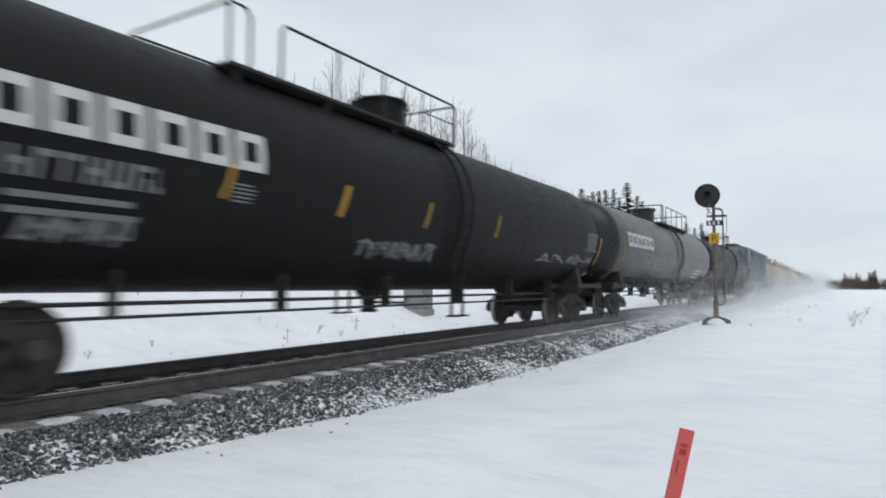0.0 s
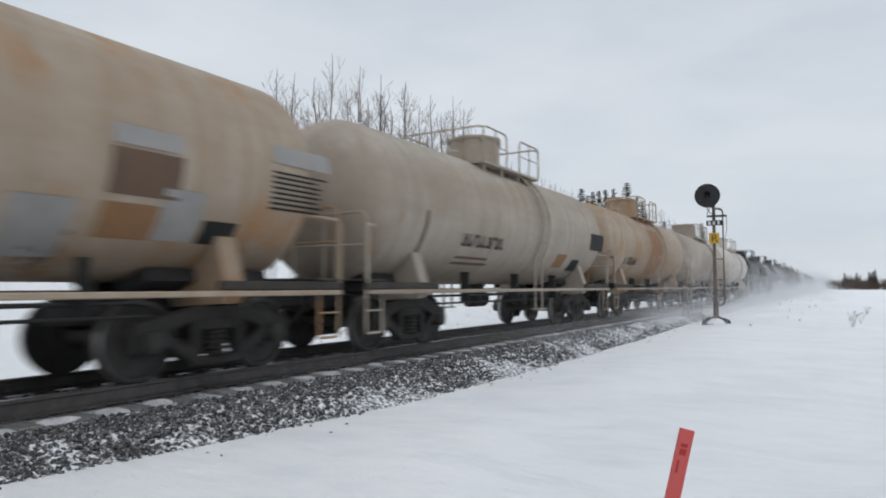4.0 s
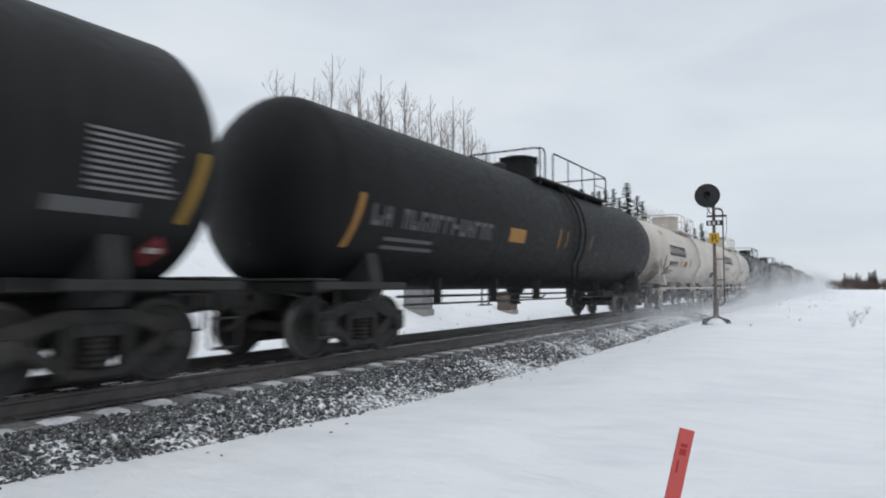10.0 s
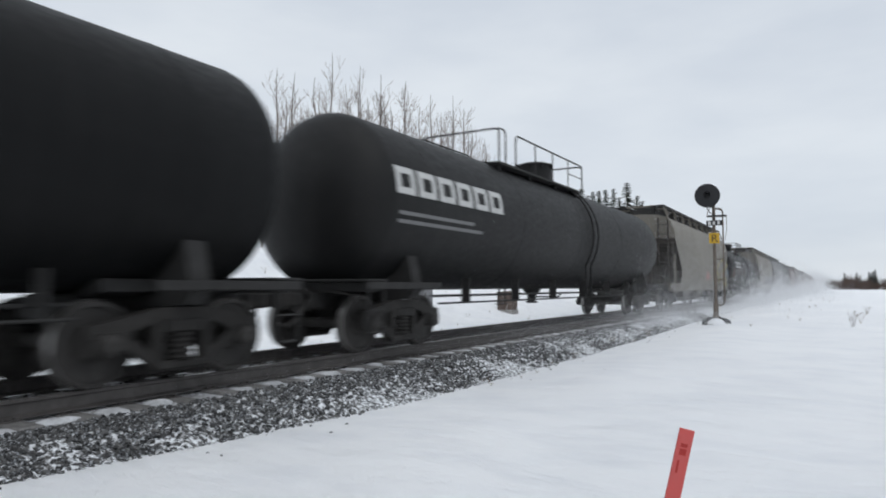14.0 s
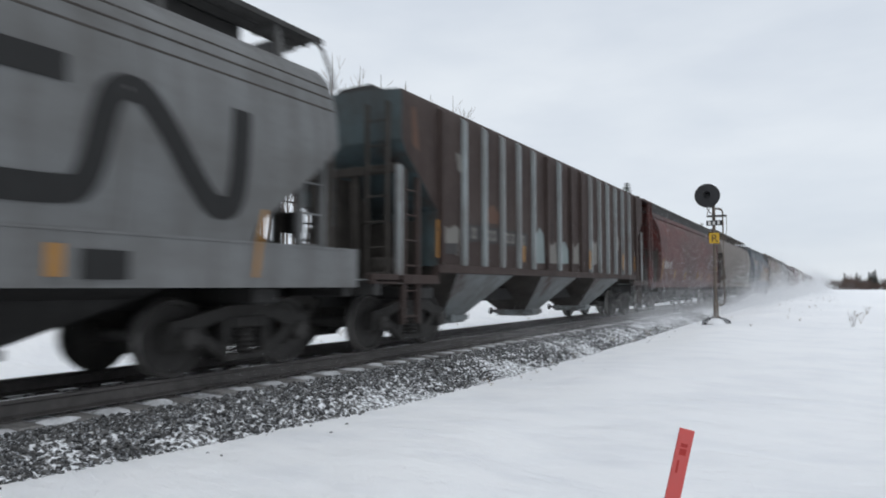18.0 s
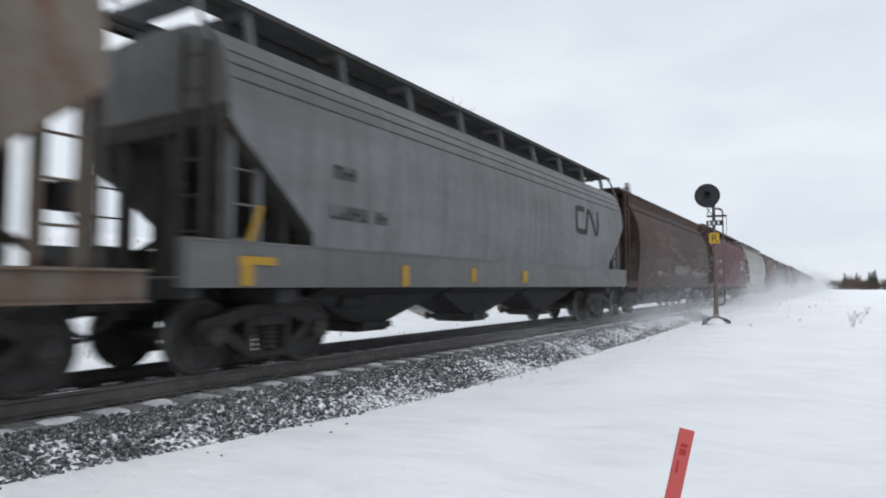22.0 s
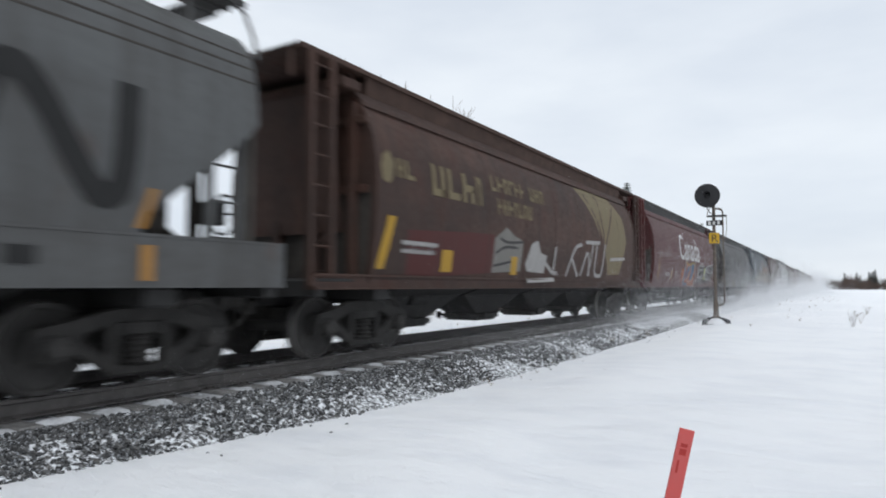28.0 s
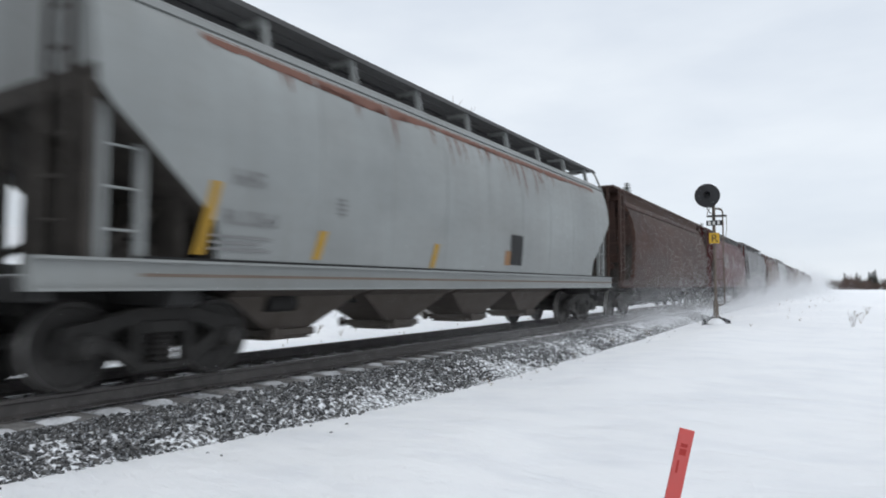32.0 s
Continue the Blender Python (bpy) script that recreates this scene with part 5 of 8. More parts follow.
def bulkhead_parts(h):
    """Stiffeners of the square end: posts, cross beams, header and brake housing: name and mesh."""
    e = -h.end(2.0)
    out = []
    for x in (-1.15, -0.42, 0.42, 1.15):
        a = Shape()
        a.box(x - 0.07, x + 0.07, e - 0.13, e + 0.01, 1.15, 4.05 if abs(x) < 1 else 3.9, 0.01)
        out.append(("end_post", a.mesh("end_post", 0)))
    for z in (2.55, 3.62):
        a = Shape()
        a.box(-1.42, 1.42, e - 0.10, e + 0.01, z - 0.06, z + 0.06, 0.01)
        out.append(("cross_beam", a.mesh("cross_beam", 0)))
    a = Shape()
    a.box(-1.25, 1.25, e - 0.42, e + 0.01, 4.06, 4.22, 0.02)
    out.append(("header_beam", a.mesh("header_beam", 0)))
    a = Shape()
    a.extrude([(-1.22, 4.0), (1.22, 4.0), (1.04, 4.47), (-1.04, 4.47)], e - 0.06, e + 0.02)
    out.append(("fascia", a.mesh("fascia", 0)))
    a = Shape()
    a.add([(x, e - 0.50 + (0.42 if z < 2 else 0.0), z) for z in (1.9, 4.02) for x in (-0.98, 0.98)] + [(x, e - 0.47 + (0.42 if z < 2 else 0.0), z) for z in (1.9, 4.02) for x in (-0.98, 0.98)],
          [(0, 1, 3, 2), (4, 6, 7, 5), (0, 4, 5, 1), (2, 3, 7, 6), (0, 2, 6, 4), (1, 5, 7, 3)])
    out.append(("slope_sheet", a.mesh("slope_sheet", 0)))
    a = Shape()
    a.lathe([(0.0, 0.0), (0.13, 0.0), (0.13, -0.05), (0.0, -0.05)], (0.75, e - 0.14, 1.75), "y", 14)
    out.append(("brake_housing", a.mesh("brake_housing", 0)))
    return out


def rim_mesh(h, sx):
    s = Shape()
    e = -h.end(2.0)
    outer = [(x + 0.02, z) for x, z in h.prof if z < 4.2]
    n = len(outer)
    vs = []
    for x, z in outer:
        vs += [(sx * (x - 0.12), e - 0.03, z), (sx * x, e - 0.03, z), (sx * x, e + 0.05, z), (sx * (x - 0.12), e + 0.05, z)]
    fs = []
    for k in range(n - 1):
        fs += [(4 * k + a, 4 * k + (a + 1) % 4, 4 * k + 4 + (a + 1) % 4, 4 * k + 4 + a) for a in range(4)]
    s.add(vs, fs + [(0, 1, 2, 3), (4 * n - 4, 4 * n - 3, 4 * n - 2, 4 * n - 1)])
    return s.mesh("end_rim", 0)


def end_frame_parts(h, closed):
    """Struts that carry the cut-away end, the shear plate and the air tank: name and mesh."""
    e = h.L / 2
    out = []
    for sx in (-1, 1):
        a = Shape()
        a.box(sx * 1.36, sx * 1.46, -e + h.lip - 0.04, -e + h.lip + 0.06, 1.1, 3.05, 0.012)
        out.append(("corner_post", a.mesh("corner_post", 0)))
        a = Shape()
        a.box(sx * 0.40, sx * 0.52, -e + h.lip, -e + h.lip + 0.12, 1.1, 3.1, 0.012)
        out.append(("inner_post", a.mesh("inner_post", 0)))
        a = Shape()
        a.pipe([(sx * 1.0, -e + h.lip + 0.08, 1.2), (sx * 0.9, -h.end(1.9) - 0.05, 2.0)], 0.045, 6)
        out.append(("brace", a.mesh("brace", 0)))
    a = Shape()
    a.box(-1.42, 1.42, -e + h.lip - 0.03, -e + h.lip + 0.06, 2.93, 3.08, 0.012)
    out.append(("cross_beam", a.mesh("cross_beam", 0)))
    a = Shape()
    a.box(-0.03, 0.03, -h.end(1.5) - 0.02, -e + h.lip + 0.12, 1.2, 2.95, 0.004)
    out.append(("shear_plate", a.mesh("shear_plate", 0)))
    a = Shape()
    a.box(-1.3, 1.3, -h.end(1.5) - 0.35, -h.end(1.5) - 0.25, 1.16, 2.75 if closed else 2.2, 0.02)
    out.append(("floor_plate", a.mesh("floor_plate", 0)))
    a = Shape()
    a.lathe([(0.0, -0.45), (0.16, -0.42), (0.19, -0.3), (0.19, 0.3), (0.16, 0.42), (0.0, 0.45)], (0.75, -e + 1.75, 1.38), "y", 14)
    out.append(("air_tank", a.mesh("air_tank", 40)))
    return out


def add_ladder(owner, name, x, y, z0, z1, w, along, step, stile, material, m, near=True):
    """Two flat stiles with round rungs between them, standing at (x, y); those on the far side are one mesh."""
    def rung_heights():
        z = z0 + 0.12
        while z < z1 - 0.05:
            yield z
            z += step

    def stiles():
        s = Shape()
        for sg in (-0.5, 0.5):
            cx, cy = (x, y + sg * w) if along == "y" else (x + sg * w, y)
            s.box(cx - stile, cx + stile, cy - stile, cy + stile, z0, z1, 0.006)
        if not near:
            for z in rung_heights():
                s.tube((x - dx, y - dy, z), (x + dx, y + dy, z), 0.016, 6)
        return s.mesh(name, 0)

    def rung():
        s = Shape()
        s.tube((-dx, -dy, 0), (dx, dy, 0), 0.016, 6)
        return s.mesh("rung")
    dx, dy = (0, w / 2) if along == "y" else (w / 2, 0)
    ob = part(name, kept(("stiles", name, x, y, z0, z1, near), stiles), material, owner, "", m)
    if near:
        for z in rung_heights():
            part("rung", kept(("rung", along, w), rung), material, ob, "", pose(x, y, z))


def brake_wheel_mesh(h):
    s = Shape()
    e = -h.L / 2 + 0.62
    s.lathe([(0.25, -0.015), (0.28, 0.0), (0.25, 0.015), (0.245, 0.0), (0.25, -0.015)], (-0.6, e, 2.0), "y", 20)
    for k in range(4):
        a = k * math.pi / 2
        s.tube((-0.6, e, 2.0), (-0.6 + 0.25 * math.cos(a), e, 2.0 + 0.25 * math.sin(a)), 0.014, 5)
    s.box(-0.72, -0.48, e + 0.04, e + 0.30, 1.85, 2.15, 0.02)
    return s.mesh("brake_wheel", 30)


def rib_mesh(h, sx):
    s = Shape()
    s.extrude([(sx * 1.46, 1.44), (sx * 1.56, 1.46), (sx * 1.56, 4.18), (sx * 1.46, 4.26)], -0.04, 0.04)
    return s.mesh("side_post", 0)


def add_hopper(car, h, body, rig, roof=None, low=None, chute=None, bays=4, lines=False, ends=None, bare=(), close=True, deep=False, sill=(1.02, 1.30)):
    k = h.key
    roof, low, chute = roof or body, low or body, chute or DARK
    part("body", kept(k + ("body",), lambda: hopper_body(h)), [body, ends or DARK_BROWN], car)
    for sx in (-1, 1):
        part("side_sill", kept(k + ("sill", sill, sx), lambda: hopper_sill(h, sill, sx)), body, car)
    part("center_sill", kept(k + ("csill",), lambda: hopper_center(h)), DARK, car)
    for sg in (-1, 1):
        part("body_bolster", kept("bolster_beam", body_bolster), DARK, car, "", pose(0, sg * (h.L / 2 - 2.05), 0))
        part("end_beam", kept("end_beam", end_beam), DARK, car, "", pose(0, sg * (h.L / 2 - 0.56), 0))
    room = {"barrel": 12.2, "flow": h.L - 6.3, "ribbed": 12.6}[h.kind]
    half = room / bays / 2
    for i in range(bays):
        y = -room / 2 + room * (i + 0.5) / bays
        part("discharge_hopper", kept(k + ("chute", bays), lambda: chute_mesh(h, half * 0.995, 0.28)), [chute, DARK_BROWN], car, "", pose(0, y, 0))
    z = {"barrel": 4.45, "flow": 4.68, "ribbed": 4.55}[h.kind]
    if h.kind != "ribbed":
        for sx in (-1, 1):
            part("running_board", kept(k + ("walk", sx), lambda: roof_walk(h, sx, z)), roof, car)
        n = 9 if h.kind == "flow" else 0
        if h.kind == "barrel":
            for sx in (-1, 1):
                part("walk_skirt", kept(k + ("skirt", sx), lambda: walk_skirt(h, z, sx)), roof, car)
        for i in range(n):
            y = -(h.L / 2 - 1.6) + (h.L - 3.2) * i / (n - 1)
            for sx in (-1, 1):
                part("roof_bracket", kept(k + ("bracket", sx), lambda: roof_bracket(h, z, sx)), body, car, "", pose(0, y, 0))
    if h.kind == "barrel" or bays == 4:
        for sx in (-1, 1):
            part("eave_chord", kept(k + ("chord", sx), lambda: eave_chord(h, sx)), body, car)
    if h.kind != "ribbed":
        span = h.end(1.8) - 0.1
        for i in range(1, 8):
            part("side_seam", kept(k + ("seam", 1), lambda: side_seam(h, 1)), body, car, "", pose(0, -span + span * i / 4, 0))
    hl = (h.L - 3.4) / 4
    for i in range(4):
        part("roof_hatch", kept(k + ("hatch",), lambda: hatch_mesh(h, hl - 0.08)), roof, car, "", pose(0, -hl * 1.5 + hl * i, 0))
    for flip in (0, 180):
        f = pose(0, 0, 0, 0, 0, flip)
        part("end_platform", kept(k + ("plat",), lambda: hopper_platform(h)), DARK if h.kind == "barrel" else low, car, "", f)
        if h.kind != "ribbed":
            part("roof_end_walk", kept(k + ("rend",), lambda: roof_end(h, z)), body, car, "", f)
        if h.kind == "barrel":
            for name, me in kept(k + ("bulk",), lambda: bulkhead_parts(h)):
                part(name, me, body, car, "", f)
            for sx in (-1, 1):
                part("end_rim", kept(k + ("rim", sx), lambda: rim_mesh(h, sx)), body, car, "", f)
        else:
            for name, me in kept(k + ("posts", deep), lambda: end_frame_parts(h, not deep and h.kind == "flow")):
                part(name, me, chute if h.kind == "ribbed" and name == "corner_post" else DARK_BROWN, car, "", f)
        e = -h.L / 2
        for sx in ((1,) if flip == 0 else (-1,)) if h.kind == "barrel" else (1, -1):
            add_ladder(car, "corner_ladder", sx * 1.40, e + (0.62 if h.kind == "barrel" else h.lip + 0.36), 0.45 if h.kind == "ribbed" else 1.08, 4.3 if h.kind == "barrel" else 3.0, 0.42, "y", 0.42, 0.042, body, f, close and (sx > 0) == (flip == 0))
        add_ladder(car, "end_ladder", 1.05, e + (0.95 if h.kind == "barrel" else h.lip - 0.10), 1.16, 4.1, 0.42, "x", 0.42, 0.030, body if h.kind == "barrel" else DARK_BROWN, f, close)
    part("brake_wheel", kept(k + ("bw",), lambda: brake_wheel_mesh(h)), DARK, car, "", pose(0, 0, 0, 0, 0, 180))
    add_brake(car, -h.L / 2 + 3.1, 0.05)
    if h.kind == "ribbed":
        for i in range(17):
            for sx in (-1, 1):
                part("side_post", kept(k + ("rib", sx), lambda: rib_mesh(h, sx)), body if i in bare else low, car, "", pose(0, -6.52 + 0.82 * i, 0))
    if lines:
        for zz in (3.50, 3.68, 3.84):
            part("side_crease", kept(k + ("crease", zz), lambda: crease_mesh(h, zz)), DARK_BROWN, car)
    for y in (-h.L / 2 + 2.05, h.L / 2 - 2.05):
        add_truck(car, y, rig)
    add_couplers(car, h.L)


def crease_mesh(h, z):
    s = Shape()
    e = h.end(z) - 0.05
    for sx in (-1, 1):
        x = h.side(z)
        s.box(sx * (x - 0.02), sx * (x + 0.006), -e, e, z - 0.012, z + 0.012)
    return s.mesh("side_crease", 0)


# ---- markings: thin paint laid on the near side ----
class Marks:
    """Paint shapes on the +x side of a car; y runs from the leading end, z up."""

    def __init__(self, car, form, L, sill=None):
        self.car, self.form, self.half, self.sets, self.sill = car, form, L / 2, [], sill

    def put(self, name, colour, y, z):
        s = Shape()
        self.sets.append((name, colour, s))
        return s

    def at(self, y, z, lift=0.012):
        x = self.form.side(z)
        if self.sill and self.sill[0] < z < self.sill[1]:
            x = max(x, self.form.prof[0][0] + 0.082)
        return (x + lift, y - self.half, z)

    def fill(self, pts, colour, name="spray_paint", lift=0.007):
        """A filled patch with the outline (y, z)."""
        bm = bmesh.new()
        bm.faces.new([bm.verts.new((y, z, 0)) for y, z in pts])
        bmesh.ops.triangulate(bm, faces=bm.faces)
        for cut in [c * 0.14 for c in range(6, 31)] + ([self.sill[1]] if self.sill else []):
            bmesh.ops.bisect_plane(bm, geom=bm.verts[:] + bm.edges[:] + bm.faces[:], plane_co=(0, cut, 0), plane_no=(0, 1, 0))
        bm.verts.index_update()
        self.put(name, colour, 0, 0).add([self.at(v.co.x, v.co.y, lift) for v in bm.verts], [[v.index for v in f.verts] for f in bm.faces])
        bm.free()

    def strokes(self, lines, w, colour, name="spray_paint", lift=0.014):
        """Painted lines, rounded off between their points."""
        for q in lines:
            for _ in range(2 if len(q) > 2 else 0):
                r = [q[0]]
                for (a, b), (c, d) in zip(q, q[1:]):
                    r += [(a * 0.75 + c * 0.25, b * 0.75 + d * 0.25), (a * 0.25 + c * 0.75, b * 0.25 + d * 0.75)]
                q = r + [q[-1]]
            self.band(q, w, colour, name, lift)

    def prairie_word(self):
        """The word Alberta in broad brush strokes."""
        word = [[(9.43, 1.67), (10.0, 2.34), (10.68, 3.25)], [(10.72, 3.40), (10.66, 2.43), (10.59, 1.63)], [(10.15, 2.08), (10.35, 1.86), (10.62, 1.74)],
                [(10.81, 3.58), (11.02, 3.18), (11.04, 2.49), (10.93, 1.63)], [(11.22, 3.45), (11.38, 2.91), (11.31, 1.63)],
                [(11.40, 2.62), (11.60, 2.80), (11.90, 2.88), (12.26, 2.70), (12.36, 2.25), (12.20, 1.80), (11.80, 1.66), (11.42, 1.80)],
                [(13.31, 2.37), (13.85, 2.66), (13.60, 2.95), (13.15, 2.92), (12.84, 2.66), (12.72, 2.20), (12.84, 1.82), (13.15, 1.66), (13.50, 1.74), (13.72, 2.06)],
                [(14.06, 2.93), (13.89, 1.64)], [(14.02, 2.60), (14.18, 2.86), (14.42, 2.84)], [(14.49, 3.14), (14.28, 1.62)], [(14.26, 2.86), (14.78, 2.93)],
                [(15.73, 2.66), (15.50, 2.92), (15.10, 2.86), (14.80, 2.45), (14.73, 2.00), (14.92, 1.70), (15.30, 1.74), (15.62, 2.13)], [(15.80, 2.93), (15.60, 1.60)]]
        self.strokes(word, 0.205, "apricot", "lettering")

    def bar(self, y, z, w, h, colour, lean=0.0, name="marking", lift=0.012, into=None):
        """A bar whose lower front corner is (y, z)."""
        s = into or self.put(name, colour, y, z)
        n = max(1, int(h / 0.12))
        vs, fs = [], []
        for i in range(n + 1):
            zz = z + h * i / n
            vs += [self.at(y + lean * i / n, zz, lift), self.at(y + w + lean * i / n, zz, lift)]
        fs = [(2 * i, 2 * i + 1, 2 * i + 3, 2 * i + 2) for i in range(n)]
        s.add(vs, fs)

    def outline(self, y, z, w, h, t, colour, name="marking", tz=0.0):
        tz = tz or t
        s = self.put(name, colour, y, z)
        self.bar(y, z, t, h, colour, into=s)
        self.bar(y + w - t, z, t, h, colour, into=s)
        self.bar(y + t, z, w - 2 * t, tz, colour, into=s)
        self.bar(y + t, z + h - tz, w - 2 * t, tz, colour, into=s)

    def band(self, pts, w, colour, name="marking", lift=0.012):
        """A painted line of width w through (y, z) points."""
        s = self.put(name, colour, 0, 0)
        fine = []
        for (ya, za), (yb, zb) in zip(pts, pts[1:]):
            k = max(1, int(math.hypot(yb - ya, zb - za) / 0.15))
            fine += [(ya + (yb - ya) * i / k, za + (zb - za) * i / k) for i in range(k)]
        fine.append(pts[-1])
        vs = []
        for i, (y, z) in enumerate(fine):
            a, b = fine[max(0, i - 1)], fine[min(len(fine) - 1, i + 1)]
            dy, dz = b[0] - a[0], b[1] - a[1]
            l = math.hypot(dy, dz) or 1
            ny, nz = -dz / l * w / 2, dy / l * w / 2
            vs += [self.at(y + ny, z + nz, lift), self.at(y - ny, z - nz, lift)]
        s.add(vs, [(2 * i, 2 * i + 1, 2 * i + 3, 2 * i + 2) for i in range(len(fine) - 1)])

    def blocks(self, y, z, w, h, n, colour, name="name_shape"):
        """A company name reduced to plain hollow blocks."""
        p = w / n
        for i in range(n):
            self.outline(y + i * p, z, p * 0.84, h, p * 0.21, colour, name, h * 0.24)

    def lines(self, y, z, w, h, n, colour, name="lettering_bar", gaps=0):
        """Rows of unreadable print as bars."""
        rnd = random.Random(int(y * 100 + z * 10))
        for i in range(n):
            zz = z + h * i / n
            if gaps:
                a, s = y, self.put(name, colour, y, z)
                while a < y + w:
                    b = rnd.uniform(0.42, 0.62) * h / n
                    b = max(0.04, min(b, y + w - a))
                    if rnd.random() < 0.9:
                        hh, t = h / n * 0.8, b * 0.30
                        self.bar(a, zz, t, hh, colour, into=s)
                        self.bar(a + t, zz + hh * rnd.choice((0.0, 0.38, 0.76)), b - t, hh * 0.24, colour, into=s)
                        if rnd.random() < 0.7:
                            self.bar(a + b - t, zz, t, hh * rnd.choice((0.5, 1.0, 1.0)), colour, into=s)
                    a += b + h / n * 0.18
            else:
                self.bar(y, zz, w * rnd.uniform(0.75, 1.0), h / n * 0.45, colour, 0, name)

    def scrawl(self, y, z, w, h, colour, seed, n=7, t=0.055, name="spray_paint", lift=0.014):
        """Sprayed strokes: looping painted lines that spell nothing."""
        rnd = random.Random(seed)
        cell = w / n
        for i in range(n):
            a = y + cell * i
            for _ in range(2):
                lean = rnd.uniform(-0.15, 0.3) * cell
                y0, y1 = a + rnd.uniform(0, 0.5) * cell, a + rnd.uniform(0.4, 1.15) * cell
                zs = [z + h * rnd.uniform(0.0, 0.25), z + h * rnd.uniform(0.7, 1.0), z + h * rnd.uniform(0.3, 0.8), z + h * rnd.uniform(0.0, 0.5)]
                pts = [(y0, zs[0]), (y0 + lean, zs[1]), ((y0 + y1) / 2 + lean, zs[2]), (y1, zs[3])]
                self.strokes([pts], t * rnd.uniform(0.6, 1.1), colour, name, lift)
            if rnd.random() < 0.5:
                zz = z + h * rnd.uniform(0.1, 0.9)
                self.strokes([[(a - 0.1 * cell, zz), (a + 0.5 * cell, zz + 0.08 * h), (a + cell, zz - 0.05 * h)]], t * 0.6, colour, name, lift)

    def word(self, text, y, z, h, colour, width=None, name="lettering", bold=0.0):
        me = letter_mesh(text, h, 1.0, bold)
        xs = [v.co.x for v in me.vertices]
        x0, sc = min(xs), (1.0 if not width else width / (max(xs) - min(xs)))
        bm = bmesh.new()
        bm.from_mesh(me)
        k = -0.4
        while k < h * 1.5:
            bmesh.ops.bisect_plane(bm, geom=bm.verts[:] + bm.edges[:] + bm.faces[:], plane_co=(0, k, 0), plane_no=(0, 1, 0))
            k += 0.14
        vs = [self.at(y + (v.co.x - x0) * sc, z + v.co.y) for v in bm.verts]
        bm.verts.index_update()
        fs = [[v.index for v in f.verts] for f in bm.faces]
        bm.free()
        self.put(name, colour, 0, 0).add(vs, fs)

    def diamond(self, y, z, r, colour):
        s = self.put("placard", colour, y, z)
        s.add([self.at(y, z - r, 0.016), self.at(y + r, z, 0.016), self.at(y, z + r, 0.016), self.at(y - r, z, 0.016)], [(0, 1, 2, 3)])
        self.bar(y - r * 0.45, z - r * 0.12, r * 0.9, r * 0.34, "white", 0, "placard_bar", 0.019)

    def emblem(self, y, z, w, h, colour):
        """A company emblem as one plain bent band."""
        t = h * 0.19
        q = [(0.40, 0.90), (0.13, 0.90), (0.08, 0.85), (0.08, 0.16), (0.13, 0.10), (0.40, 0.10), (0.46, 0.16), (0.50, 0.80), (0.55, 0.90), (0.62, 0.86),
             (0.80, 0.18), (0.86, 0.10), (0.92, 0.17), (0.93, 0.96)]
        for _ in range(3):
            r = [q[0]]
            for (a, b), (c, d) in zip(q, q[1:]):
                r += [(a * 0.75 + c * 0.25, b * 0.75 + d * 0.25), (a * 0.25 + c * 0.75, b * 0.25 + d * 0.75)]
            q = r + [q[-1]]
        self.band([(y + w * a, z + h * b) for a, b in q], t, colour, "emblem")

    def ring(self, y, z, ry, rz, colour, t=0.06):
        self.band([(y + ry * math.cos(a * 0.3491), z + rz * math.sin(a * 0.3491)) for a in range(19)], t, colour, "spray_paint")

    def runs(self, y0, y1, n, seed, colour="rust"):
        """Rust that has run down from the eave."""
        rnd = random.Random(seed)
        top = 3.97
        low = [(y0 + (y1 - y0) * k / 90, top - 0.07 - 0.16 * abs(noise.noise((k * 0.23, seed, 1.0))) - rnd.uniform(0, 0.05)) for k in range(91)]
        self.fill([(y1, top)] + [(y0, top)] + low, colour, "rust_smear", 0.005)
        for k in range(n):
            y = y0 + (y1 - y0) * (k + rnd.uniform(0.1, 0.9)) / n
            ln = 0.16 + 0.85 * rnd.uniform(0, 1) ** 2.2
            w = rnd.uniform(0.018, 0.05)
            self.fill([(y - w, top - 0.10), (y + w, top - 0.10), (y + w * 0.8 + 0.02, top - ln * 0.5), (y + 0.035, top - ln), (y - w * 0.4 + 0.02, top - ln * 0.6)], colour, "rust_run", 0.008)

    def stain(self, y0, y1, z0, z1, n, seed, colour="umber"):
        """Dirt and spilt load that has run down the shell in ragged streaks."""
        rnd = random.Random(seed)
        for k in range(2 * n):
            y = y0 + (y1 - y0) * rnd.uniform(0, 1)
            top = z1 - (z1 - z0) * rnd.uniform(0, 0.45)
            w = rnd.uniform(0.02, 0.07)
            self.band([(y, top), (y + rnd.gauss(0, 0.03), (top + z0) / 2), (y + rnd.gauss(0, 0.04), z0 + rnd.uniform(0, 0.12))], w, colour, "stain", 0.005 + 0.0004 * k)

    def sheaf(self, y, z, w, h, colour):
        """A painted wheat sheaf: leaning stalks tied low down."""
        cy = y + w / 2
        for k in range(6):
            f = (k - 2.5) / 2.5
            self.band([(cy + f * w * 0.30, z), (cy + f * w * 0.08, z + h * 0.35), (cy + f * w * 0.48, z + h * (1 - 0.25 * abs(f)))], 0.06, colour, "wheat_sheaf")

    def done(self):
        for name, colour, s in self.sets:
            part(name, s, PAINTS[colour], self.car, "", smooth=40)


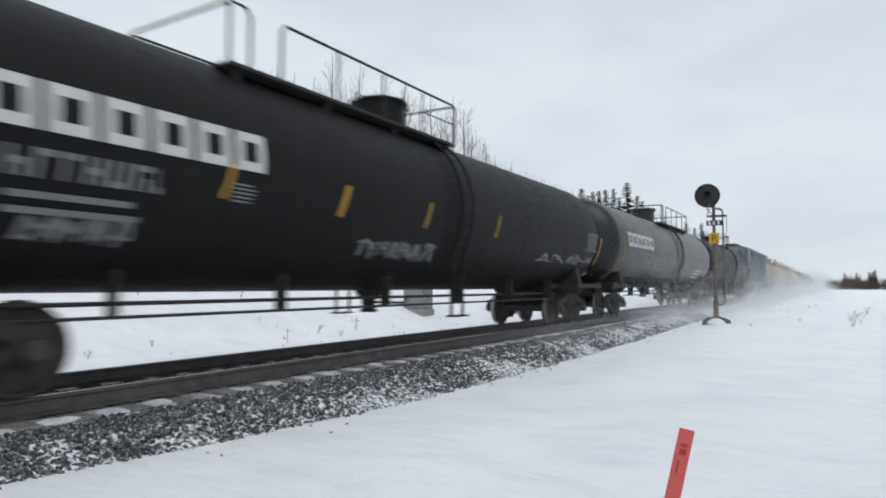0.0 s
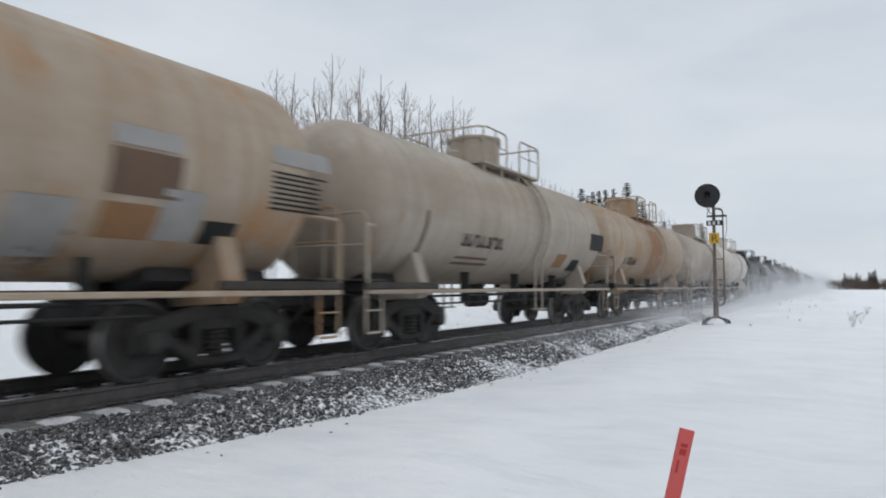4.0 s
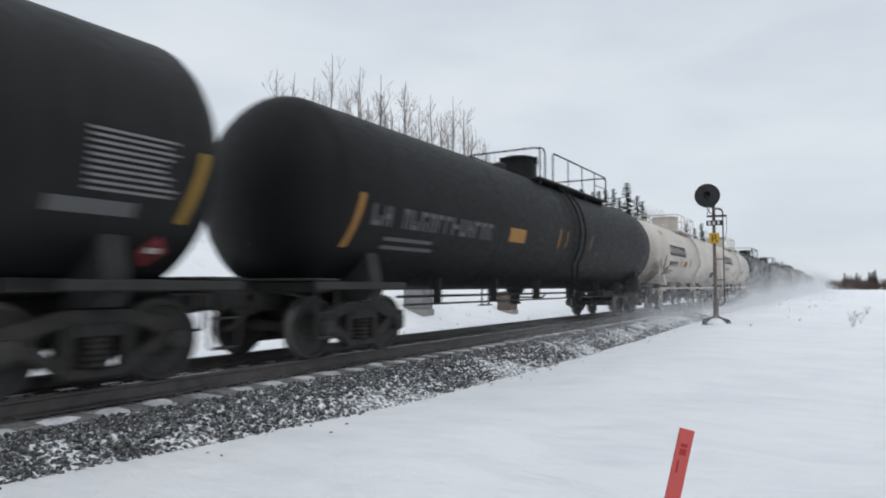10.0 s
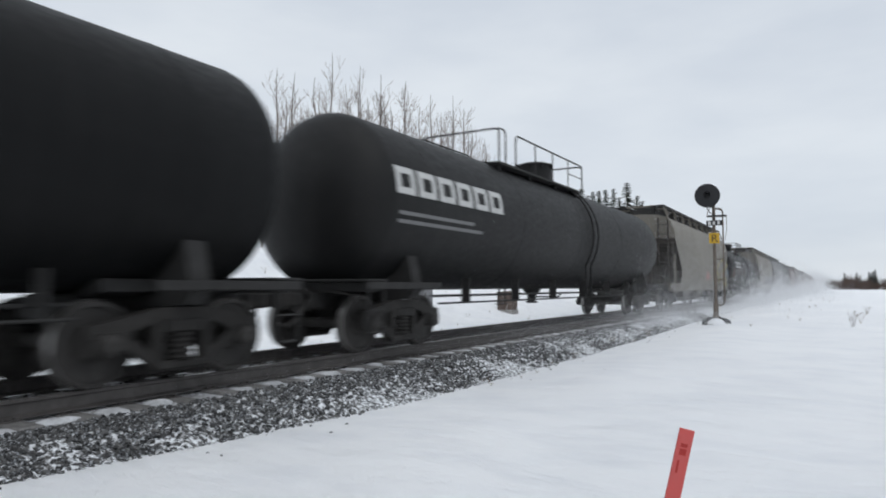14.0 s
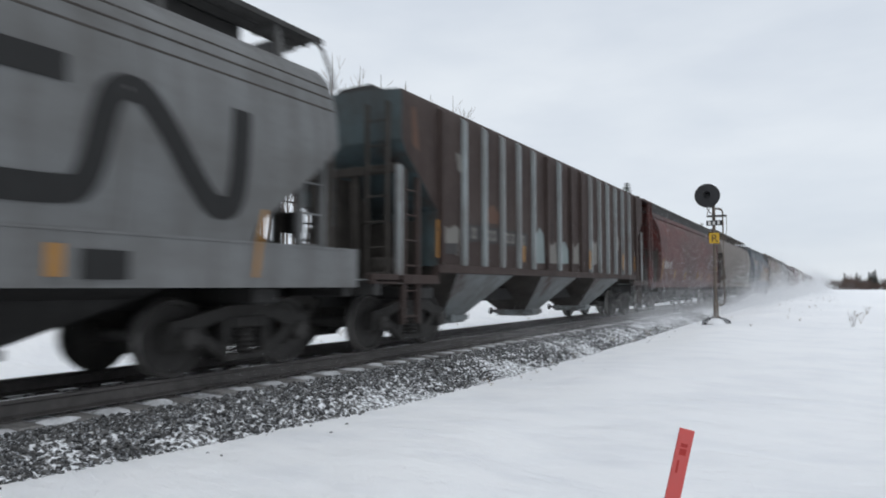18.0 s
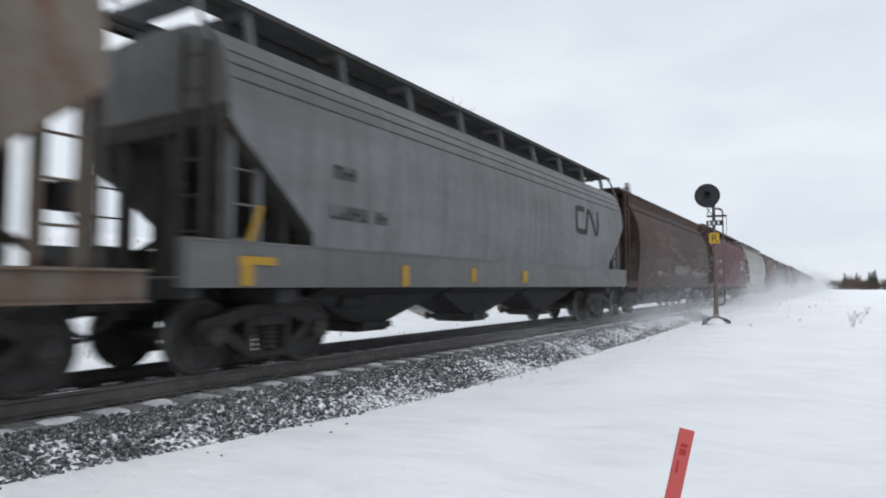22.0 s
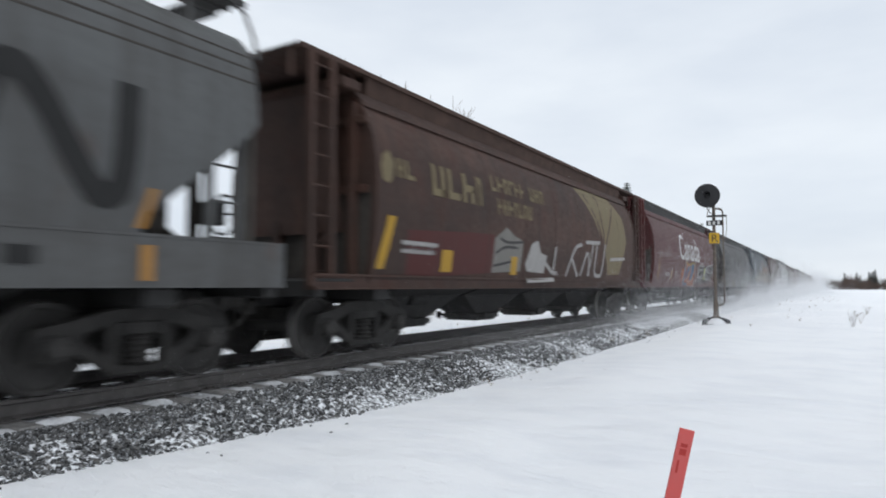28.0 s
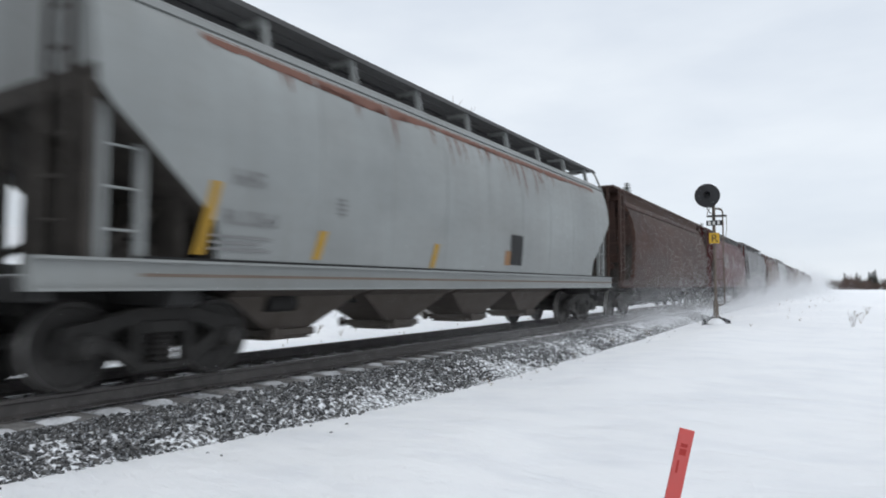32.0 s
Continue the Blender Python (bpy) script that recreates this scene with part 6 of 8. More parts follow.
# ---- paint colours of the train ----
def build_paints():
    p = {}
    p["black"] = paint("tank_black", (0.0065, 0.0068, 0.0073), (0.0200, 0.0190, 0.0185), 0.25, rough=0.5, spec=0.13)
    p["black_gloss"] = paint("tank_black_gloss", (0.0090, 0.0095, 0.0105), (0.0290, 0.0280, 0.0270), 0.15, rough=0.30, spec=0.40)
    p["black_dusty"] = paint("tank_black_dusty", (0.0090, 0.0092, 0.0096), (0.0300, 0.0285, 0.0275), 0.3, rough=0.5, spec=0.18)
    p["tan"] = paint("tank_tan", (0.3750, 0.3300, 0.2830), (0.2250, 0.1710, 0.1170), 0.5, (0.2700, 0.1530, 0.0720), 0.12, 0.6)
    p["tan_orange"] = paint("tank_tan_orange", (0.3650, 0.3080, 0.2480), (0.2520, 0.1620, 0.0900), 0.6, (0.3240, 0.1620, 0.0630), 0.35, 0.6)
    p["white_tank"] = paint("tank_white", (0.5600, 0.5150, 0.4650), (0.2392, 0.2024, 0.1656), 0.35, rough=0.5)
    p["pale_blue"] = paint("pale_blue_grey", (0.1680, 0.2000, 0.2320), (0.1040, 0.0960, 0.0880), 0.35, rough=0.55)
    p["beige"] = paint("beige", (0.1944, 0.1800, 0.1548), (0.1008, 0.0900, 0.0756), 0.3, rough=0.55)
    p["cn_grey"] = paint("rail_grey", (0.1480, 0.1520, 0.1540), (0.0700, 0.0640, 0.0590), 0.55, rough=0.55)
    p["cn_grey_dull"] = paint("rail_grey_dull", (0.0980, 0.1010, 0.1020), (0.0480, 0.0430, 0.0400), 0.6, (0.0700, 0.0380, 0.0280), 0.08, 0.6)
    p["worn_teal"] = paint("worn_teal", (0.0400, 0.0270, 0.0240), (0.0700, 0.0560, 0.0500), 0.40, (0.0300, 0.0210, 0.0190), 0.35, 0.7)
    p["worn_end"] = paint("worn_teal_ends", (0.0700, 0.1000, 0.1080), (0.0450, 0.0380, 0.0350), 0.6, (0.0500, 0.0300, 0.0240), 0.3, 0.65)
    p["worn_post"] = paint("worn_pale_posts", (0.2700, 0.3000, 0.3050), (0.1300, 0.1000, 0.0850), 0.4, (0.0900, 0.0500, 0.0400), 0.12, 0.6)
    p["worn_chute"] = paint("worn_galvanised", (0.2500, 0.2750, 0.2800), (0.0900, 0.0650, 0.0550), 0.5, (0.0700, 0.0350, 0.0280), 0.3, 0.6)
    p["red"] = paint("faded_red", (0.0900, 0.0185, 0.0145), (0.0330, 0.0200, 0.0180), 0.95, rough=0.55)
    p["canada_red"] = paint("deep_red", (0.0714, 0.0143, 0.0136), (0.0442, 0.0272, 0.0252), 0.3, rough=0.5)
    p["taupe"] = paint("taupe", (0.1400, 0.1210, 0.1070), (0.0760, 0.0620, 0.0520), 0.6, rough=0.6)
    p["blue"] = paint("prairie_blue", (0.0205, 0.0385, 0.0560), (0.0340, 0.0408, 0.0476), 0.3, rough=0.5)
    p["blue_worn"] = paint("prairie_blue_dusty", (0.0150, 0.0286, 0.0394), (0.0340, 0.0381, 0.0408), 0.35, rough=0.5)
    p["tan_rust"] = paint("tan_with_rust", (0.1496, 0.1292, 0.1054), (0.0816, 0.0612, 0.0510), 0.5, (0.1020, 0.0476, 0.0272), 0.45, 0.65)
    p["brown"] = paint("dirty_brown", (0.0600, 0.0330, 0.0260), (0.0270, 0.0180, 0.0150), 0.7, (0.0612, 0.0286, 0.0190), 0.2, 0.65)
    p["cn_red"] = paint("oxide_red", (0.0720, 0.0130, 0.0155), (0.0500, 0.0240, 0.0220), 0.2, rough=0.55, spec=0.15)
    p["ivory"] = paint("ivory", (0.2880, 0.2800, 0.2520), (0.1600, 0.1440, 0.1200), 0.35, rough=0.55)
    p["orange_brown"] = paint("orange_brown", (0.0980, 0.0470, 0.0285), (0.0330, 0.0210, 0.0165), 0.75, (0.0510, 0.0218, 0.0136), 0.3, 0.65)
    p["ribbed_grey"] = paint("dull_grey", (0.0816, 0.0816, 0.0836), (0.0544, 0.0510, 0.0476), 0.4, rough=0.6)
    p["gov_brown"] = paint("faded_wheat_brown", (0.0680, 0.0370, 0.0280), (0.0320, 0.0220, 0.0190), 0.7, (0.0578, 0.0245, 0.0177), 0.25, 0.65)
    p["silver"] = paint("pale_aluminium", (0.2500, 0.2640, 0.2620), (0.1700, 0.1615, 0.1487), 0.25, (0.2125, 0.1105, 0.0765), 0.0, 0.5)
    return p


BODY = build_paints()
RUST_TOP = plain("rusty_grating", (0.058, 0.034, 0.026), 0.8, 0.0, 0.4, 5.0)
BLUE_WALK = plain("weathered_blue_boards", (0.022, 0.030, 0.038), 0.7, 0.0, 0.3, 5.0)
DARK_WALK = plain("weathered_grating", (0.042, 0.041, 0.040), 0.75, 0.0, 0.35, 5.0)


def mark_paint(name, c):
    m, nt, b = mk(name)
    wear = noise_tex(nt, coords(nt, (1, 1, 0.5)), 5.0, 6.0, 0.7)
    col = mix(nt, ramp(nt, wear, [(0.45, 0.0), (0.8, 0.6)]), c, tuple(v * 0.55 + 0.02 for v in c))
    nt.links.new(col, b.inputs["Base Color"])
    b.inputs["Roughness"].default_value = 0.6
    b.inputs["Specular IOR Level"].default_value = 0.15
    return m


PAINTS = {n: mark_paint("mark_" + n, c) for n, c in dict(
    white=(0.52, 0.52, 0.51), grey=(0.19, 0.19, 0.19), dim=(0.11, 0.11, 0.112), yellow=(0.37, 0.22, 0.032), orange=(0.55, 0.20, 0.05), gold=(0.25, 0.155, 0.035), lime=(0.25, 0.27, 0.05), umber=(0.150, 0.115, 0.092),
    dark=(0.022, 0.022, 0.022), red=(0.28, 0.05, 0.055), pink=(0.55, 0.22, 0.22), apricot=(0.26, 0.145, 0.075), blue=(0.05, 0.16, 0.34), ochre=(0.34, 0.26, 0.12), rust=(0.15, 0.074, 0.055),
    pale=(0.30, 0.29, 0.28), green=(0.10, 0.16, 0.13), tan=(0.135, 0.090, 0.064), slate=(0.135, 0.142, 0.147), cream=(0.25, 0.22, 0.185), brown=(0.06, 0.03, 0.025), maroon=(0.07, 0.022, 0.02), amber=(0.33, 0.17, 0.05), sea=(0.11, 0.21, 0.26), haze=(0.165, 0.158, 0.145), mustard=(0.30, 0.25, 0.07), brick=(0.098, 0.056, 0.040), coral=(0.30, 0.115, 0.055), wine=(0.16, 0.04, 0.05), azure=(0.045, 0.10, 0.17), soot=(0.045, 0.042, 0.042), chalk=(0.40, 0.40, 0.395), duckegg=(0.19, 0.225, 0.225), olive=(0.155, 0.125, 0.072)).items()}

LONG = Tank(19.9, 1.53, 2.52, truck=2.0)
LONG_LEAD = Tank(19.9, 1.53, 2.52, truck=2.0, lead=0.7)
LONG_LOW = Tank(19.9, 1.53, 2.42, truck=2.0)
MID = Tank(17.3, 1.49, 2.48, sill=True, truck=2.45)
MID_SHORT = Tank(16.7, 1.49, 2.48, sill=True, truck=2.3)
MIDB = Tank(17.5, 1.50, 2.34, truck=2.8)
SHORT = Tank(13.1, 1.42, 2.53, sill=True, long=False)
STUB = Tank(12.9, 1.50, 2.30, long=False)
STUB_LONG = Tank(13.9, 1.50, 2.30, long=False)
FLOW_LONG = Hopper("flow", 19.4)
BARREL, FLOW, RIBBED, RIBBED_FULL = Hopper("barrel", 17.9), Hopper("flow", 17.9), Hopper("ribbed", 17.7, 1.15), Hopper("ribbed", 17.3, 0.45)

# couplings at t = 0, from the leading car's nose on: metres along the track
JOINTS = [-0.5, 19.5, 39.8, 57.9, 75.4, 87.8, 100.4, 113.1, 126.0, 139.0, 152.9, 166.9, 179.3, 198.4, 218.6, 238.6, 258.9, 275.6, 292.9, 312.7, 332.7, 353.3, 373.2,
          390.8, 409.1, 426.5, 443.9, 461.5, 479.4, 497.3, 516.4, 533.8, 551.2, 568.2, 586.7, 603.3, 621.1, 640.0, 658.3, 675.3, 693.3, 711.5, 729.4, 747.2, 765.5,
          783.9, 801.5, 819.8, 838.0, 856.0, 873.8, 891.7, 909.6, 927.5, 945.4, 963.3, 981.2, 999.1]

T = "tank_car"
H = "covered_hopper"
TK = "tank car"
HP = "hopper car"
CARS = [
    (LONG_LEAD, "black", "black tank car with white blocks of lettering and grey scrawls"),
    (LONG, "black_gloss", "glossy black tank car with white blocks of lettering"),
    # the dustier paint here also takes in haze in front of the car
    (LONG, "black_dusty", "dusty black tank car greyed for haze, with orange strips and a lime panel"),
    (RIBBED_FULL, "pale_blue", "pale blue-grey covered hopper with vertical side posts"),
    (SHORT, "tan", "short tan tank car with a stained underside"),
    (SHORT, "tan_orange", "short tan tank car streaked with orange rust"),
    (SHORT, "tan", "short tan tank car with grey panels"),
    (SHORT, "tan_orange", "short orange-stained tan tank car"),
    (SHORT, "tan", "short pale tan tank car"),
    (SHORT, "white_tank", "short dirty white tank car"),
    (STUB_LONG, "black", "low black tank car with a white scrawl"),
    (STUB, "black_gloss", "low black tank car with an orange panel"),
    (LONG_LOW, "black", "black tank car with white blocks of lettering"),
    (LONG, "black_dusty", "dusty black tank car with gold lettering bars"),
    (LONG, "black_dusty", "dusty black tank car with white blocks of lettering"),
    (LONG, "black", "black tank car with dim lettering"),
    (MID_SHORT, "white_tank", "dirty white tank car with dark blocks of lettering"),
    (MID, "white_tank", "dirty white tank car with a pink scrawl"),
    (LONG, "black", "black tank car with large white blocks of lettering"),
    (LONG, "black", "black tank car with white blocks and an olive scrawl"),
    (LONG, "black_dusty", "black tank car with worn white lettering"),
    (FLOW, "beige", "beige covered hopper with a yellow and blue spray painting"),
    (MIDB, "black", "low-slung black tank car with white blocks of lettering"),
    (FLOW, "beige", "beige covered hopper with a faded grey patch"),
    (FLOW, "cn_grey", "grey covered hopper with a dark looping emblem"),
    (RIBBED, "worn_teal", "rusty ribbed hopper with worn teal paint"),
    (BARREL, "red", "faded red round-sided grain hopper with a white scrawl"),
    (FLOW, "taupe", "taupe covered hopper with orange sill marks"),
    (BARREL, "blue", "blue round-sided grain hopper with large orange lettering"),
    (FLOW_LONG, "tan_rust", "tan covered hopper with large rust patches"),
    (FLOW, "cn_grey", "grey covered hopper with yellow sill marks"),
    (BARREL, "brown", "brown round-sided grain hopper with pale scrawls"),
    (FLOW, "cn_red", "oxide-red covered hopper with a white emblem"),
    (FLOW, "ivory", "ivory covered hopper with a black and white scrawl"),
    (BARREL, "orange_brown", "orange-brown round-sided grain hopper"),
    (RIBBED, "ribbed_grey", "dull grey ribbed hopper"),
    (BARREL, "orange_brown", "rust-brown round-sided grain hopper"),
    (FLOW, "cn_grey_dull", "grey covered hopper with a large dark emblem"),
    (BARREL, "gov_brown", "faded brown grain hopper with yellow lettering bars"),
    (BARREL, "canada_red", "deep red grain hopper lettered Canada with spray paint"),
    (BARREL, "cn_grey_dull", "grey round-sided grain hopper with a dark emblem"),
    (BARREL, "blue_worn", "dusty blue grain hopper lettered Alberta in orange"),
    (BARREL, "gov_brown", "brown round-sided grain hopper with a white scrawl"),
    (FLOW, "silver", "pale covered hopper with rust runs under the roof"),
    (BARREL, "gov_brown", "brown-red round-sided grain hopper"),
    (BARREL, "canada_red", "red-brown grain hopper with pale lettering"),
    (FLOW, "cn_grey", "grey covered hopper far down the train"),
    (BARREL, "orange_brown", "tan-brown grain hopper far down the train"),
    (FLOW, "silver", "pale covered hopper far down the train"),
    (BARREL, "gov_brown", "brown grain hopper far down the train"),
    (BARREL, "orange_brown", "orange-brown grain hopper far down the train"),
    (FLOW, "beige", "beige covered hopper far down the train"),
    (BARREL, "gov_brown", "brown grain hopper far down the train"),
    (FLOW, "cn_grey", "grey covered hopper far down the train"),
    (BARREL, "red", "red grain hopper far down the train"),
    (BARREL, "gov_brown", "brown grain hopper at the far end"),
    (FLOW, "cn_grey", "grey covered hopper at the far end"),
]

def mark_car(i, k):
    """Lettering bars, strips and sprayed paint on the near side of each car; metres from its leading end, height over the rail."""
    if i == 0:
        k.blocks(2.86, 2.43, 3.15, 0.46, 6, "white")
        k.lines(3.08, 2.02, 1.48, 0.32, 1, "grey", gaps=1)
        k.lines(3.13, 1.71, 1.29, 0.27, 2, "grey")
        k.scrawl(3.31, 1.46, 1.06, 0.30, "grey", 21, 6)
        k.bar(5.32, 2.07, 0.07, 0.42, "yellow", 0.11)
        k.lines(5.48, 2.05, 0.33, 0.24, 5, "grey")
        k.bar(7.33, 2.05, 0.11, 0.45, "yellow", 0.13)
        k.bar(9.55, 2.06, 0.10, 0.44, "gold", 0.13)
        k.bar(12.22, 2.07, 0.09, 0.46, "gold", 0.14)
        k.scrawl(8.03, 1.49, 2.15, 0.38, "grey", 63, 6)
        k.scrawl(14.84, 1.66, 4.05, 0.25, "grey", 70, 5)
        k.lines(17.99, 2.07, 0.98, 0.54, 9, "grey")
        k.lines(17.12, 1.67, 0.53, 0.28, 5, "grey")
        k.bar(19.00, 1.70, 0.11, 0.80, "gold", 0.17)
        k.diamond(18.89, 1.42, 0.16, "red")
    elif i == 1:
        k.blocks(2.11, 2.44, 3.63, 0.48, 6, "white")
        k.lines(2.53, 1.94, 1.60, 0.26, 1, "grey", gaps=1)
        k.lines(2.58, 1.62, 1.39, 0.23, 2, "grey")
        k.bar(1.50, 1.60, 0.13, 0.76, "gold", 0.19)
        k.bar(4.99, 1.98, 0.10, 0.40, "gold", 0.12)
        k.bar(8.46, 1.95, 0.08, 0.40, "gold", 0.12)
        k.bar(10.93, 1.97, 0.05, 0.40, "gold", 0.08)
        k.bar(13.14, 1.96, 0.05, 0.39, "gold", 0.08)
        k.lines(14.95, 1.50, 2.09, 0.50, 3, "white")
        k.bar(17.30, 1.95, 1.08, 0.44, "grey")
    elif i == 2:
        k.bar(12.15, 2.12, 0.08, 0.45, "amber", 0.12)
        k.bar(14.46, 2.13, 0.09, 0.46, "amber", 0.13)
        k.bar(13.34, 1.84, 0.81, 0.37, "lime")
        k.bar(15.75, 2.01, 0.99, 0.63, "pale")
        k.lines(15.72, 2.10, 0.90, 0.45, 4, "grey")
        k.bar(12.10, 1.66, 0.47, 0.05, "dim")
        k.bar(16.00, 1.51, 0.54, 0.19, "dim")
        k.bar(2.42, 2.12, 0.09, 0.49, "amber", 0.13)
        k.lines(3.15, 2.20, 2.45, 0.35, 2, "dim")
    elif i == 3:
        k.bar(15.93, 1.65, 0.20, 0.87, "rust")
        k.lines(15.09, 1.91, 0.41, 0.12, 1, "dark", gaps=1)
        k.lines(15.09, 1.80, 0.82, 0.11, 1, "dark", gaps=1)
        k.lines(3.27, 2.26, 2.94, 0.35, 1, "dark", gaps=1)
        k.lines(3.27, 1.93, 1.26, 0.18, 2, "dark")
        k.bar(2.52, 2.03, 0.14, 0.53, "rust")
    elif i == 4:
        k.lines(3.02, 2.03, 1.97, 0.28, 1, "dark", gaps=1)
        k.lines(3.35, 1.45, 2.01, 0.47, 3, "tan")
        k.bar(9.17, 2.11, 0.74, 0.30, "yellow")
        k.bar(10.64, 2.03, 1.15, 0.69, "dark")
        k.bar(5.52, 1.44, 1.11, 0.37, "tan")
        k.stain(0.96, 1.65, 1.13, 2.40, 9, 360)
        k.stain(3.78, 5.40, 1.20, 1.83, 5, 361)
    elif i == 5:
        k.bar(9.18, 2.49, 0.80, 0.20, "pale")
        k.bar(9.19, 1.99, 0.81, 0.46, "tan")
        k.bar(9.83, 1.57, 0.52, 0.54, "pale")
        k.bar(9.19, 1.56, 0.65, 0.35, "apricot")
        k.bar(8.37, 1.35, 0.57, 0.55, "pale")
        k.lines(11.29, 2.04, 1.01, 0.52, 8, "dark")
        k.bar(11.30, 2.63, 1.04, 0.24, "pale")
        k.bar(10.41, 1.56, 0.49, 0.26, "dark")
        k.lines(3.53, 2.17, 2.11, 0.31, 1, "dark", gaps=1)
        k.stain(8.56, 9.06, 1.22, 1.63, 6, 364)
    elif i == 6:
        k.lines(3.47, 1.85, 2.24, 0.30, 1, "dark", gaps=1)
        k.lines(3.69, 1.50, 1.61, 0.22, 2, "tan")
        k.bar(11.06, 2.12, 1.16, 0.48, "dark")
        k.bar(8.76, 1.56, 0.70, 0.35, "apricot")
        k.bar(9.96, 1.50, 0.65, 0.30, "dark")
        k.bar(2.24, 1.45, 0.09, 0.94, "tan")
    elif i == 7:
        k.bar(5.54, 1.52, 1.69, 1.77, "apricot")
        k.lines(2.14, 1.83, 1.82, 0.32, 1, "dark", gaps=1)
        k.bar(5.35, 1.57, 0.78, 0.50, "apricot")
    elif i == 10:
        k.lines(2.86, 1.87, 2.18, 0.25, 1, "white", gaps=1)
        k.scrawl(4.90, 1.66, 3.53, 0.50, "pale", 448, 7)
        k.bar(1.92, 1.93, 0.04, 0.52, "gold", 0.06)
        k.bar(4.18, 2.01, 0.05, 0.39, "gold", 0.07)
        k.bar(7.79, 1.75, 0.76, 0.39, "orange")
    elif i == 11:
        k.lines(2.12, 1.78, 2.15, 0.29, 1, "white", gaps=1)
        k.lines(2.23, 1.47, 1.55, 0.20, 2, "grey")
        k.bar(1.14, 1.83, 0.07, 0.85, "gold", 0.10)
        k.bar(3.00, 2.08, 0.05, 0.46, "amber", 0.08)
        k.bar(5.09, 2.17, 0.05, 0.38, "amber", 0.07)
        k.bar(6.10, 1.61, 0.74, 0.36, "yellow", 0.08)
        k.lines(9.03, 2.59, 2.18, 0.26, 2, "grey")
        k.bar(10.09, 1.98, 1.24, 0.66, "dim")
    elif i == 12:
        k.blocks(3.06, 2.37, 3.65, 0.87, 6, "white")
        k.lines(3.12, 2.00, 1.47, 0.19, 1, "grey", gaps=1)
        k.bar(2.06, 1.59, 0.07, 1.34, "gold", 0.10)
        k.bar(12.01, 1.88, 0.07, 0.43, "gold", 0.10)
        k.bar(14.68, 1.90, 0.06, 0.45, "gold", 0.09)
        k.scrawl(14.36, 1.48, 2.03, 0.32, "grey", 567, 7)
        k.bar(16.66, 1.97, 0.97, 0.53, "grey")
        k.diamond(18.16, 1.35, 0.21, "pale")
    elif i == 13:
        k.bar(1.08, 2.19, 0.23, 0.80, "grey")
        k.bar(6.17, 2.12, 0.64, 0.41, "yellow")
        k.lines(2.57, 1.98, 1.83, 0.32, 1, "gold", gaps=1)
        k.bar(6.44, 2.15, 0.69, 0.44, "yellow")
        k.bar(15.14, 2.30, 0.08, 0.42, "gold", 0.11)
        k.bar(15.43, 1.94, 1.39, 0.18, "amber")
        k.bar(15.37, 1.80, 0.82, 0.10, "amber")
        k.lines(17.15, 2.00, 1.02, 0.59, 9, "grey")
        k.bar(18.22, 2.05, 0.09, 0.88, "gold", 0.14)
        k.lines(16.56, 1.52, 0.51, 0.22, 3, "grey")
        k.diamond(18.46, 1.41, 0.21, "red")
    elif i == 14:
        k.blocks(1.44, 2.55, 3.71, 0.54, 6, "white")
        k.lines(1.99, 2.04, 1.66, 0.26, 1, "grey", gaps=1)
        k.lines(2.04, 1.72, 1.62, 0.22, 2, "grey")
        k.bar(4.52, 2.08, 0.08, 0.44, "gold", 0.12)
        k.bar(0.96, 1.68, 0.30, 0.81, "dim")
        k.bar(7.38, 2.09, 0.05, 0.48, "gold", 0.08)
        k.bar(10.15, 2.12, 0.17, 0.46, "dim")
        k.lines(17.48, 1.98, 0.98, 0.63, 10, "grey")
        k.bar(17.17, 1.76, 0.87, 0.14, "dim")
        k.bar(18.53, 1.74, 0.12, 0.78, "gold", 0.18)
        k.diamond(18.43, 1.44, 0.17, "red")
    elif i == 15:
        k.lines(1.68, 2.00, 4.01, 0.40, 1, "dim", gaps=1)
        k.lines(2.12, 1.66, 1.53, 0.26, 2, "dim")
        k.bar(6.49, 2.03, 0.81, 0.30, "amber")
        k.bar(1.17, 1.64, 0.12, 0.81, "amber", 0.18)
        k.bar(9.30, 2.03, 0.08, 0.49, "amber", 0.12)
        k.bar(9.85, 2.10, 0.06, 0.38, "amber", 0.09)
        k.bar(11.79, 2.09, 0.05, 0.38, "amber", 0.08)
    elif i == 16:
        k.blocks(2.44, 2.41, 3.46, 0.45, 6, "dark")
        k.lines(2.52, 1.95, 1.70, 0.27, 1, "dark", gaps=1)
        k.lines(2.57, 1.63, 1.14, 0.19, 2, "rust")
        k.bar(1.51, 1.79, 0.22, 0.58, "tan")
        k.scrawl(2.03, 1.47, 0.52, 0.48, "tan", 819, 4)
        k.bar(5.61, 1.97, 0.70, 0.25, "amber")
        k.bar(4.84, 1.95, 0.14, 0.42, "tan")
        k.bar(7.08, 1.97, 0.14, 0.40, "tan")
        k.bar(9.62, 2.01, 0.17, 0.33, "tan")
        k.bar(14.02, 1.99, 1.23, 0.56, "grey")
        k.bar(13.78, 1.58, 1.32, 0.30, "dark")
        k.bar(1.62, 3.22, 0.23, 0.20, "dark")
        k.stain(0.70, 1.22, 1.11, 2.20, 10, 362)
        k.stain(1.82, 2.52, 1.19, 2.01, 5, 363)
    elif i == 17:
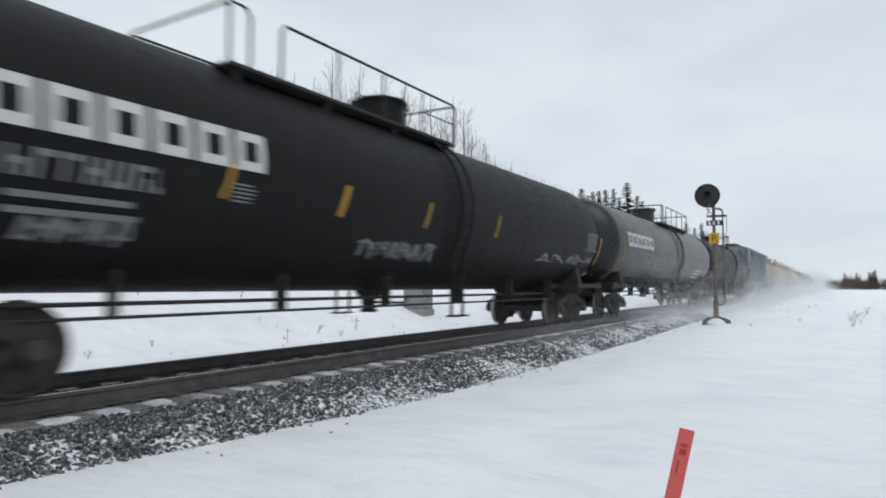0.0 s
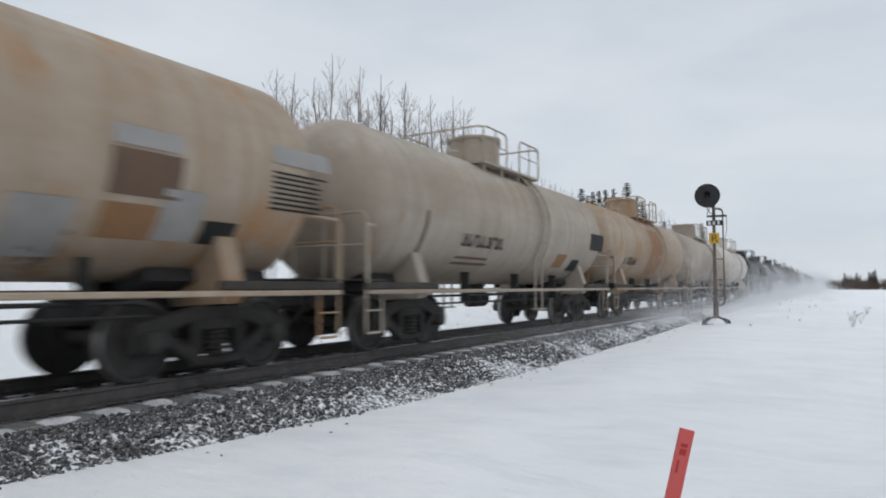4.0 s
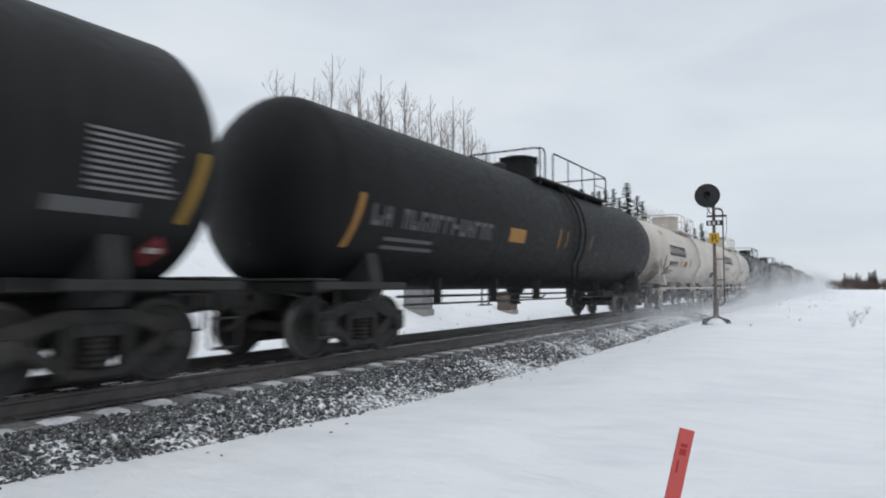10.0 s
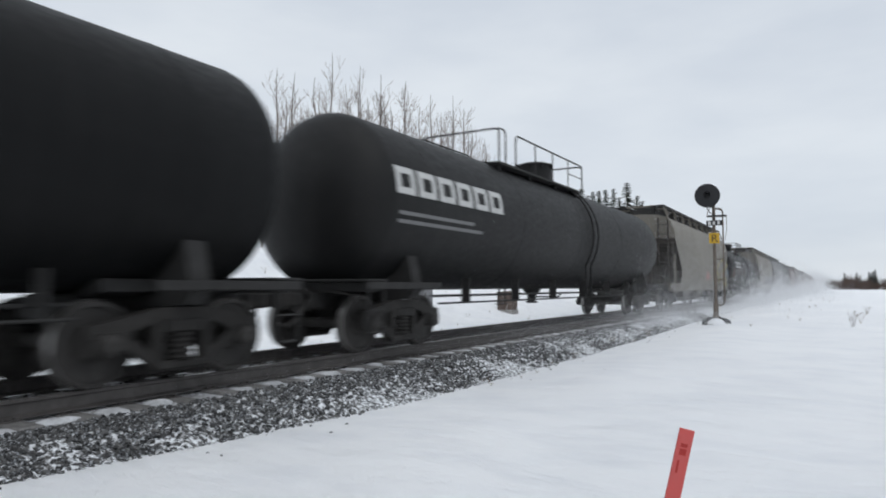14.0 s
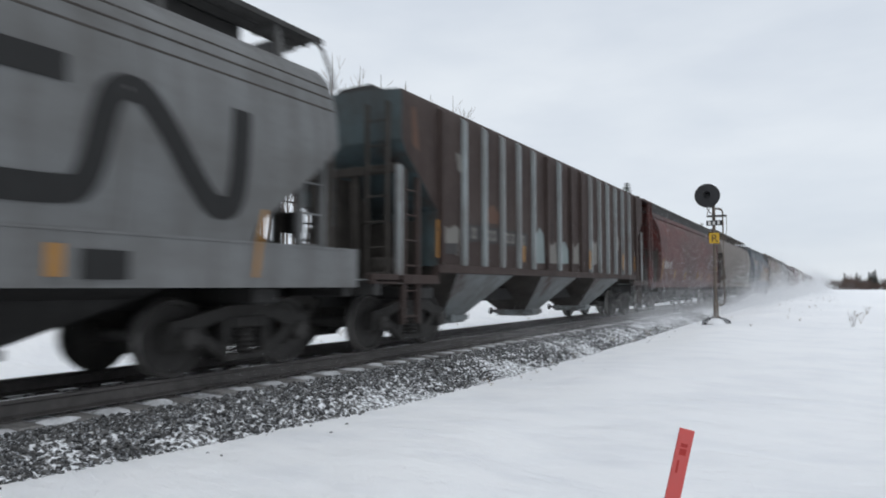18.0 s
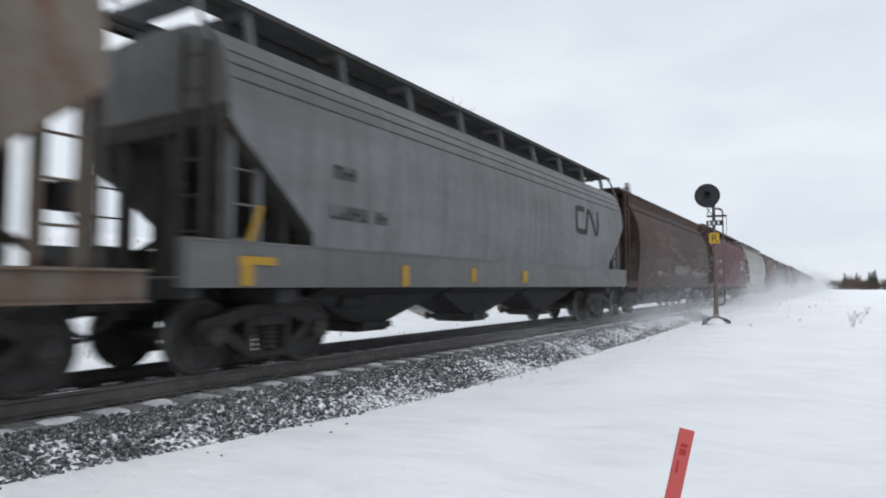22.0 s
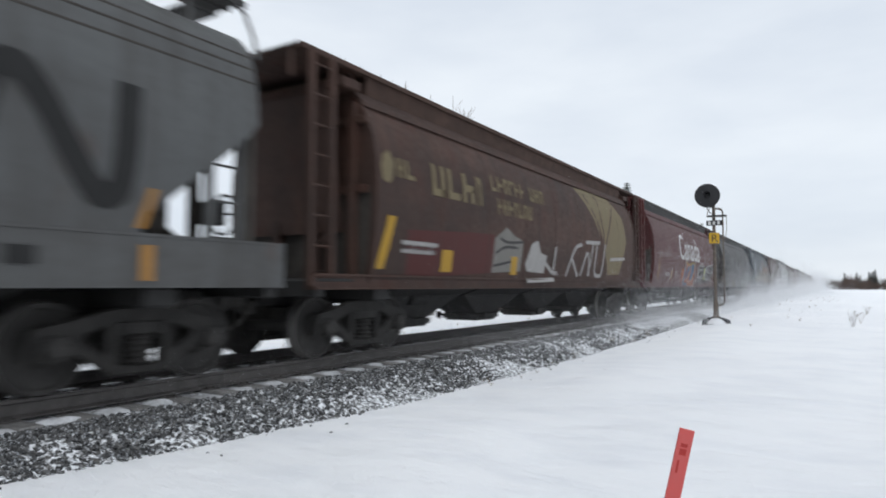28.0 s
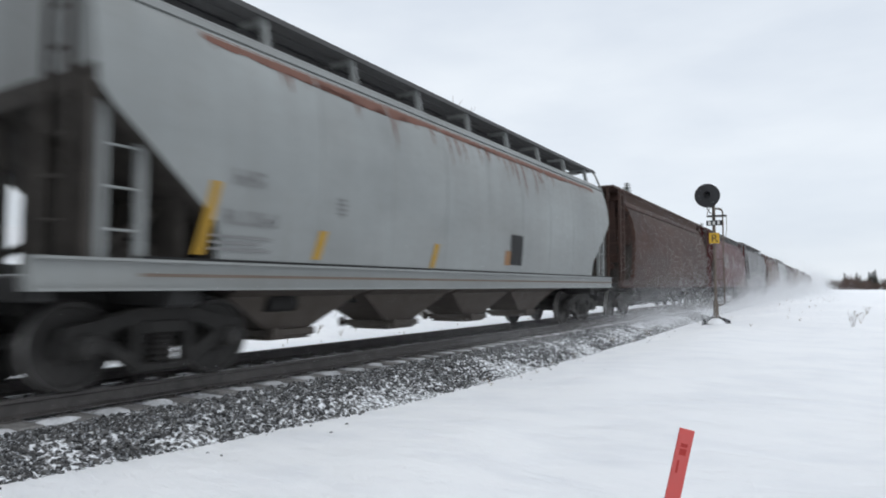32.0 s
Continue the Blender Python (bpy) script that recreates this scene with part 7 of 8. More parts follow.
        k.strokes([[(6.20, 1.92), (6.45, 2.00), (6.72, 1.92)], [(6.34, 1.98), (6.40, 1.70), (6.66, 1.64)], [(6.72, 2.02), (6.64, 1.84), (6.86, 1.74), (7.00, 1.90), (6.80, 1.96)], [(6.92, 1.97), (7.20, 2.06), (7.36, 1.98), (7.24, 1.84), (7.00, 1.82)],
                   [(6.30, 1.76), (6.70, 1.84), (7.20, 1.90)], [(7.20, 1.84), (7.22, 1.66), (7.30, 1.53)]], 0.045, "pink")
        k.bar(7.53, 1.96, 0.17, 0.43, "tan")
        k.bar(10.35, 1.97, 0.13, 0.42, "tan")
        k.bar(12.39, 1.98, 0.16, 0.43, "tan")
        k.bar(10.88, 1.95, 0.78, 0.30, "amber")
        k.bar(13.76, 1.72, 0.39, 0.20, "grey")
        k.lines(14.48, 1.78, 1.19, 0.97, 9, "tan")
        k.lines(8.03, 1.37, 0.58, 0.14, 3, "grey")
        k.lines(9.37, 1.35, 1.03, 0.13, 2, "grey")
        k.lines(7.00, 2.94, 0.45, 0.33, 5, "grey")
        k.blocks(2.08, 2.53, 3.57, 0.47, 6, "dark")
        k.lines(2.22, 2.11, 1.81, 0.21, 1, "dark", gaps=1)
    elif i == 18:
        k.blocks(2.50, 2.41, 3.47, 0.40, 6, "white")
        k.lines(2.46, 1.99, 1.54, 0.27, 1, "grey", gaps=1)
        k.lines(2.52, 1.67, 1.52, 0.22, 2, "grey")
        k.bar(3.21, 1.52, 1.43, 0.08, "grey")
        k.bar(1.46, 1.84, 0.09, 0.56, "amber", 0.13)
        k.bar(4.24, 2.00, 0.05, 0.38, "amber", 0.07)
        k.scrawl(15.07, 1.94, 3.13, 0.50, "grey", 4, 4)
        k.lines(12.44, 1.77, 0.67, 0.28, 7, "cream")
        k.bar(12.52, 1.59, 0.96, 0.15, "dim")
        k.bar(13.11, 1.99, 0.06, 0.41, "amber", 0.09)
        k.bar(15.39, 2.02, 0.08, 0.41, "amber", 0.12)
        k.bar(15.63, 1.98, 0.80, 0.11, "pale")
        k.bar(16.60, 2.04, 0.46, 0.11, "pale")
        k.scrawl(16.17, 1.68, 1.49, 0.32, "grey", 53, 5)
        k.lines(17.39, 2.02, 1.03, 0.52, 9, "grey")
        k.diamond(18.80, 1.36, 0.24, "red")
    elif i == 19:
        k.blocks(2.05, 2.43, 3.65, 0.38, 6, "white")
        k.lines(2.52, 2.01, 1.61, 0.22, 1, "grey", gaps=1)
        k.lines(2.61, 1.74, 1.66, 0.18, 2, "grey")
        k.scrawl(7.89, 1.66, 3.20, 0.74, "ochre", 95, 8)
        k.bar(1.78, 2.10, 0.07, 0.84, "gold", 0.11)
    elif i == 20:
        k.blocks(1.11, 2.56, 3.94, 0.45, 6, "white")
        k.lines(1.21, 2.09, 3.30, 0.27, 2, "grey")
    elif i == 21:
        k.scrawl(9.15, 1.35, 0.97, 0.60, "pink", 144, 3)
        k.lines(15.42, 2.82, 1.36, 0.46, 3, "dark")
        k.fill([(11.78, 1.59), (11.93, 1.80), (12.35, 1.90), (12.51, 1.98), (12.48, 1.32), (11.81, 1.30)], "sea", lift=0.006)
        k.fill([(11.46, 1.24), (12.42, 1.29), (12.43, 1.11), (11.46, 1.11)], "sea", lift=0.006)
        k.fill([(16.16, 2.27), (17.32, 2.04), (17.24, 1.58), (17.01, 1.43), (16.17, 1.94)], "sea", lift=0.006)
        k.fill([(14.44, 2.74), (14.78, 2.55), (14.59, 2.37)], "sea", lift=0.006)
        k.fill([(12.49, 1.86), (13.20, 2.30), (13.41, 2.52), (14.13, 2.71), (14.78, 2.70), (15.31, 2.64), (16.16, 2.52), (16.71, 2.25), (17.01, 1.43), (16.44, 1.14), (12.60, 1.11), (12.50, 1.65)], "haze", lift=0.009)
        k.strokes([[(12.49, 1.84), (13.08, 1.90), (12.59, 1.27)], [(12.69, 2.05), (13.34, 2.48), (13.79, 2.56)], [(13.21, 1.82), (13.51, 1.42), (13.82, 1.49), (13.59, 1.17)], [(14.04, 2.50), (14.39, 2.76), (14.83, 2.67)], [(13.89, 1.89), (14.33, 1.66), (13.99, 1.37)], [(15.09, 2.53), (15.54, 2.67), (16.16, 2.69)], [(14.69, 2.18), (15.21, 1.71), (14.90, 1.40)], [(15.66, 2.06), (16.29, 2.45), (16.86, 2.44)], [(15.79, 1.59), (16.72, 1.47), (16.17, 1.14)], [(12.31, 1.26), (12.65, 1.21), (13.23, 1.17)], [(15.22, 1.27), (17.02, 1.21)]], 0.13, "mustard", lift=0.013)
        k.strokes([[(12.76, 1.67), (13.02, 1.45), (13.33, 1.44)], [(13.89, 1.76), (14.42, 1.52), (14.16, 1.31)], [(15.00, 1.63), (15.67, 1.51)], [(13.41, 2.56), (13.88, 2.54)], [(15.31, 2.64), (16.16, 2.70)], [(16.17, 1.70), (17.01, 1.39)], [(12.71, 1.22), (13.75, 1.14)], [(11.84, 1.77), (12.14, 1.76), (12.41, 1.75)]], 0.10, "soot", lift=0.016)
        k.strokes([[(12.55, 1.65), (12.71, 1.38)], [(15.21, 2.02), (14.90, 1.62)], [(17.01, 1.83), (17.09, 1.44)]], 0.10, "coral", lift=0.016)
    elif i == 22:
        k.blocks(3.26, 2.44, 2.90, 0.41, 6, "white")
        k.lines(3.24, 1.95, 1.43, 0.31, 1, "grey", gaps=1)
        k.lines(3.26, 1.42, 1.22, 0.37, 3, "grey")
        k.bar(4.76, 1.99, 0.18, 0.45, "coral")
        k.bar(7.57, 2.00, 0.07, 0.42, "amber", 0.10)
        k.bar(2.11, 1.64, 0.23, 0.76, "coral")
        k.scrawl(5.57, 1.33, 1.55, 0.37, "dim", 200, 6)
        k.lines(7.91, 1.26, 0.74, 0.22, 3, "grey")
        k.bar(10.64, 2.00, 0.11, 0.43, "amber", 0.13)
        k.bar(12.85, 1.47, 2.33, 0.28, "dim")
        k.diamond(16.16, 1.34, 0.26, "pale")
    elif i == 23:
        k.bar(7.36, 1.28, 2.49, 0.99, "slate", lift=0.006)
        k.bar(9.89, 1.31, 6.64, 0.73, "slate", lift=0.006)
        k.bar(9.17, 1.39, 0.29, 0.18, "red")
        k.bar(9.23, 1.57, 0.13, 0.10, "red")
        k.bar(8.24, 1.35, 0.03, 0.42, "apricot", 0.05)
        k.bar(10.63, 1.37, 0.04, 0.32, "apricot", 0.05)
        k.bar(15.00, 1.44, 0.39, 0.31, "dark")
        k.lines(1.96, 2.11, 1.32, 0.70, 3, "dark")
    elif i == 24:
        k.lines(3.40, 3.12, 1.90, 0.34, 1, "dark", gaps=1)
        k.lines(3.48, 2.70, 1.75, 0.29, 1, "dark", gaps=1)
        k.bar(3.41, 2.52, 1.84, 0.07, "dark")
        k.lines(3.50, 2.21, 1.73, 0.25, 1, "dark", gaps=1)
        k.emblem(11.76, 1.78, 3.77, 1.39, "dark")
        k.scrawl(5.17, 1.48, 3.72, 0.88, "dim", 326, 7)
        k.bar(13.16, 1.15, 0.14, 0.30, "amber")
        k.bar(15.51, 1.17, 0.07, 0.82, "amber", 0.11)
        k.bar(13.46, 1.13, 0.48, 0.28, "dark")
    elif i == 25:
        k.bar(2.19, 1.57, 0.14, 0.67, "amber", 0.02)
        k.fill([(2.38, 2.22), (2.62, 2.10), (2.86, 2.20), (3.02, 2.12), (2.97, 1.62), (2.72, 1.70), (2.40, 1.60)], "haze", "worn_paint")
        k.fill([(2.50, 1.84), (2.95, 1.86), (2.95, 1.66), (2.50, 1.64)], "soot", "worn_paint", 0.010)
        for a, b in ((3.32, 3.94), (4.02, 4.72), (4.86, 5.56), (5.68, 6.16)):
            k.fill([(a, 2.25), (b, 2.27), (b, 1.96), (a, 1.90)], "soot", "number_board")
        for a in (3.50, 4.12, 4.36, 5.00, 5.26, 5.80):
            k.outline(a, 1.99, 0.17, 0.21, 0.045, "haze", "number_shape", 0.05)
        k.bar(5.66, 1.60, 0.10, 0.36, "amber", lift=0.115)
        k.fill([(6.52, 2.66), (6.66, 2.30), (6.86, 2.46), (7.10, 2.32), (7.16, 1.62), (6.52, 1.60)], "duckegg", "worn_paint")
        k.fill([(7.36, 2.30), (7.60, 2.06), (7.90, 2.20), (7.98, 1.64), (7.34, 1.62)], "haze", "worn_paint")
        k.fill([(8.18, 2.10), (8.52, 2.24), (8.78, 2.02), (8.80, 1.66), (8.18, 1.64)], "duckegg", "worn_paint")
        k.fill([(9.02, 2.34), (9.30, 2.10), (9.62, 2.28), (9.62, 1.68), (9.00, 1.66)], "haze", "worn_paint")
        k.fill([(10.72, 2.5), (11.0, 2.3), (11.2, 2.4), (11.2, 1.72), (10.72, 1.68)], "haze", "worn_paint")
        k.fill([(13.1, 2.55), (13.3, 2.75), (13.5, 2.5), (13.4, 2.2), (13.15, 2.25)], "haze", "worn_paint")
        k.fill([(1.42, 4.06), (1.54, 4.08), (1.66, 3.34), (1.46, 3.44)], "brick", "worn_paint")
        k.fill([(4.05, 2.56), (4.40, 2.74), (4.70, 2.58), (4.66, 2.36), (4.10, 2.34)], "brick", "worn_paint")
        k.fill([(2.9, 3.56), (3.25, 3.50), (3.22, 3.16), (2.97, 3.22)], "haze", "worn_paint")
        k.bar(10.17, 1.56, 0.11, 0.50, "amber", 0.02, lift=0.115)
        k.bar(13.50, 1.60, 0.12, 0.50, "amber", 0.02, lift=0.115)
        k.bar(15.30, 1.60, 0.10, 0.50, "amber", 0.02)
    elif i == 26:
        k.scrawl(2.22, 1.74, 1.50, 0.46, "pale", 361, 7)
        k.lines(2.30, 1.58, 1.00, 0.10, 2, "tan")
        k.bar(1.77, 1.32, 0.09, 0.86, "yellow", 0.27)
        for y in (4.16, 6.47, 9.70, 10.76, 13.19):
            k.bar(y, 1.37, 0.14, 0.40, "yellow", 0.22)
        k.bar(15.69, 1.34, 0.09, 0.84, "yellow", 0.42)
        k.ring(6.83, 3.03, 0.40, 0.43, "tan")
        k.bar(10.76, 2.40, 0.16, 1.05, "brown", 0.04, "stain")
        k.bar(11.16, 2.52, 0.14, 0.92, "brown", 0.02, "stain")
        k.bar(11.66, 2.60, 0.10, 0.62, "brown", 0.02, "stain")
    elif i == 27:
        k.ring(12.39, 3.20, 0.17, 0.27, "pale")
        k.lines(12.02, 2.48, 0.62, 0.32, 1, "pale", gaps=1)
        k.outline(8.79, 1.43, 0.99, 0.39, 0.03, "pale")
        k.lines(8.87, 1.51, 0.75, 0.23, 3, "pale")
        k.scrawl(10.60, 1.60, 3.04, 0.64, "soot", 452, 5, 0.04)
        k.lines(10.70, 1.45, 1.42, 0.12, 2, "pale")
        k.bar(8.71, 1.12, 0.42, 0.07, "yellow")
        k.bar(10.88, 1.12, 0.36, 0.08, "yellow")
        k.bar(13.87, 1.12, 0.34, 0.09, "yellow")
        k.scrawl(6.71, 1.40, 0.91, 0.50, "green", 487, 3)
    elif i == 28:
        k.strokes([[(2.55, 3.50), (2.80, 3.60), (3.12, 3.60)], [(2.95, 3.36), (3.10, 3.10), (3.05, 2.84)], [(2.70, 3.34), (3.00, 3.42), (3.34, 3.40)], [(3.22, 3.40), (3.24, 3.05), (3.12, 2.84), (2.86, 2.80)],
                   [(2.84, 3.06), (3.30, 3.10)], [(3.46, 3.44), (3.50, 3.00), (3.66, 2.96), (3.88, 3.14)], [(3.42, 3.26), (3.70, 3.30), (4.00, 3.34)], [(3.84, 3.46), (3.84, 3.06), (4.02, 2.96)],
                   [(4.02, 3.16), (4.10, 3.40), (4.30, 3.42), (4.28, 3.10)], [(4.36, 3.30), (4.50, 3.06), (4.66, 3.28), (4.92, 3.26)]], 0.085, "amber")
        k.band([(3.50, 2.69), (3.87, 2.88), (4.41, 3.06), (4.86, 3.13), (5.28, 3.15)], 0.05, "amber", "spray_paint")
        k.lines(2.57, 2.32, 0.82, 0.22, 1, "apricot", gaps=1)
        k.lines(3.55, 2.29, 1.20, 0.25, 3, "apricot")
        k.lines(2.88, 1.90, 1.75, 0.26, 2, "dim")
        k.scrawl(3.35, 1.70, 1.44, 0.30, "dim", 407, 4)
        k.bar(4.74, 1.50, 0.12, 0.33, "wine", 0.10)
        k.lines(5.17, 1.66, 2.20, 0.18, 1, "tan", gaps=1)
        k.lines(5.21, 3.24, 0.48, 0.14, 1, "gold", gaps=1)
        k.lines(6.08, 3.23, 1.89, 0.17, 1, "gold", gaps=1)
        k.fill([(7.62, 1.66), (7.72, 1.57), (8.20, 1.58), (8.29, 1.68), (8.38, 2.42), (8.30, 2.54), (8.02, 2.42), (7.76, 2.50)], "amber", "spray_paint")
        k.strokes([[(7.84, 2.74), (8.00, 2.58), (8.06, 2.40)], [(8.04, 2.60), (8.26, 2.82)], [(7.94, 2.52), (8.30, 2.66)]], 0.06, "soot")
        k.bar(8.40, 1.55, 0.10, 0.28, "amber", 0.08)
        k.bar(2.09, 1.42, 0.13, 0.44, "amber", 0.16)
        k.bar(1.12, 1.13, 0.44, 0.09, "amber")
        k.bar(15.08, 1.47, 0.27, 0.17, "grey")
        k.bar(12.26, 1.12, 0.18, 0.07, "dim")
        k.strokes([[(9.51, 1.68), (10.01, 2.24), (10.79, 3.26)], [(10.84, 3.31), (10.91, 2.58), (10.86, 1.8)], [(10.94, 3.56), (11.18, 3.0), (11.2, 1.87)], [(11.35, 3.44), (11.52, 2.99), (11.47, 1.89)], [(10.33, 2.14), (10.47, 1.88), (10.97, 1.76), (11.88, 1.78)],
                   [(11.62, 2.3), (11.95, 2.55), (12.28, 2.74), (12.47, 2.82), (12.72, 2.74), (12.88, 2.43), (12.83, 2.02), (12.65, 1.81), (12.48, 1.74), (12.25, 1.79), (11.9, 1.9), (11.6, 2.05)],
                   [(13.45, 2.39), (13.85, 2.68), (13.67, 2.88), (13.41, 2.89), (13.17, 2.73), (13.03, 2.4), (13.04, 2.07), (13.2, 1.79), (13.44, 1.74), (13.69, 1.93), (13.82, 2.22)],
                   [(14.11, 2.95), (13.94, 1.68)], [(14.58, 3.09), (14.5, 2.48), (14.38, 1.65)], [(14.04, 2.87), (14.41, 2.93), (14.85, 2.89)], [(15.77, 2.69), (15.5, 2.88), (15.2, 2.79), (14.93, 2.48), (14.85, 2.13), (14.99, 1.83), (15.27, 1.76), (15.62, 2.0)], [(15.91, 2.93), (15.85, 2.4), (15.68, 1.67)]], 0.22, "apricot", "lettering")
        k.bar(15.97, 1.46, 0.12, 0.35, "amber", 0.12)
        k.bar(13.98, 1.46, 0.11, 0.34, "amber", 0.04)
        k.bar(11.0, 1.44, 0.16, 0.22, "amber", 0.06)
    elif i == 29:
        k.bar(2.64, 1.84, 0.98, 0.29, "cream")
        k.lines(2.14, 1.48, 1.54, 0.33, 3, "cream")
        k.lines(15.49, 1.73, 1.16, 0.26, 2, "cream")
        k.bar(16.93, 1.35, 0.07, 0.80, "amber", 0.10)
        k.fill([(4.76, 3.38), (5.27, 3.52), (5.86, 3.60), (5.91, 3.14), (5.36, 3.04), (4.77, 3.05)], "brick", "rust_patch", 0.005)
        k.fill([(6.41, 3.64), (7.04, 3.67), (7.58, 3.70), (7.53, 3.07), (6.66, 3.01)], "brick", "rust_patch", 0.005)
        k.fill([(8.06, 3.71), (9.17, 3.78), (9.10, 3.16), (8.13, 3.20)], "brick", "rust_patch", 0.005)
        k.fill([(9.73, 3.74), (10.93, 3.88), (10.85, 3.25), (9.79, 3.19)], "brick", "rust_patch", 0.005)
        k.fill([(3.59, 2.53), (3.89, 2.62), (4.23, 2.63), (4.23, 2.17), (3.60, 2.13)], "brick", "rust_patch", 0.005)
        k.fill([(12.26, 3.96), (12.90, 3.98), (12.87, 3.48), (12.26, 3.48)], "brick", "rust_patch", 0.005)
        k.fill([(13.45, 3.94), (14.35, 3.97), (14.33, 3.33), (13.44, 3.30)], "brick", "rust_patch", 0.005)
        k.fill([(4.30, 1.98), (4.57, 2.15), (4.91, 2.43), (5.37, 2.44), (6.05, 2.44), (7.38, 2.53), (8.33, 2.50), (9.66, 2.49), (9.74, 1.64), (6.59, 1.52), (4.76, 1.50), (4.31, 1.66)], "haze", lift=0.006)
        k.strokes([[(4.31, 1.72), (4.35, 2.04), (4.57, 2.12), (4.66, 2.03)], [(4.70, 1.54), (4.71, 2.20), (4.97, 2.47), (5.30, 2.44), (5.38, 2.12), (5.06, 1.85), (5.40, 1.52)], [(5.52, 2.26), (6.05, 2.41), (5.90, 2.00), (6.16, 1.57)], [(6.48, 2.41), (6.96, 2.52), (6.58, 2.08), (7.07, 1.62)], [(7.38, 2.32), (7.83, 2.45), (7.56, 1.65)], [(7.83, 2.53), (8.33, 2.44), (8.09, 1.68)], [(9.04, 1.82), (9.18, 2.45), (9.66, 2.05)], [(9.82, 2.25), (10.73, 1.83)], [(10.93, 2.77), (11.13, 1.86)], [(4.70, 1.51), (6.59, 1.52), (9.19, 1.61)], [(11.78, 2.55), (12.49, 2.05)]], 0.075, "soot", lift=0.010)
    elif i == 30:
        k.lines(2.70, 2.55, 0.49, 0.24, 1, "dark", gaps=1)
        k.lines(2.65, 1.99, 1.28, 0.25, 1, "dark", gaps=1)
        k.emblem(12.33, 2.48, 2.14, 0.79, "dark")
        k.bar(1.24, 1.60, 0.08, 0.43, "yellow", 0.12)
        k.bar(1.12, 1.32, 0.57, 0.10, "yellow")
        k.bar(1.15, 1.07, 0.18, 0.25, "yellow")
        k.bar(4.42, 1.06, 0.17, 0.34, "yellow")
        k.bar(6.71, 1.05, 0.19, 0.36, "yellow")
        k.bar(9.06, 1.05, 0.25, 0.36, "yellow")
    elif i == 31:
        k.lines(4.53, 2.93, 1.68, 0.42, 1, "tan", gaps=1)
        k.lines(4.75, 2.64, 1.17, 0.35, 1, "tan", gaps=1)
        k.lines(4.54, 2.30, 0.45, 0.22, 1, "tan", gaps=1)
        k.lines(6.68, 2.97, 2.22, 0.34, 1, "tan", gaps=1)
        k.lines(6.64, 2.57, 1.59, 0.42, 1, "tan", gaps=1)
        k.ring(6.48, 1.38, 0.37, 0.30, "tan")
        k.scrawl(7.67, 1.46, 3.48, 0.67, "pale", 648, 10)
        k.sheaf(11.9, 1.48, 4.10, 2.55, "olive")
        k.scrawl(11.57, 1.42, 3.60, 0.47, "pale", 662, 6)
        k.scrawl(4.59, 1.49, 0.60, 0.23, "pale", 669, 4)
        k.lines(4.65, 1.89, 1.61, 0.31, 3, "tan")
    elif i == 32:
        k.lines(3.26, 2.47, 1.08, 0.35, 1, "white", gaps=1)
        k.lines(3.25, 1.87, 1.49, 0.29, 1, "white", gaps=1)
        k.emblem(13.53, 2.28, 1.67, 0.66, "white")
        k.outline(12.91, 1.49, 0.44, 0.28, 0.03, "pale")
        k.lines(13.49, 1.50, 0.58, 0.21, 2, "pale")
        k.bar(12.35, 1.50, 0.40, 0.04, "pale")
        k.bar(10.62, 1.11, 0.46, 0.09, "amber")
        k.bar(13.13, 1.10, 0.42, 0.09, "amber")
        k.bar(15.38, 1.08, 0.77, 0.09, "amber")
    elif i == 33:
        k.lines(1.59, 2.48, 0.89, 0.27, 1, "dark", gaps=1)
        k.lines(1.47, 2.04, 0.89, 0.20, 1, "tan", gaps=1)
        k.lines(1.56, 1.40, 0.63, 0.25, 2, "tan")
        k.fill([(3.00, 2.10), (4.98, 2.17), (5.00, 1.32), (3.03, 1.26)], "chalk", "worn_paint", 0.005)
        k.fill([(5.21, 2.11), (7.38, 2.20), (7.53, 1.39), (5.18, 1.32)], "chalk", "worn_paint", 0.005)
        k.fill([(6.71, 1.30), (6.96, 1.79), (7.75, 2.11), (8.66, 2.09), (9.83, 2.08), (10.74, 1.92), (11.49, 1.67), (11.23, 1.37)], "chalk", lift=0.007)
        k.strokes([[(6.71, 1.28), (6.96, 1.79), (7.67, 2.12), (8.15, 2.05), (7.83, 1.39)], [(7.03, 1.54), (7.52, 1.91)], [(8.32, 1.41), (8.23, 1.87), (8.66, 2.09), (9.22, 1.93), (8.66, 1.37)], [(9.22, 1.33), (9.32, 1.84), (9.83, 2.08), (10.16, 1.89), (9.83, 1.35)], [(10.38, 1.36), (10.62, 1.91), (11.36, 1.73), (10.98, 1.37)], [(6.84, 1.00), (7.68, 1.13), (9.03, 0.99), (10.73, 1.11)], [(7.39, 1.12), (7.53, 1.39)]], 0.07, "soot")
        k.bar(4.86, 1.34, 0.06, 0.34, "amber", 0.05)
    elif i == 34:
        k.lines(2.04, 2.34, 0.24, 0.17, 1, "pale", gaps=1)
        k.lines(3.17, 2.30, 0.99, 0.22, 1, "pale", gaps=1)
        k.bar(1.86, 1.38, 0.92, 0.84, "maroon", lift=0.006)
        k.lines(1.85, 1.75, 0.86, 0.22, 2, "pale")
        k.bar(4.45, 1.43, 0.85, 0.73, "maroon", lift=0.006)
        k.scrawl(6.11, 1.37, 2.56, 0.70, "pale", 816, 6)
        k.bar(1.69, 1.43, 0.13, 0.83, "yellow", 0.19)
        k.bar(3.99, 1.09, 0.46, 0.11, "yellow")
        k.bar(6.38, 1.09, 0.51, 0.12, "yellow")
        k.bar(9.42, 1.08, 0.42, 0.12, "yellow")
    elif i == 37:
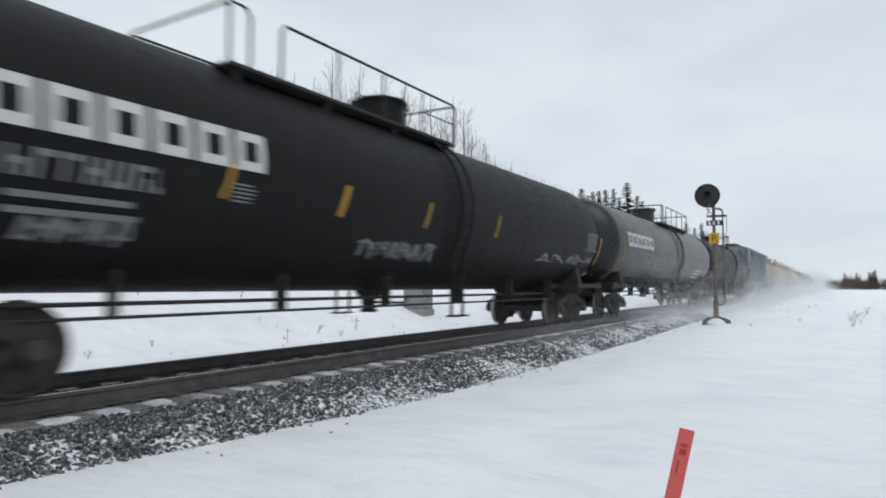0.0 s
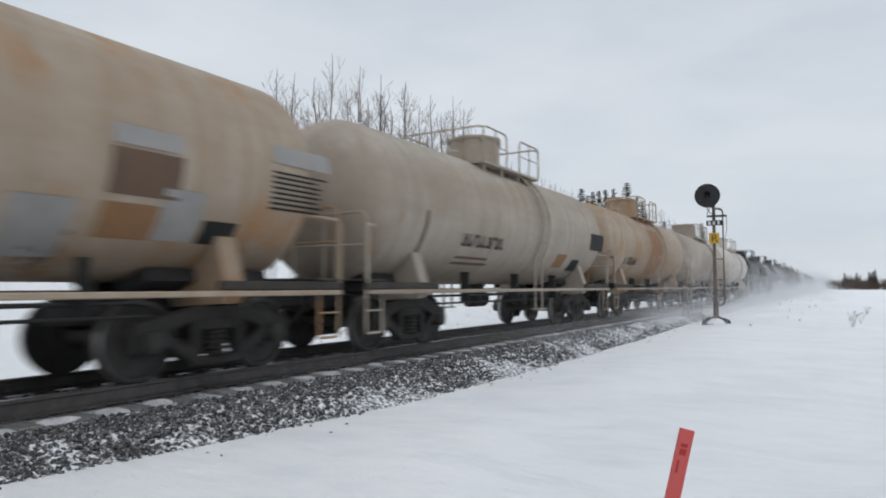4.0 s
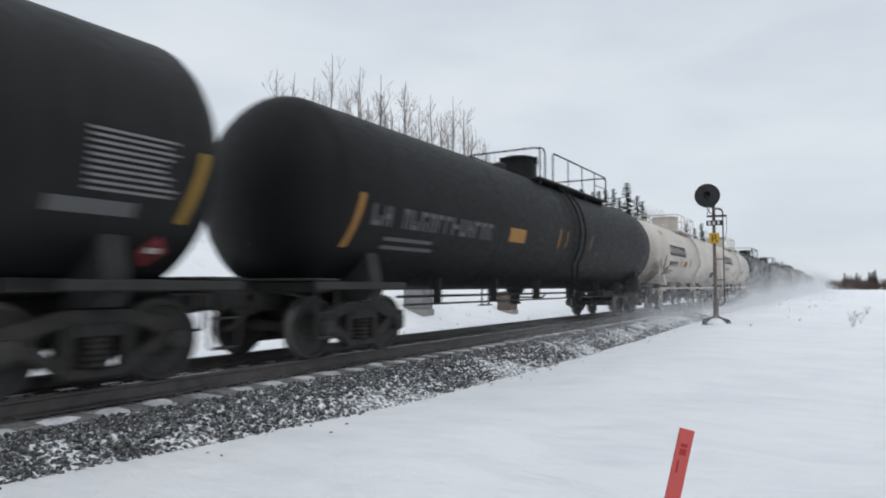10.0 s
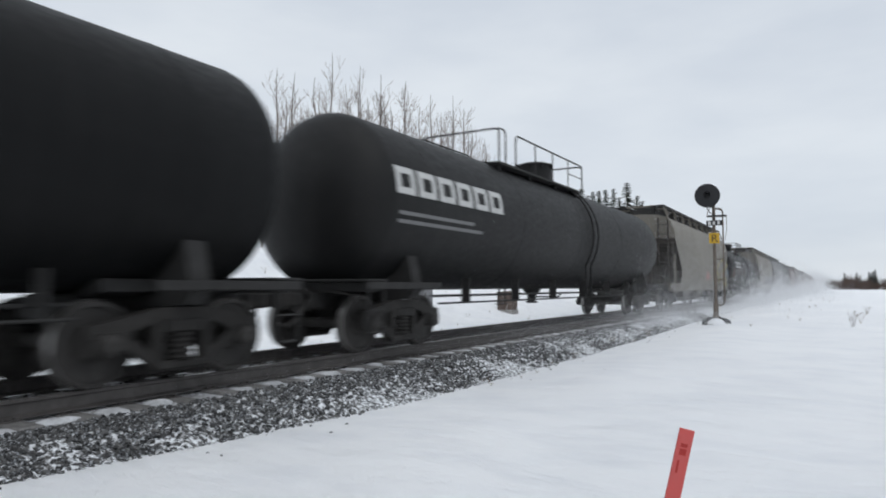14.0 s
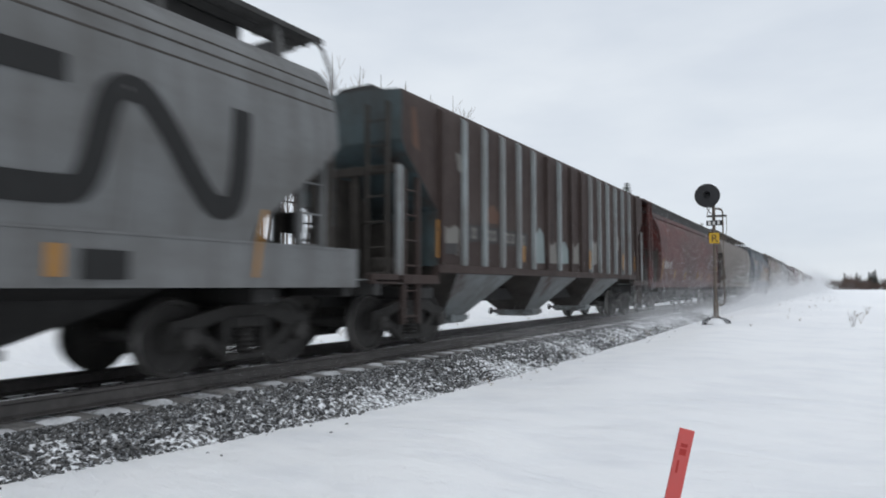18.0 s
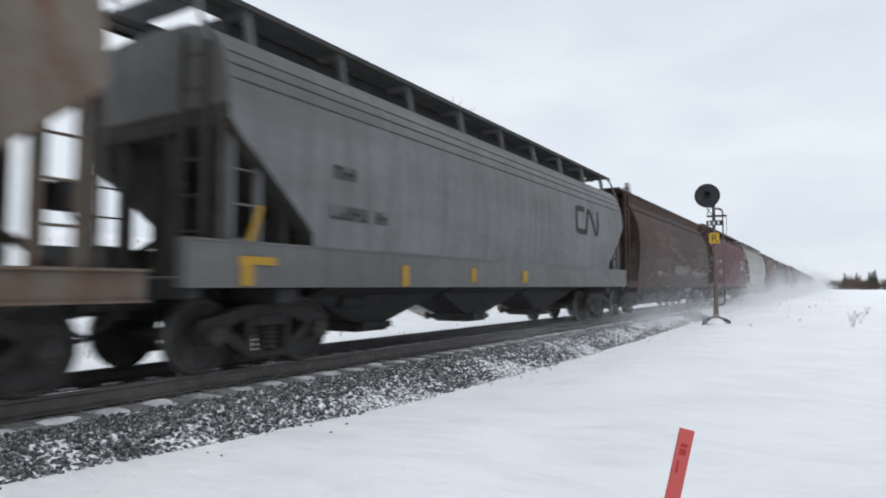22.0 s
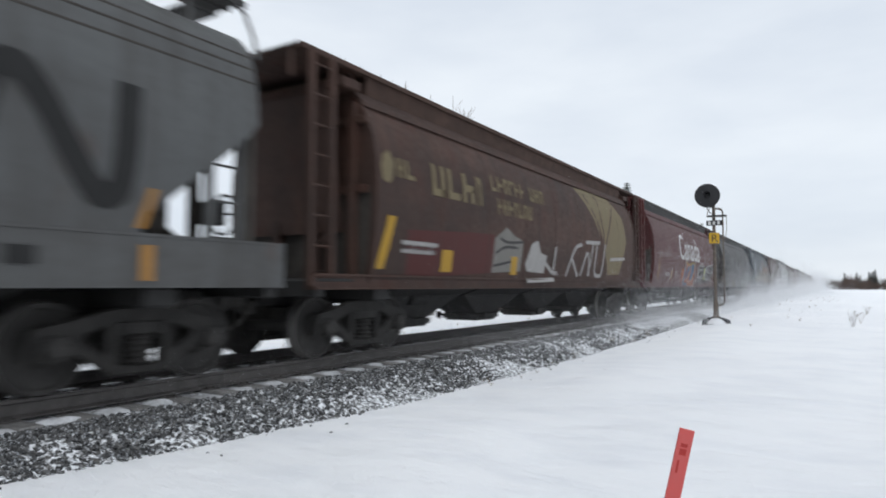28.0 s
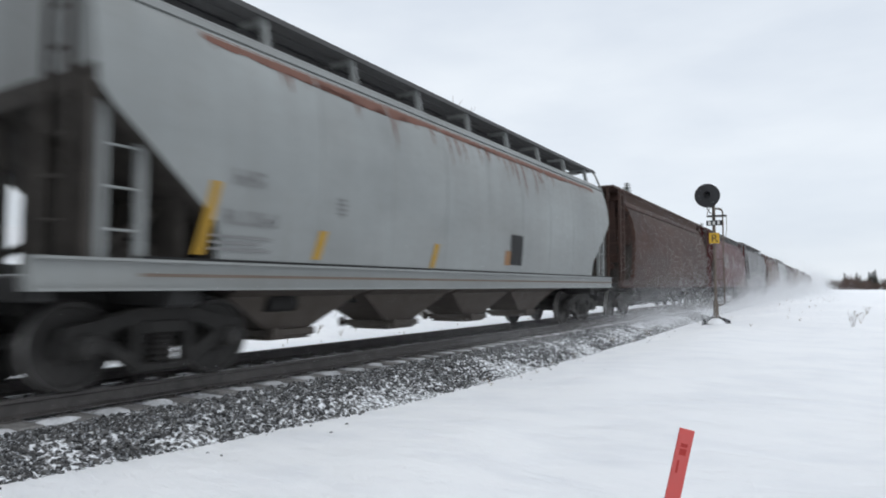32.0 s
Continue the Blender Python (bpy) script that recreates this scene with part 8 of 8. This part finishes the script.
        k.lines(3.46, 3.09, 1.68, 0.35, 1, "dark", gaps=1)
        k.lines(3.51, 2.68, 1.58, 0.30, 1, "dark", gaps=1)
        k.bar(3.48, 2.51, 1.66, 0.07, "dark")
        k.lines(3.54, 2.11, 1.56, 0.30, 1, "dark", gaps=1)
        k.bar(3.51, 1.96, 1.65, 0.06, "dark")
        k.lines(3.57, 1.69, 1.33, 0.17, 2, "dark")
        k.bar(15.45, 1.64, 0.09, 0.41, "amber", 0.12)
        k.bar(15.51, 1.12, 0.14, 0.36, "amber")
        k.bar(14.27, 1.26, 0.26, 0.16, "dark")
        k.emblem(12.57, 1.77, 2.96, 1.33, "dark")
    elif i == 38:
        k.fill([(1.80, 2.70), (1.95, 2.66), (2.05, 2.75), (2.12, 3.0), (2.0, 3.2), (1.84, 3.1), (1.76, 2.9)], "olive", "emblem")
        k.lines(2.18, 2.79, 0.63, 0.39, 1, "olive", gaps=1)
        k.lines(3.22, 2.63, 1.82, 0.69, 1, "olive", gaps=1)
        k.lines(5.50, 3.00, 2.79, 0.41, 1, "olive", gaps=1)
        k.lines(5.44, 2.55, 2.02, 0.40, 1, "olive", gaps=1)
        k.bar(1.69, 1.33, 0.21, 0.83, "yellow", 0.25)
        k.bar(3.59, 1.32, 0.37, 0.39, "yellow")
        k.bar(6.43, 1.31, 0.31, 0.39, "yellow")
        k.lines(2.34, 1.60, 1.10, 0.28, 2, "pale")
        k.lines(2.34, 1.60, 1.01, 0.23, 2, "grey", gaps=1)
        k.fill([(2.49, 1.98), (3.54, 2.03), (4.50, 2.08), (5.60, 2.11), (5.62, 1.34), (3.56, 1.24), (2.53, 1.25)], "maroon", lift=0.005)
        k.fill([(5.60, 2.04), (6.15, 2.30), (6.51, 2.15), (7.00, 2.06), (6.91, 1.39), (5.55, 1.34)], "haze", lift=0.008)
        k.strokes([[(5.65, 1.73), (6.08, 1.90), (6.71, 1.89)], [(5.83, 2.06), (6.16, 1.97), (7.00, 2.04)], [(5.62, 1.48), (6.43, 1.59)]], 0.06, "soot")
        k.fill([(7.16, 1.56), (7.48, 2.03), (7.83, 2.13), (8.02, 1.84), (8.41, 1.79), (8.28, 1.37), (7.33, 1.40)], "pale", lift=0.009)
        k.strokes([[(7.27, 1.41), (7.89, 2.07), (7.96, 1.52)], [(8.02, 1.76), (8.83, 1.38)], [(8.97, 2.04), (8.83, 1.38), (9.12, 1.39)], [(9.76, 1.32), (10.28, 2.10), (10.86, 2.20)], [(10.10, 1.80), (10.66, 1.33)], [(10.86, 1.34), (11.38, 2.19), (11.59, 1.35)], [(11.17, 2.28), (12.43, 2.33)], [(11.83, 2.28), (11.48, 1.35)], [(12.18, 2.26), (11.94, 1.36), (12.67, 1.37)], [(12.94, 2.32), (12.67, 1.37)], [(13.49, 1.88), (15.06, 1.96)], [(7.33, 1.19), (8.97, 1.23)]], 0.10, "pale")
        k.fill([(10.96, 3.80), (12.70, 3.91), (14.12, 3.82), (15.02, 3.29), (15.25, 2.51), (14.55, 1.44), (13.34, 1.41), (12.94, 2.20), (11.95, 3.01)], "olive", "wheat_sheaf")
        k.strokes([[(11.50, 3.69), (12.19, 3.05), (12.89, 2.20)], [(12.70, 3.79), (12.69, 3.00), (12.89, 2.32)], [(14.11, 3.56), (13.36, 2.84), (13.00, 2.21)]], 0.09, "brown", "wheat_sheaf", 0.010)
    elif i == 39:
        k.lines(2.62, 2.31, 0.44, 0.23, 1, "pale", gaps=1)
        k.lines(3.64, 2.30, 0.99, 0.30, 1, "pale", gaps=1)
        k.scrawl(3.64, 1.44, 1.12, 0.26, "pale", 29, 5)
        k.scrawl(5.61, 1.41, 0.40, 0.35, "pale", 36, 2)
        k.bar(2.42, 1.36, 0.08, 0.83, "yellow", 0.12)
        k.bar(4.75, 1.34, 0.14, 0.40, "yellow", 0.12)
        k.lines(4.21, 1.79, 0.45, 0.09, 1, "pale")
        k.word("Canada", 6.52, 2.30, 1.15, "white", width=4.94, bold=0.012)
        k.fill([(7.00, 1.82), (7.69, 1.93), (7.81, 2.16), (8.24, 2.22), (8.50, 2.06), (10.15, 2.24), (10.30, 1.97), (9.90, 1.11), (7.02, 1.10)], "coral", lift=0.005)
        k.fill([(7.79, 2.09), (8.12, 2.14), (7.97, 1.75), (7.72, 1.11), (7.24, 1.11), (7.50, 1.50)], "azure")
        k.fill([(8.32, 1.97), (9.09, 2.06), (8.91, 1.84), (8.51, 1.68), (8.38, 1.38), (8.12, 1.38), (8.17, 1.65)], "azure")
        k.fill([(9.24, 2.08), (10.15, 2.19), (9.97, 1.80), (9.54, 1.36), (8.79, 1.36), (9.10, 1.73)], "azure")
        k.fill([(7.28, 1.23), (8.39, 1.26), (8.35, 1.12), (7.15, 1.11)], "azure")
        k.strokes([[(8.04, 1.92), (8.00, 1.64), (8.21, 1.35)], [(9.25, 1.98), (9.14, 1.61), (9.03, 1.38)]], 0.07, "wine")
        k.strokes([[(7.69, 1.92), (7.84, 2.16), (8.24, 2.22), (8.50, 2.06), (9.05, 2.13), (9.13, 2.05), (9.28, 2.16), (10.15, 2.20), (10.27, 1.97)]], 0.05, "mustard")
        k.fill([(11.22, 2.12), (15.88, 2.19), (15.05, 1.27), (10.47, 1.13), (11.00, 1.42)], "soot")
        k.strokes([[(10.32, 1.11), (10.78, 1.34), (11.10, 2.05), (12.42, 2.26)], [(11.23, 1.51), (12.00, 1.50)], [(11.35, 1.83), (11.86, 1.95)], [(12.42, 2.17), (12.00, 1.46)], [(12.57, 2.28), (12.88, 1.40), (13.55, 2.19), (13.13, 1.41)], [(13.74, 2.15), (13.21, 1.36), (14.31, 1.44)], [(14.11, 2.14), (15.63, 2.26)], [(13.92, 1.82), (14.94, 1.78)], [(14.72, 1.35), (15.88, 2.16)]], 0.06, "chalk")
        k.fill([(12.91, 2.04), (13.24, 2.05), (13.13, 1.41), (12.76, 1.40)], "lime", lift=0.010)
    elif i == 40:
        k.lines(2.23, 3.09, 2.04, 0.41, 1, "dark", gaps=1)
        k.lines(2.31, 2.63, 1.80, 0.36, 1, "dark", gaps=1)
        k.bar(2.31, 2.50, 1.78, 0.05, "dark")
        k.lines(2.32, 2.06, 1.77, 0.33, 1, "dark", gaps=1)
        k.bar(2.23, 1.94, 1.88, 0.05, "dark")
        k.bar(2.05, 1.54, 1.95, 0.06, "dark")
        k.scrawl(3.46, 1.43, 3.66, 0.73, "pale", 134, 6)
        k.scrawl(3.46, 1.43, 3.66, 0.73, "dark", 141, 6)
        k.emblem(11.88, 1.97, 3.75, 1.62, "dark")
        k.bar(4.48, 1.04, 0.09, 0.38, "yellow", 0.11)
        k.bar(6.68, 1.05, 0.14, 0.40, "yellow", 0.12)
        k.bar(1.69, 1.26, 0.10, 0.55, "apricot", 0.14)
        k.bar(8.78, 2.76, 0.42, 0.12, "dark")
    elif i == 41:
        k.lines(3.73, 2.27, 1.23, 0.31, 1, "tan", gaps=1)
        k.lines(3.44, 1.84, 1.77, 0.36, 3, "tan")
        k.bar(3.98, 1.43, 0.10, 0.40, "yellow", 0.12)
        k.bar(7.02, 1.42, 0.16, 0.39, "yellow", 0.12)
        k.prairie_word()
        k.fill([(7.24, 2.43), (7.60, 2.50), (7.94, 2.50), (7.98, 2.05), (7.84, 1.68), (7.60, 1.50), (7.38, 1.52), (7.26, 1.80), (7.20, 2.10)], "gold", "emblem")
        k.bar(7.48, 2.56, 0.14, 0.10, "gold", 0.0, "emblem")
        k.bar(7.72, 2.62, 0.16, 0.09, "gold", 0.0, "emblem")
        k.bar(7.62, 2.74, 0.16, 0.09, "gold", 0.0, "emblem")
        k.bar(5.09, 1.66, 1.80, 0.14, "gold")
        k.bar(10.21, 1.41, 0.13, 0.40, "yellow", 0.14, lift=0.018)
        k.bar(12.83, 1.41, 0.13, 0.40, "yellow", 0.14, lift=0.018)
        k.bar(15.69, 1.42, 0.10, 0.84, "yellow", 0.24, lift=0.018)
    elif i == 42:
        k.bar(1.83, 2.02, 0.51, 0.32, "pale")
        k.lines(2.38, 2.05, 1.27, 0.29, 1, "pale", gaps=1)
        k.scrawl(7.07, 1.17, 3.12, 0.86, "pale", 253, 8)
        k.bar(1.69, 1.33, 0.11, 0.76, "amber", 0.16)
    elif i == 43:
        k.lines(2.54, 2.23, 0.47, 0.24, 1, "grey", gaps=1)
        k.lines(2.42, 1.77, 0.81, 0.22, 1, "grey", gaps=1)
        k.lines(2.26, 1.47, 0.91, 0.22, 3, "grey")
        k.bar(2.05, 1.41, 0.13, 0.83, "yellow", 0.19)
        k.bar(3.90, 1.42, 0.15, 0.39, "yellow", 0.12)
        k.bar(6.81, 1.38, 0.15, 0.42, "yellow", 0.13)
        k.bar(9.72, 1.51, 0.30, 0.30, "apricot")
        k.bar(9.97, 1.52, 0.61, 0.65, "dark")
        k.lines(4.34, 2.05, 0.22, 0.27, 4, "grey")
        k.bar(1.44, 1.16, 15.98, 0.035, "umber")
        k.bar(1.42, 1.34, 15.80, 0.03, "dark")
        k.runs(2.2, 16.0, 46, 5)
    elif i == 45:
        k.lines(5.18, 2.26, 5.07, 1.14, 1, "pale", gaps=1)

TRAIN = []
# side sills of the cut-away hoppers: lower and upper edge
SILLS = {"cn_grey": (1.05, 1.60), "cn_grey_dull": (1.05, 1.60), "beige": (0.86, 1.22), "ivory": (0.86, 1.24), "tan_rust": (0.90, 1.24), "silver": (1.02, 1.34)}


def build_train():
    for i, (form, tone, label) in enumerate(CARS):
        mid, shift = (JOINTS[i] + JOINTS[i + 1]) / 2, 0.3 if form is RIBBED_FULL else 0.0
        tank = isinstance(form, Tank)
        car = new(T if tank else H)
        tagged(car, label, TK if tank else HP, group="cars of the freight train")
        rig = []
        body = BODY[tone]
        sill = None if tank or form.kind == "ribbed" else (1.02, 1.24) if form.kind == "barrel" else SILLS.get(tone, (1.02, 1.30))
        if tank:
            add_tank(car, form, body, rig, ladder_y=0.4 if form in (MID, MID_SHORT) else 0.9, dome=0.62 if form in (SHORT, MID, MID_SHORT) else 0.50, dome_h=0.40 if i == 4 else 0.72 if form in (SHORT, MID, MID_SHORT) else 0.62,
                     stage=2.8 if form in (LONG, LONG_LEAD, LONG_LOW) and i != 2 else 1.5 if form not in (MID, MID_SHORT) else 2.0, shift=(0.0 if form not in (LONG, LONG_LEAD, LONG_LOW) or i == 2 else 2.1 if i in (1, 15, 19) else -0.4 if i == 12 else -1.4))
        else:
            add_hopper(car, form, body, rig, roof=BODY["ribbed_grey"] if tone == "silver" else RUST_TOP if tone in ("gov_brown", "brown", "orange_brown") else BLUE_WALK if tone in ("blue", "blue_worn") else DARK_WALK,
                       low=BODY["worn_post"] if tone == "worn_teal" else None, chute=BODY["worn_chute"] if i == 25 else body if i in (3, 21, 29) else BODY["taupe"] if tone == "silver" else DARK,
                       bays=4 if form.kind == "barrel" or tone == "silver" else 3, deep=tone in ("beige", "ivory", "tan_rust"), sill=sill, close=i < 46, ends=BODY["worn_end"] if i == 25 else body if i == 3 else None, bare=(0, 6, 8, 9, 16) if i == 25 else (), lines=tone in ("cn_grey", "cn_grey_dull", "ivory") and form.kind == "flow")
        marks = Marks(car, form, form.L + 2 * shift + (0.4 if shift else 0.0), sill)
        mark_car(i, marks)
        marks.done()
        car.location = (TRACK, mid + shift, 0)
        TRAIN.append((car, mid + shift, rig))


build_train()


# ---- snow dust that the train whirls up: loose flakes in drifting clouds ----
CLOUDS = []


def dust_cloud(count, y0, y1, size, seed, spread, height, far=0.15, under=0.15, power=1.0):
    """size: of a flake 40 m down the track, larger beyond and smaller before; far: share beyond the train; under: share below the cars; the rest lies on the near side."""
    rnd = np.random.RandomState(seed)
    y = y0 + (y1 - y0) * rnd.uniform(size=count) ** power
    side = rnd.uniform(size=count)
    off = np.abs(rnd.normal(0, spread, count))
    o = np.where(side < far, -1.35 - off, np.where(side < far + under, rnd.uniform(-1.3, 1.3, count), 1.35 + off))
    z = -0.35 + rnd.exponential(height, count)
    keep = (z < 6.5) & ((np.abs(o) > 1.35) | (z < 1.1))
    # clumps and gaps
    lump = np.sin(y * 0.55 + 1.3 * np.sin(z * 1.7)) + np.sin(y * 0.21 + o * 1.1)
    keep &= rnd.uniform(-1.6, 1.2, count) < lump + 0.6
    c = np.stack([o, y, z], 1)[keep]
    n = len(c)
    sz = 1.33 * size * c[:, 1] / 40 * rnd.uniform(0.6, 1.4, n)
    v = (c[:, None, :] + rnd.normal(0, 0.62, (n, 3, 3)) * sz[:, None, None]).reshape(-1, 3)
    f = np.arange(3 * n).reshape(-1, 3)
    me = bpy.data.meshes.new("blown_snow")
    me.vertices.add(len(v))
    me.vertices.foreach_set("co", v.ravel())
    me.loops.add(len(f) * 3)
    me.loops.foreach_set("vertex_index", f.ravel())
    me.polygons.add(len(f))
    me.polygons.foreach_set("loop_start", np.arange(len(f)) * 3)
    me.update(calc_edges=True)
    me.materials.append(FLAKE)
    ob = new("blown_snow", me)
    ob.location = (TRACK, 0, 0)
    tagged(ob, "fine snow dust whirled up along the train", "blown snow", kind="stuff")
    CLOUDS.append(ob)


FLAKE = plain("snow_flakes", (0.88, 0.89, 0.91), 0.9, 0.0, 0.02, 3.0, 0.0)
dust_cloud(300000, 6, 30, 0.0075, 1, 0.5, 0.40, 0.12, 0.45)
dust_cloud(330000, 14, 90, 0.0080, 6, 1.2, 0.42, 0.12, 0.30, 1.5)
dust_cloud(300000, 24, 100, 0.0095, 5, 1.15, 1.2, power=1.35)
dust_cloud(150000, 24, 150, 0.0100, 7, 3.4, 0.32, 0.0, 0.0, 1.4)
dust_cloud(130000, 55, 170, 0.0105, 2, 1.6, 1.2)
dust_cloud(80000, 110, 330, 0.0120, 3, 2.4, 1.8)
dust_cloud(60000, 220, 640, 0.0130, 4, 3.4, 2.8)


# ---- everything that moves ----
def motions():
    for ob in CLOUDS:
        walk(ob, [(0, pose(TRACK, 0, 0)), (SECONDS, pose(TRACK, -3.0, 0))])
    for car, mid, rig in TRAIN:
        walk(car, [(t, pose(TRACK, mid - SPEED * t, 0)) for t in (0, 8, 16, 24, SECONDS)])
        # wheels turn while the car runs through the near stretch
        t0, t1 = max(0.0, (mid - 46) / SPEED), min(SECONDS, (mid + 14) / SPEED)
        if t1 <= 0.1 or t0 >= SECONDS - 0.1:
            continue
        f0, f1 = math.ceil(t0 * FPS), math.floor(t1 * FPS)
        for w in rig:
            y = w.location.y
            rows = [] if f0 == 0 else [(0, pose(0, y, WHEEL_R))]
            rows += [(f / FPS, pose(0, y, WHEEL_R, (f - f0) * 86.0)) for f in range(f0, f1 + 1)]
            if f1 < SECONDS * FPS:
                rows.append((SECONDS, rows[-1][1]))
            walk(w, rows)


motions()
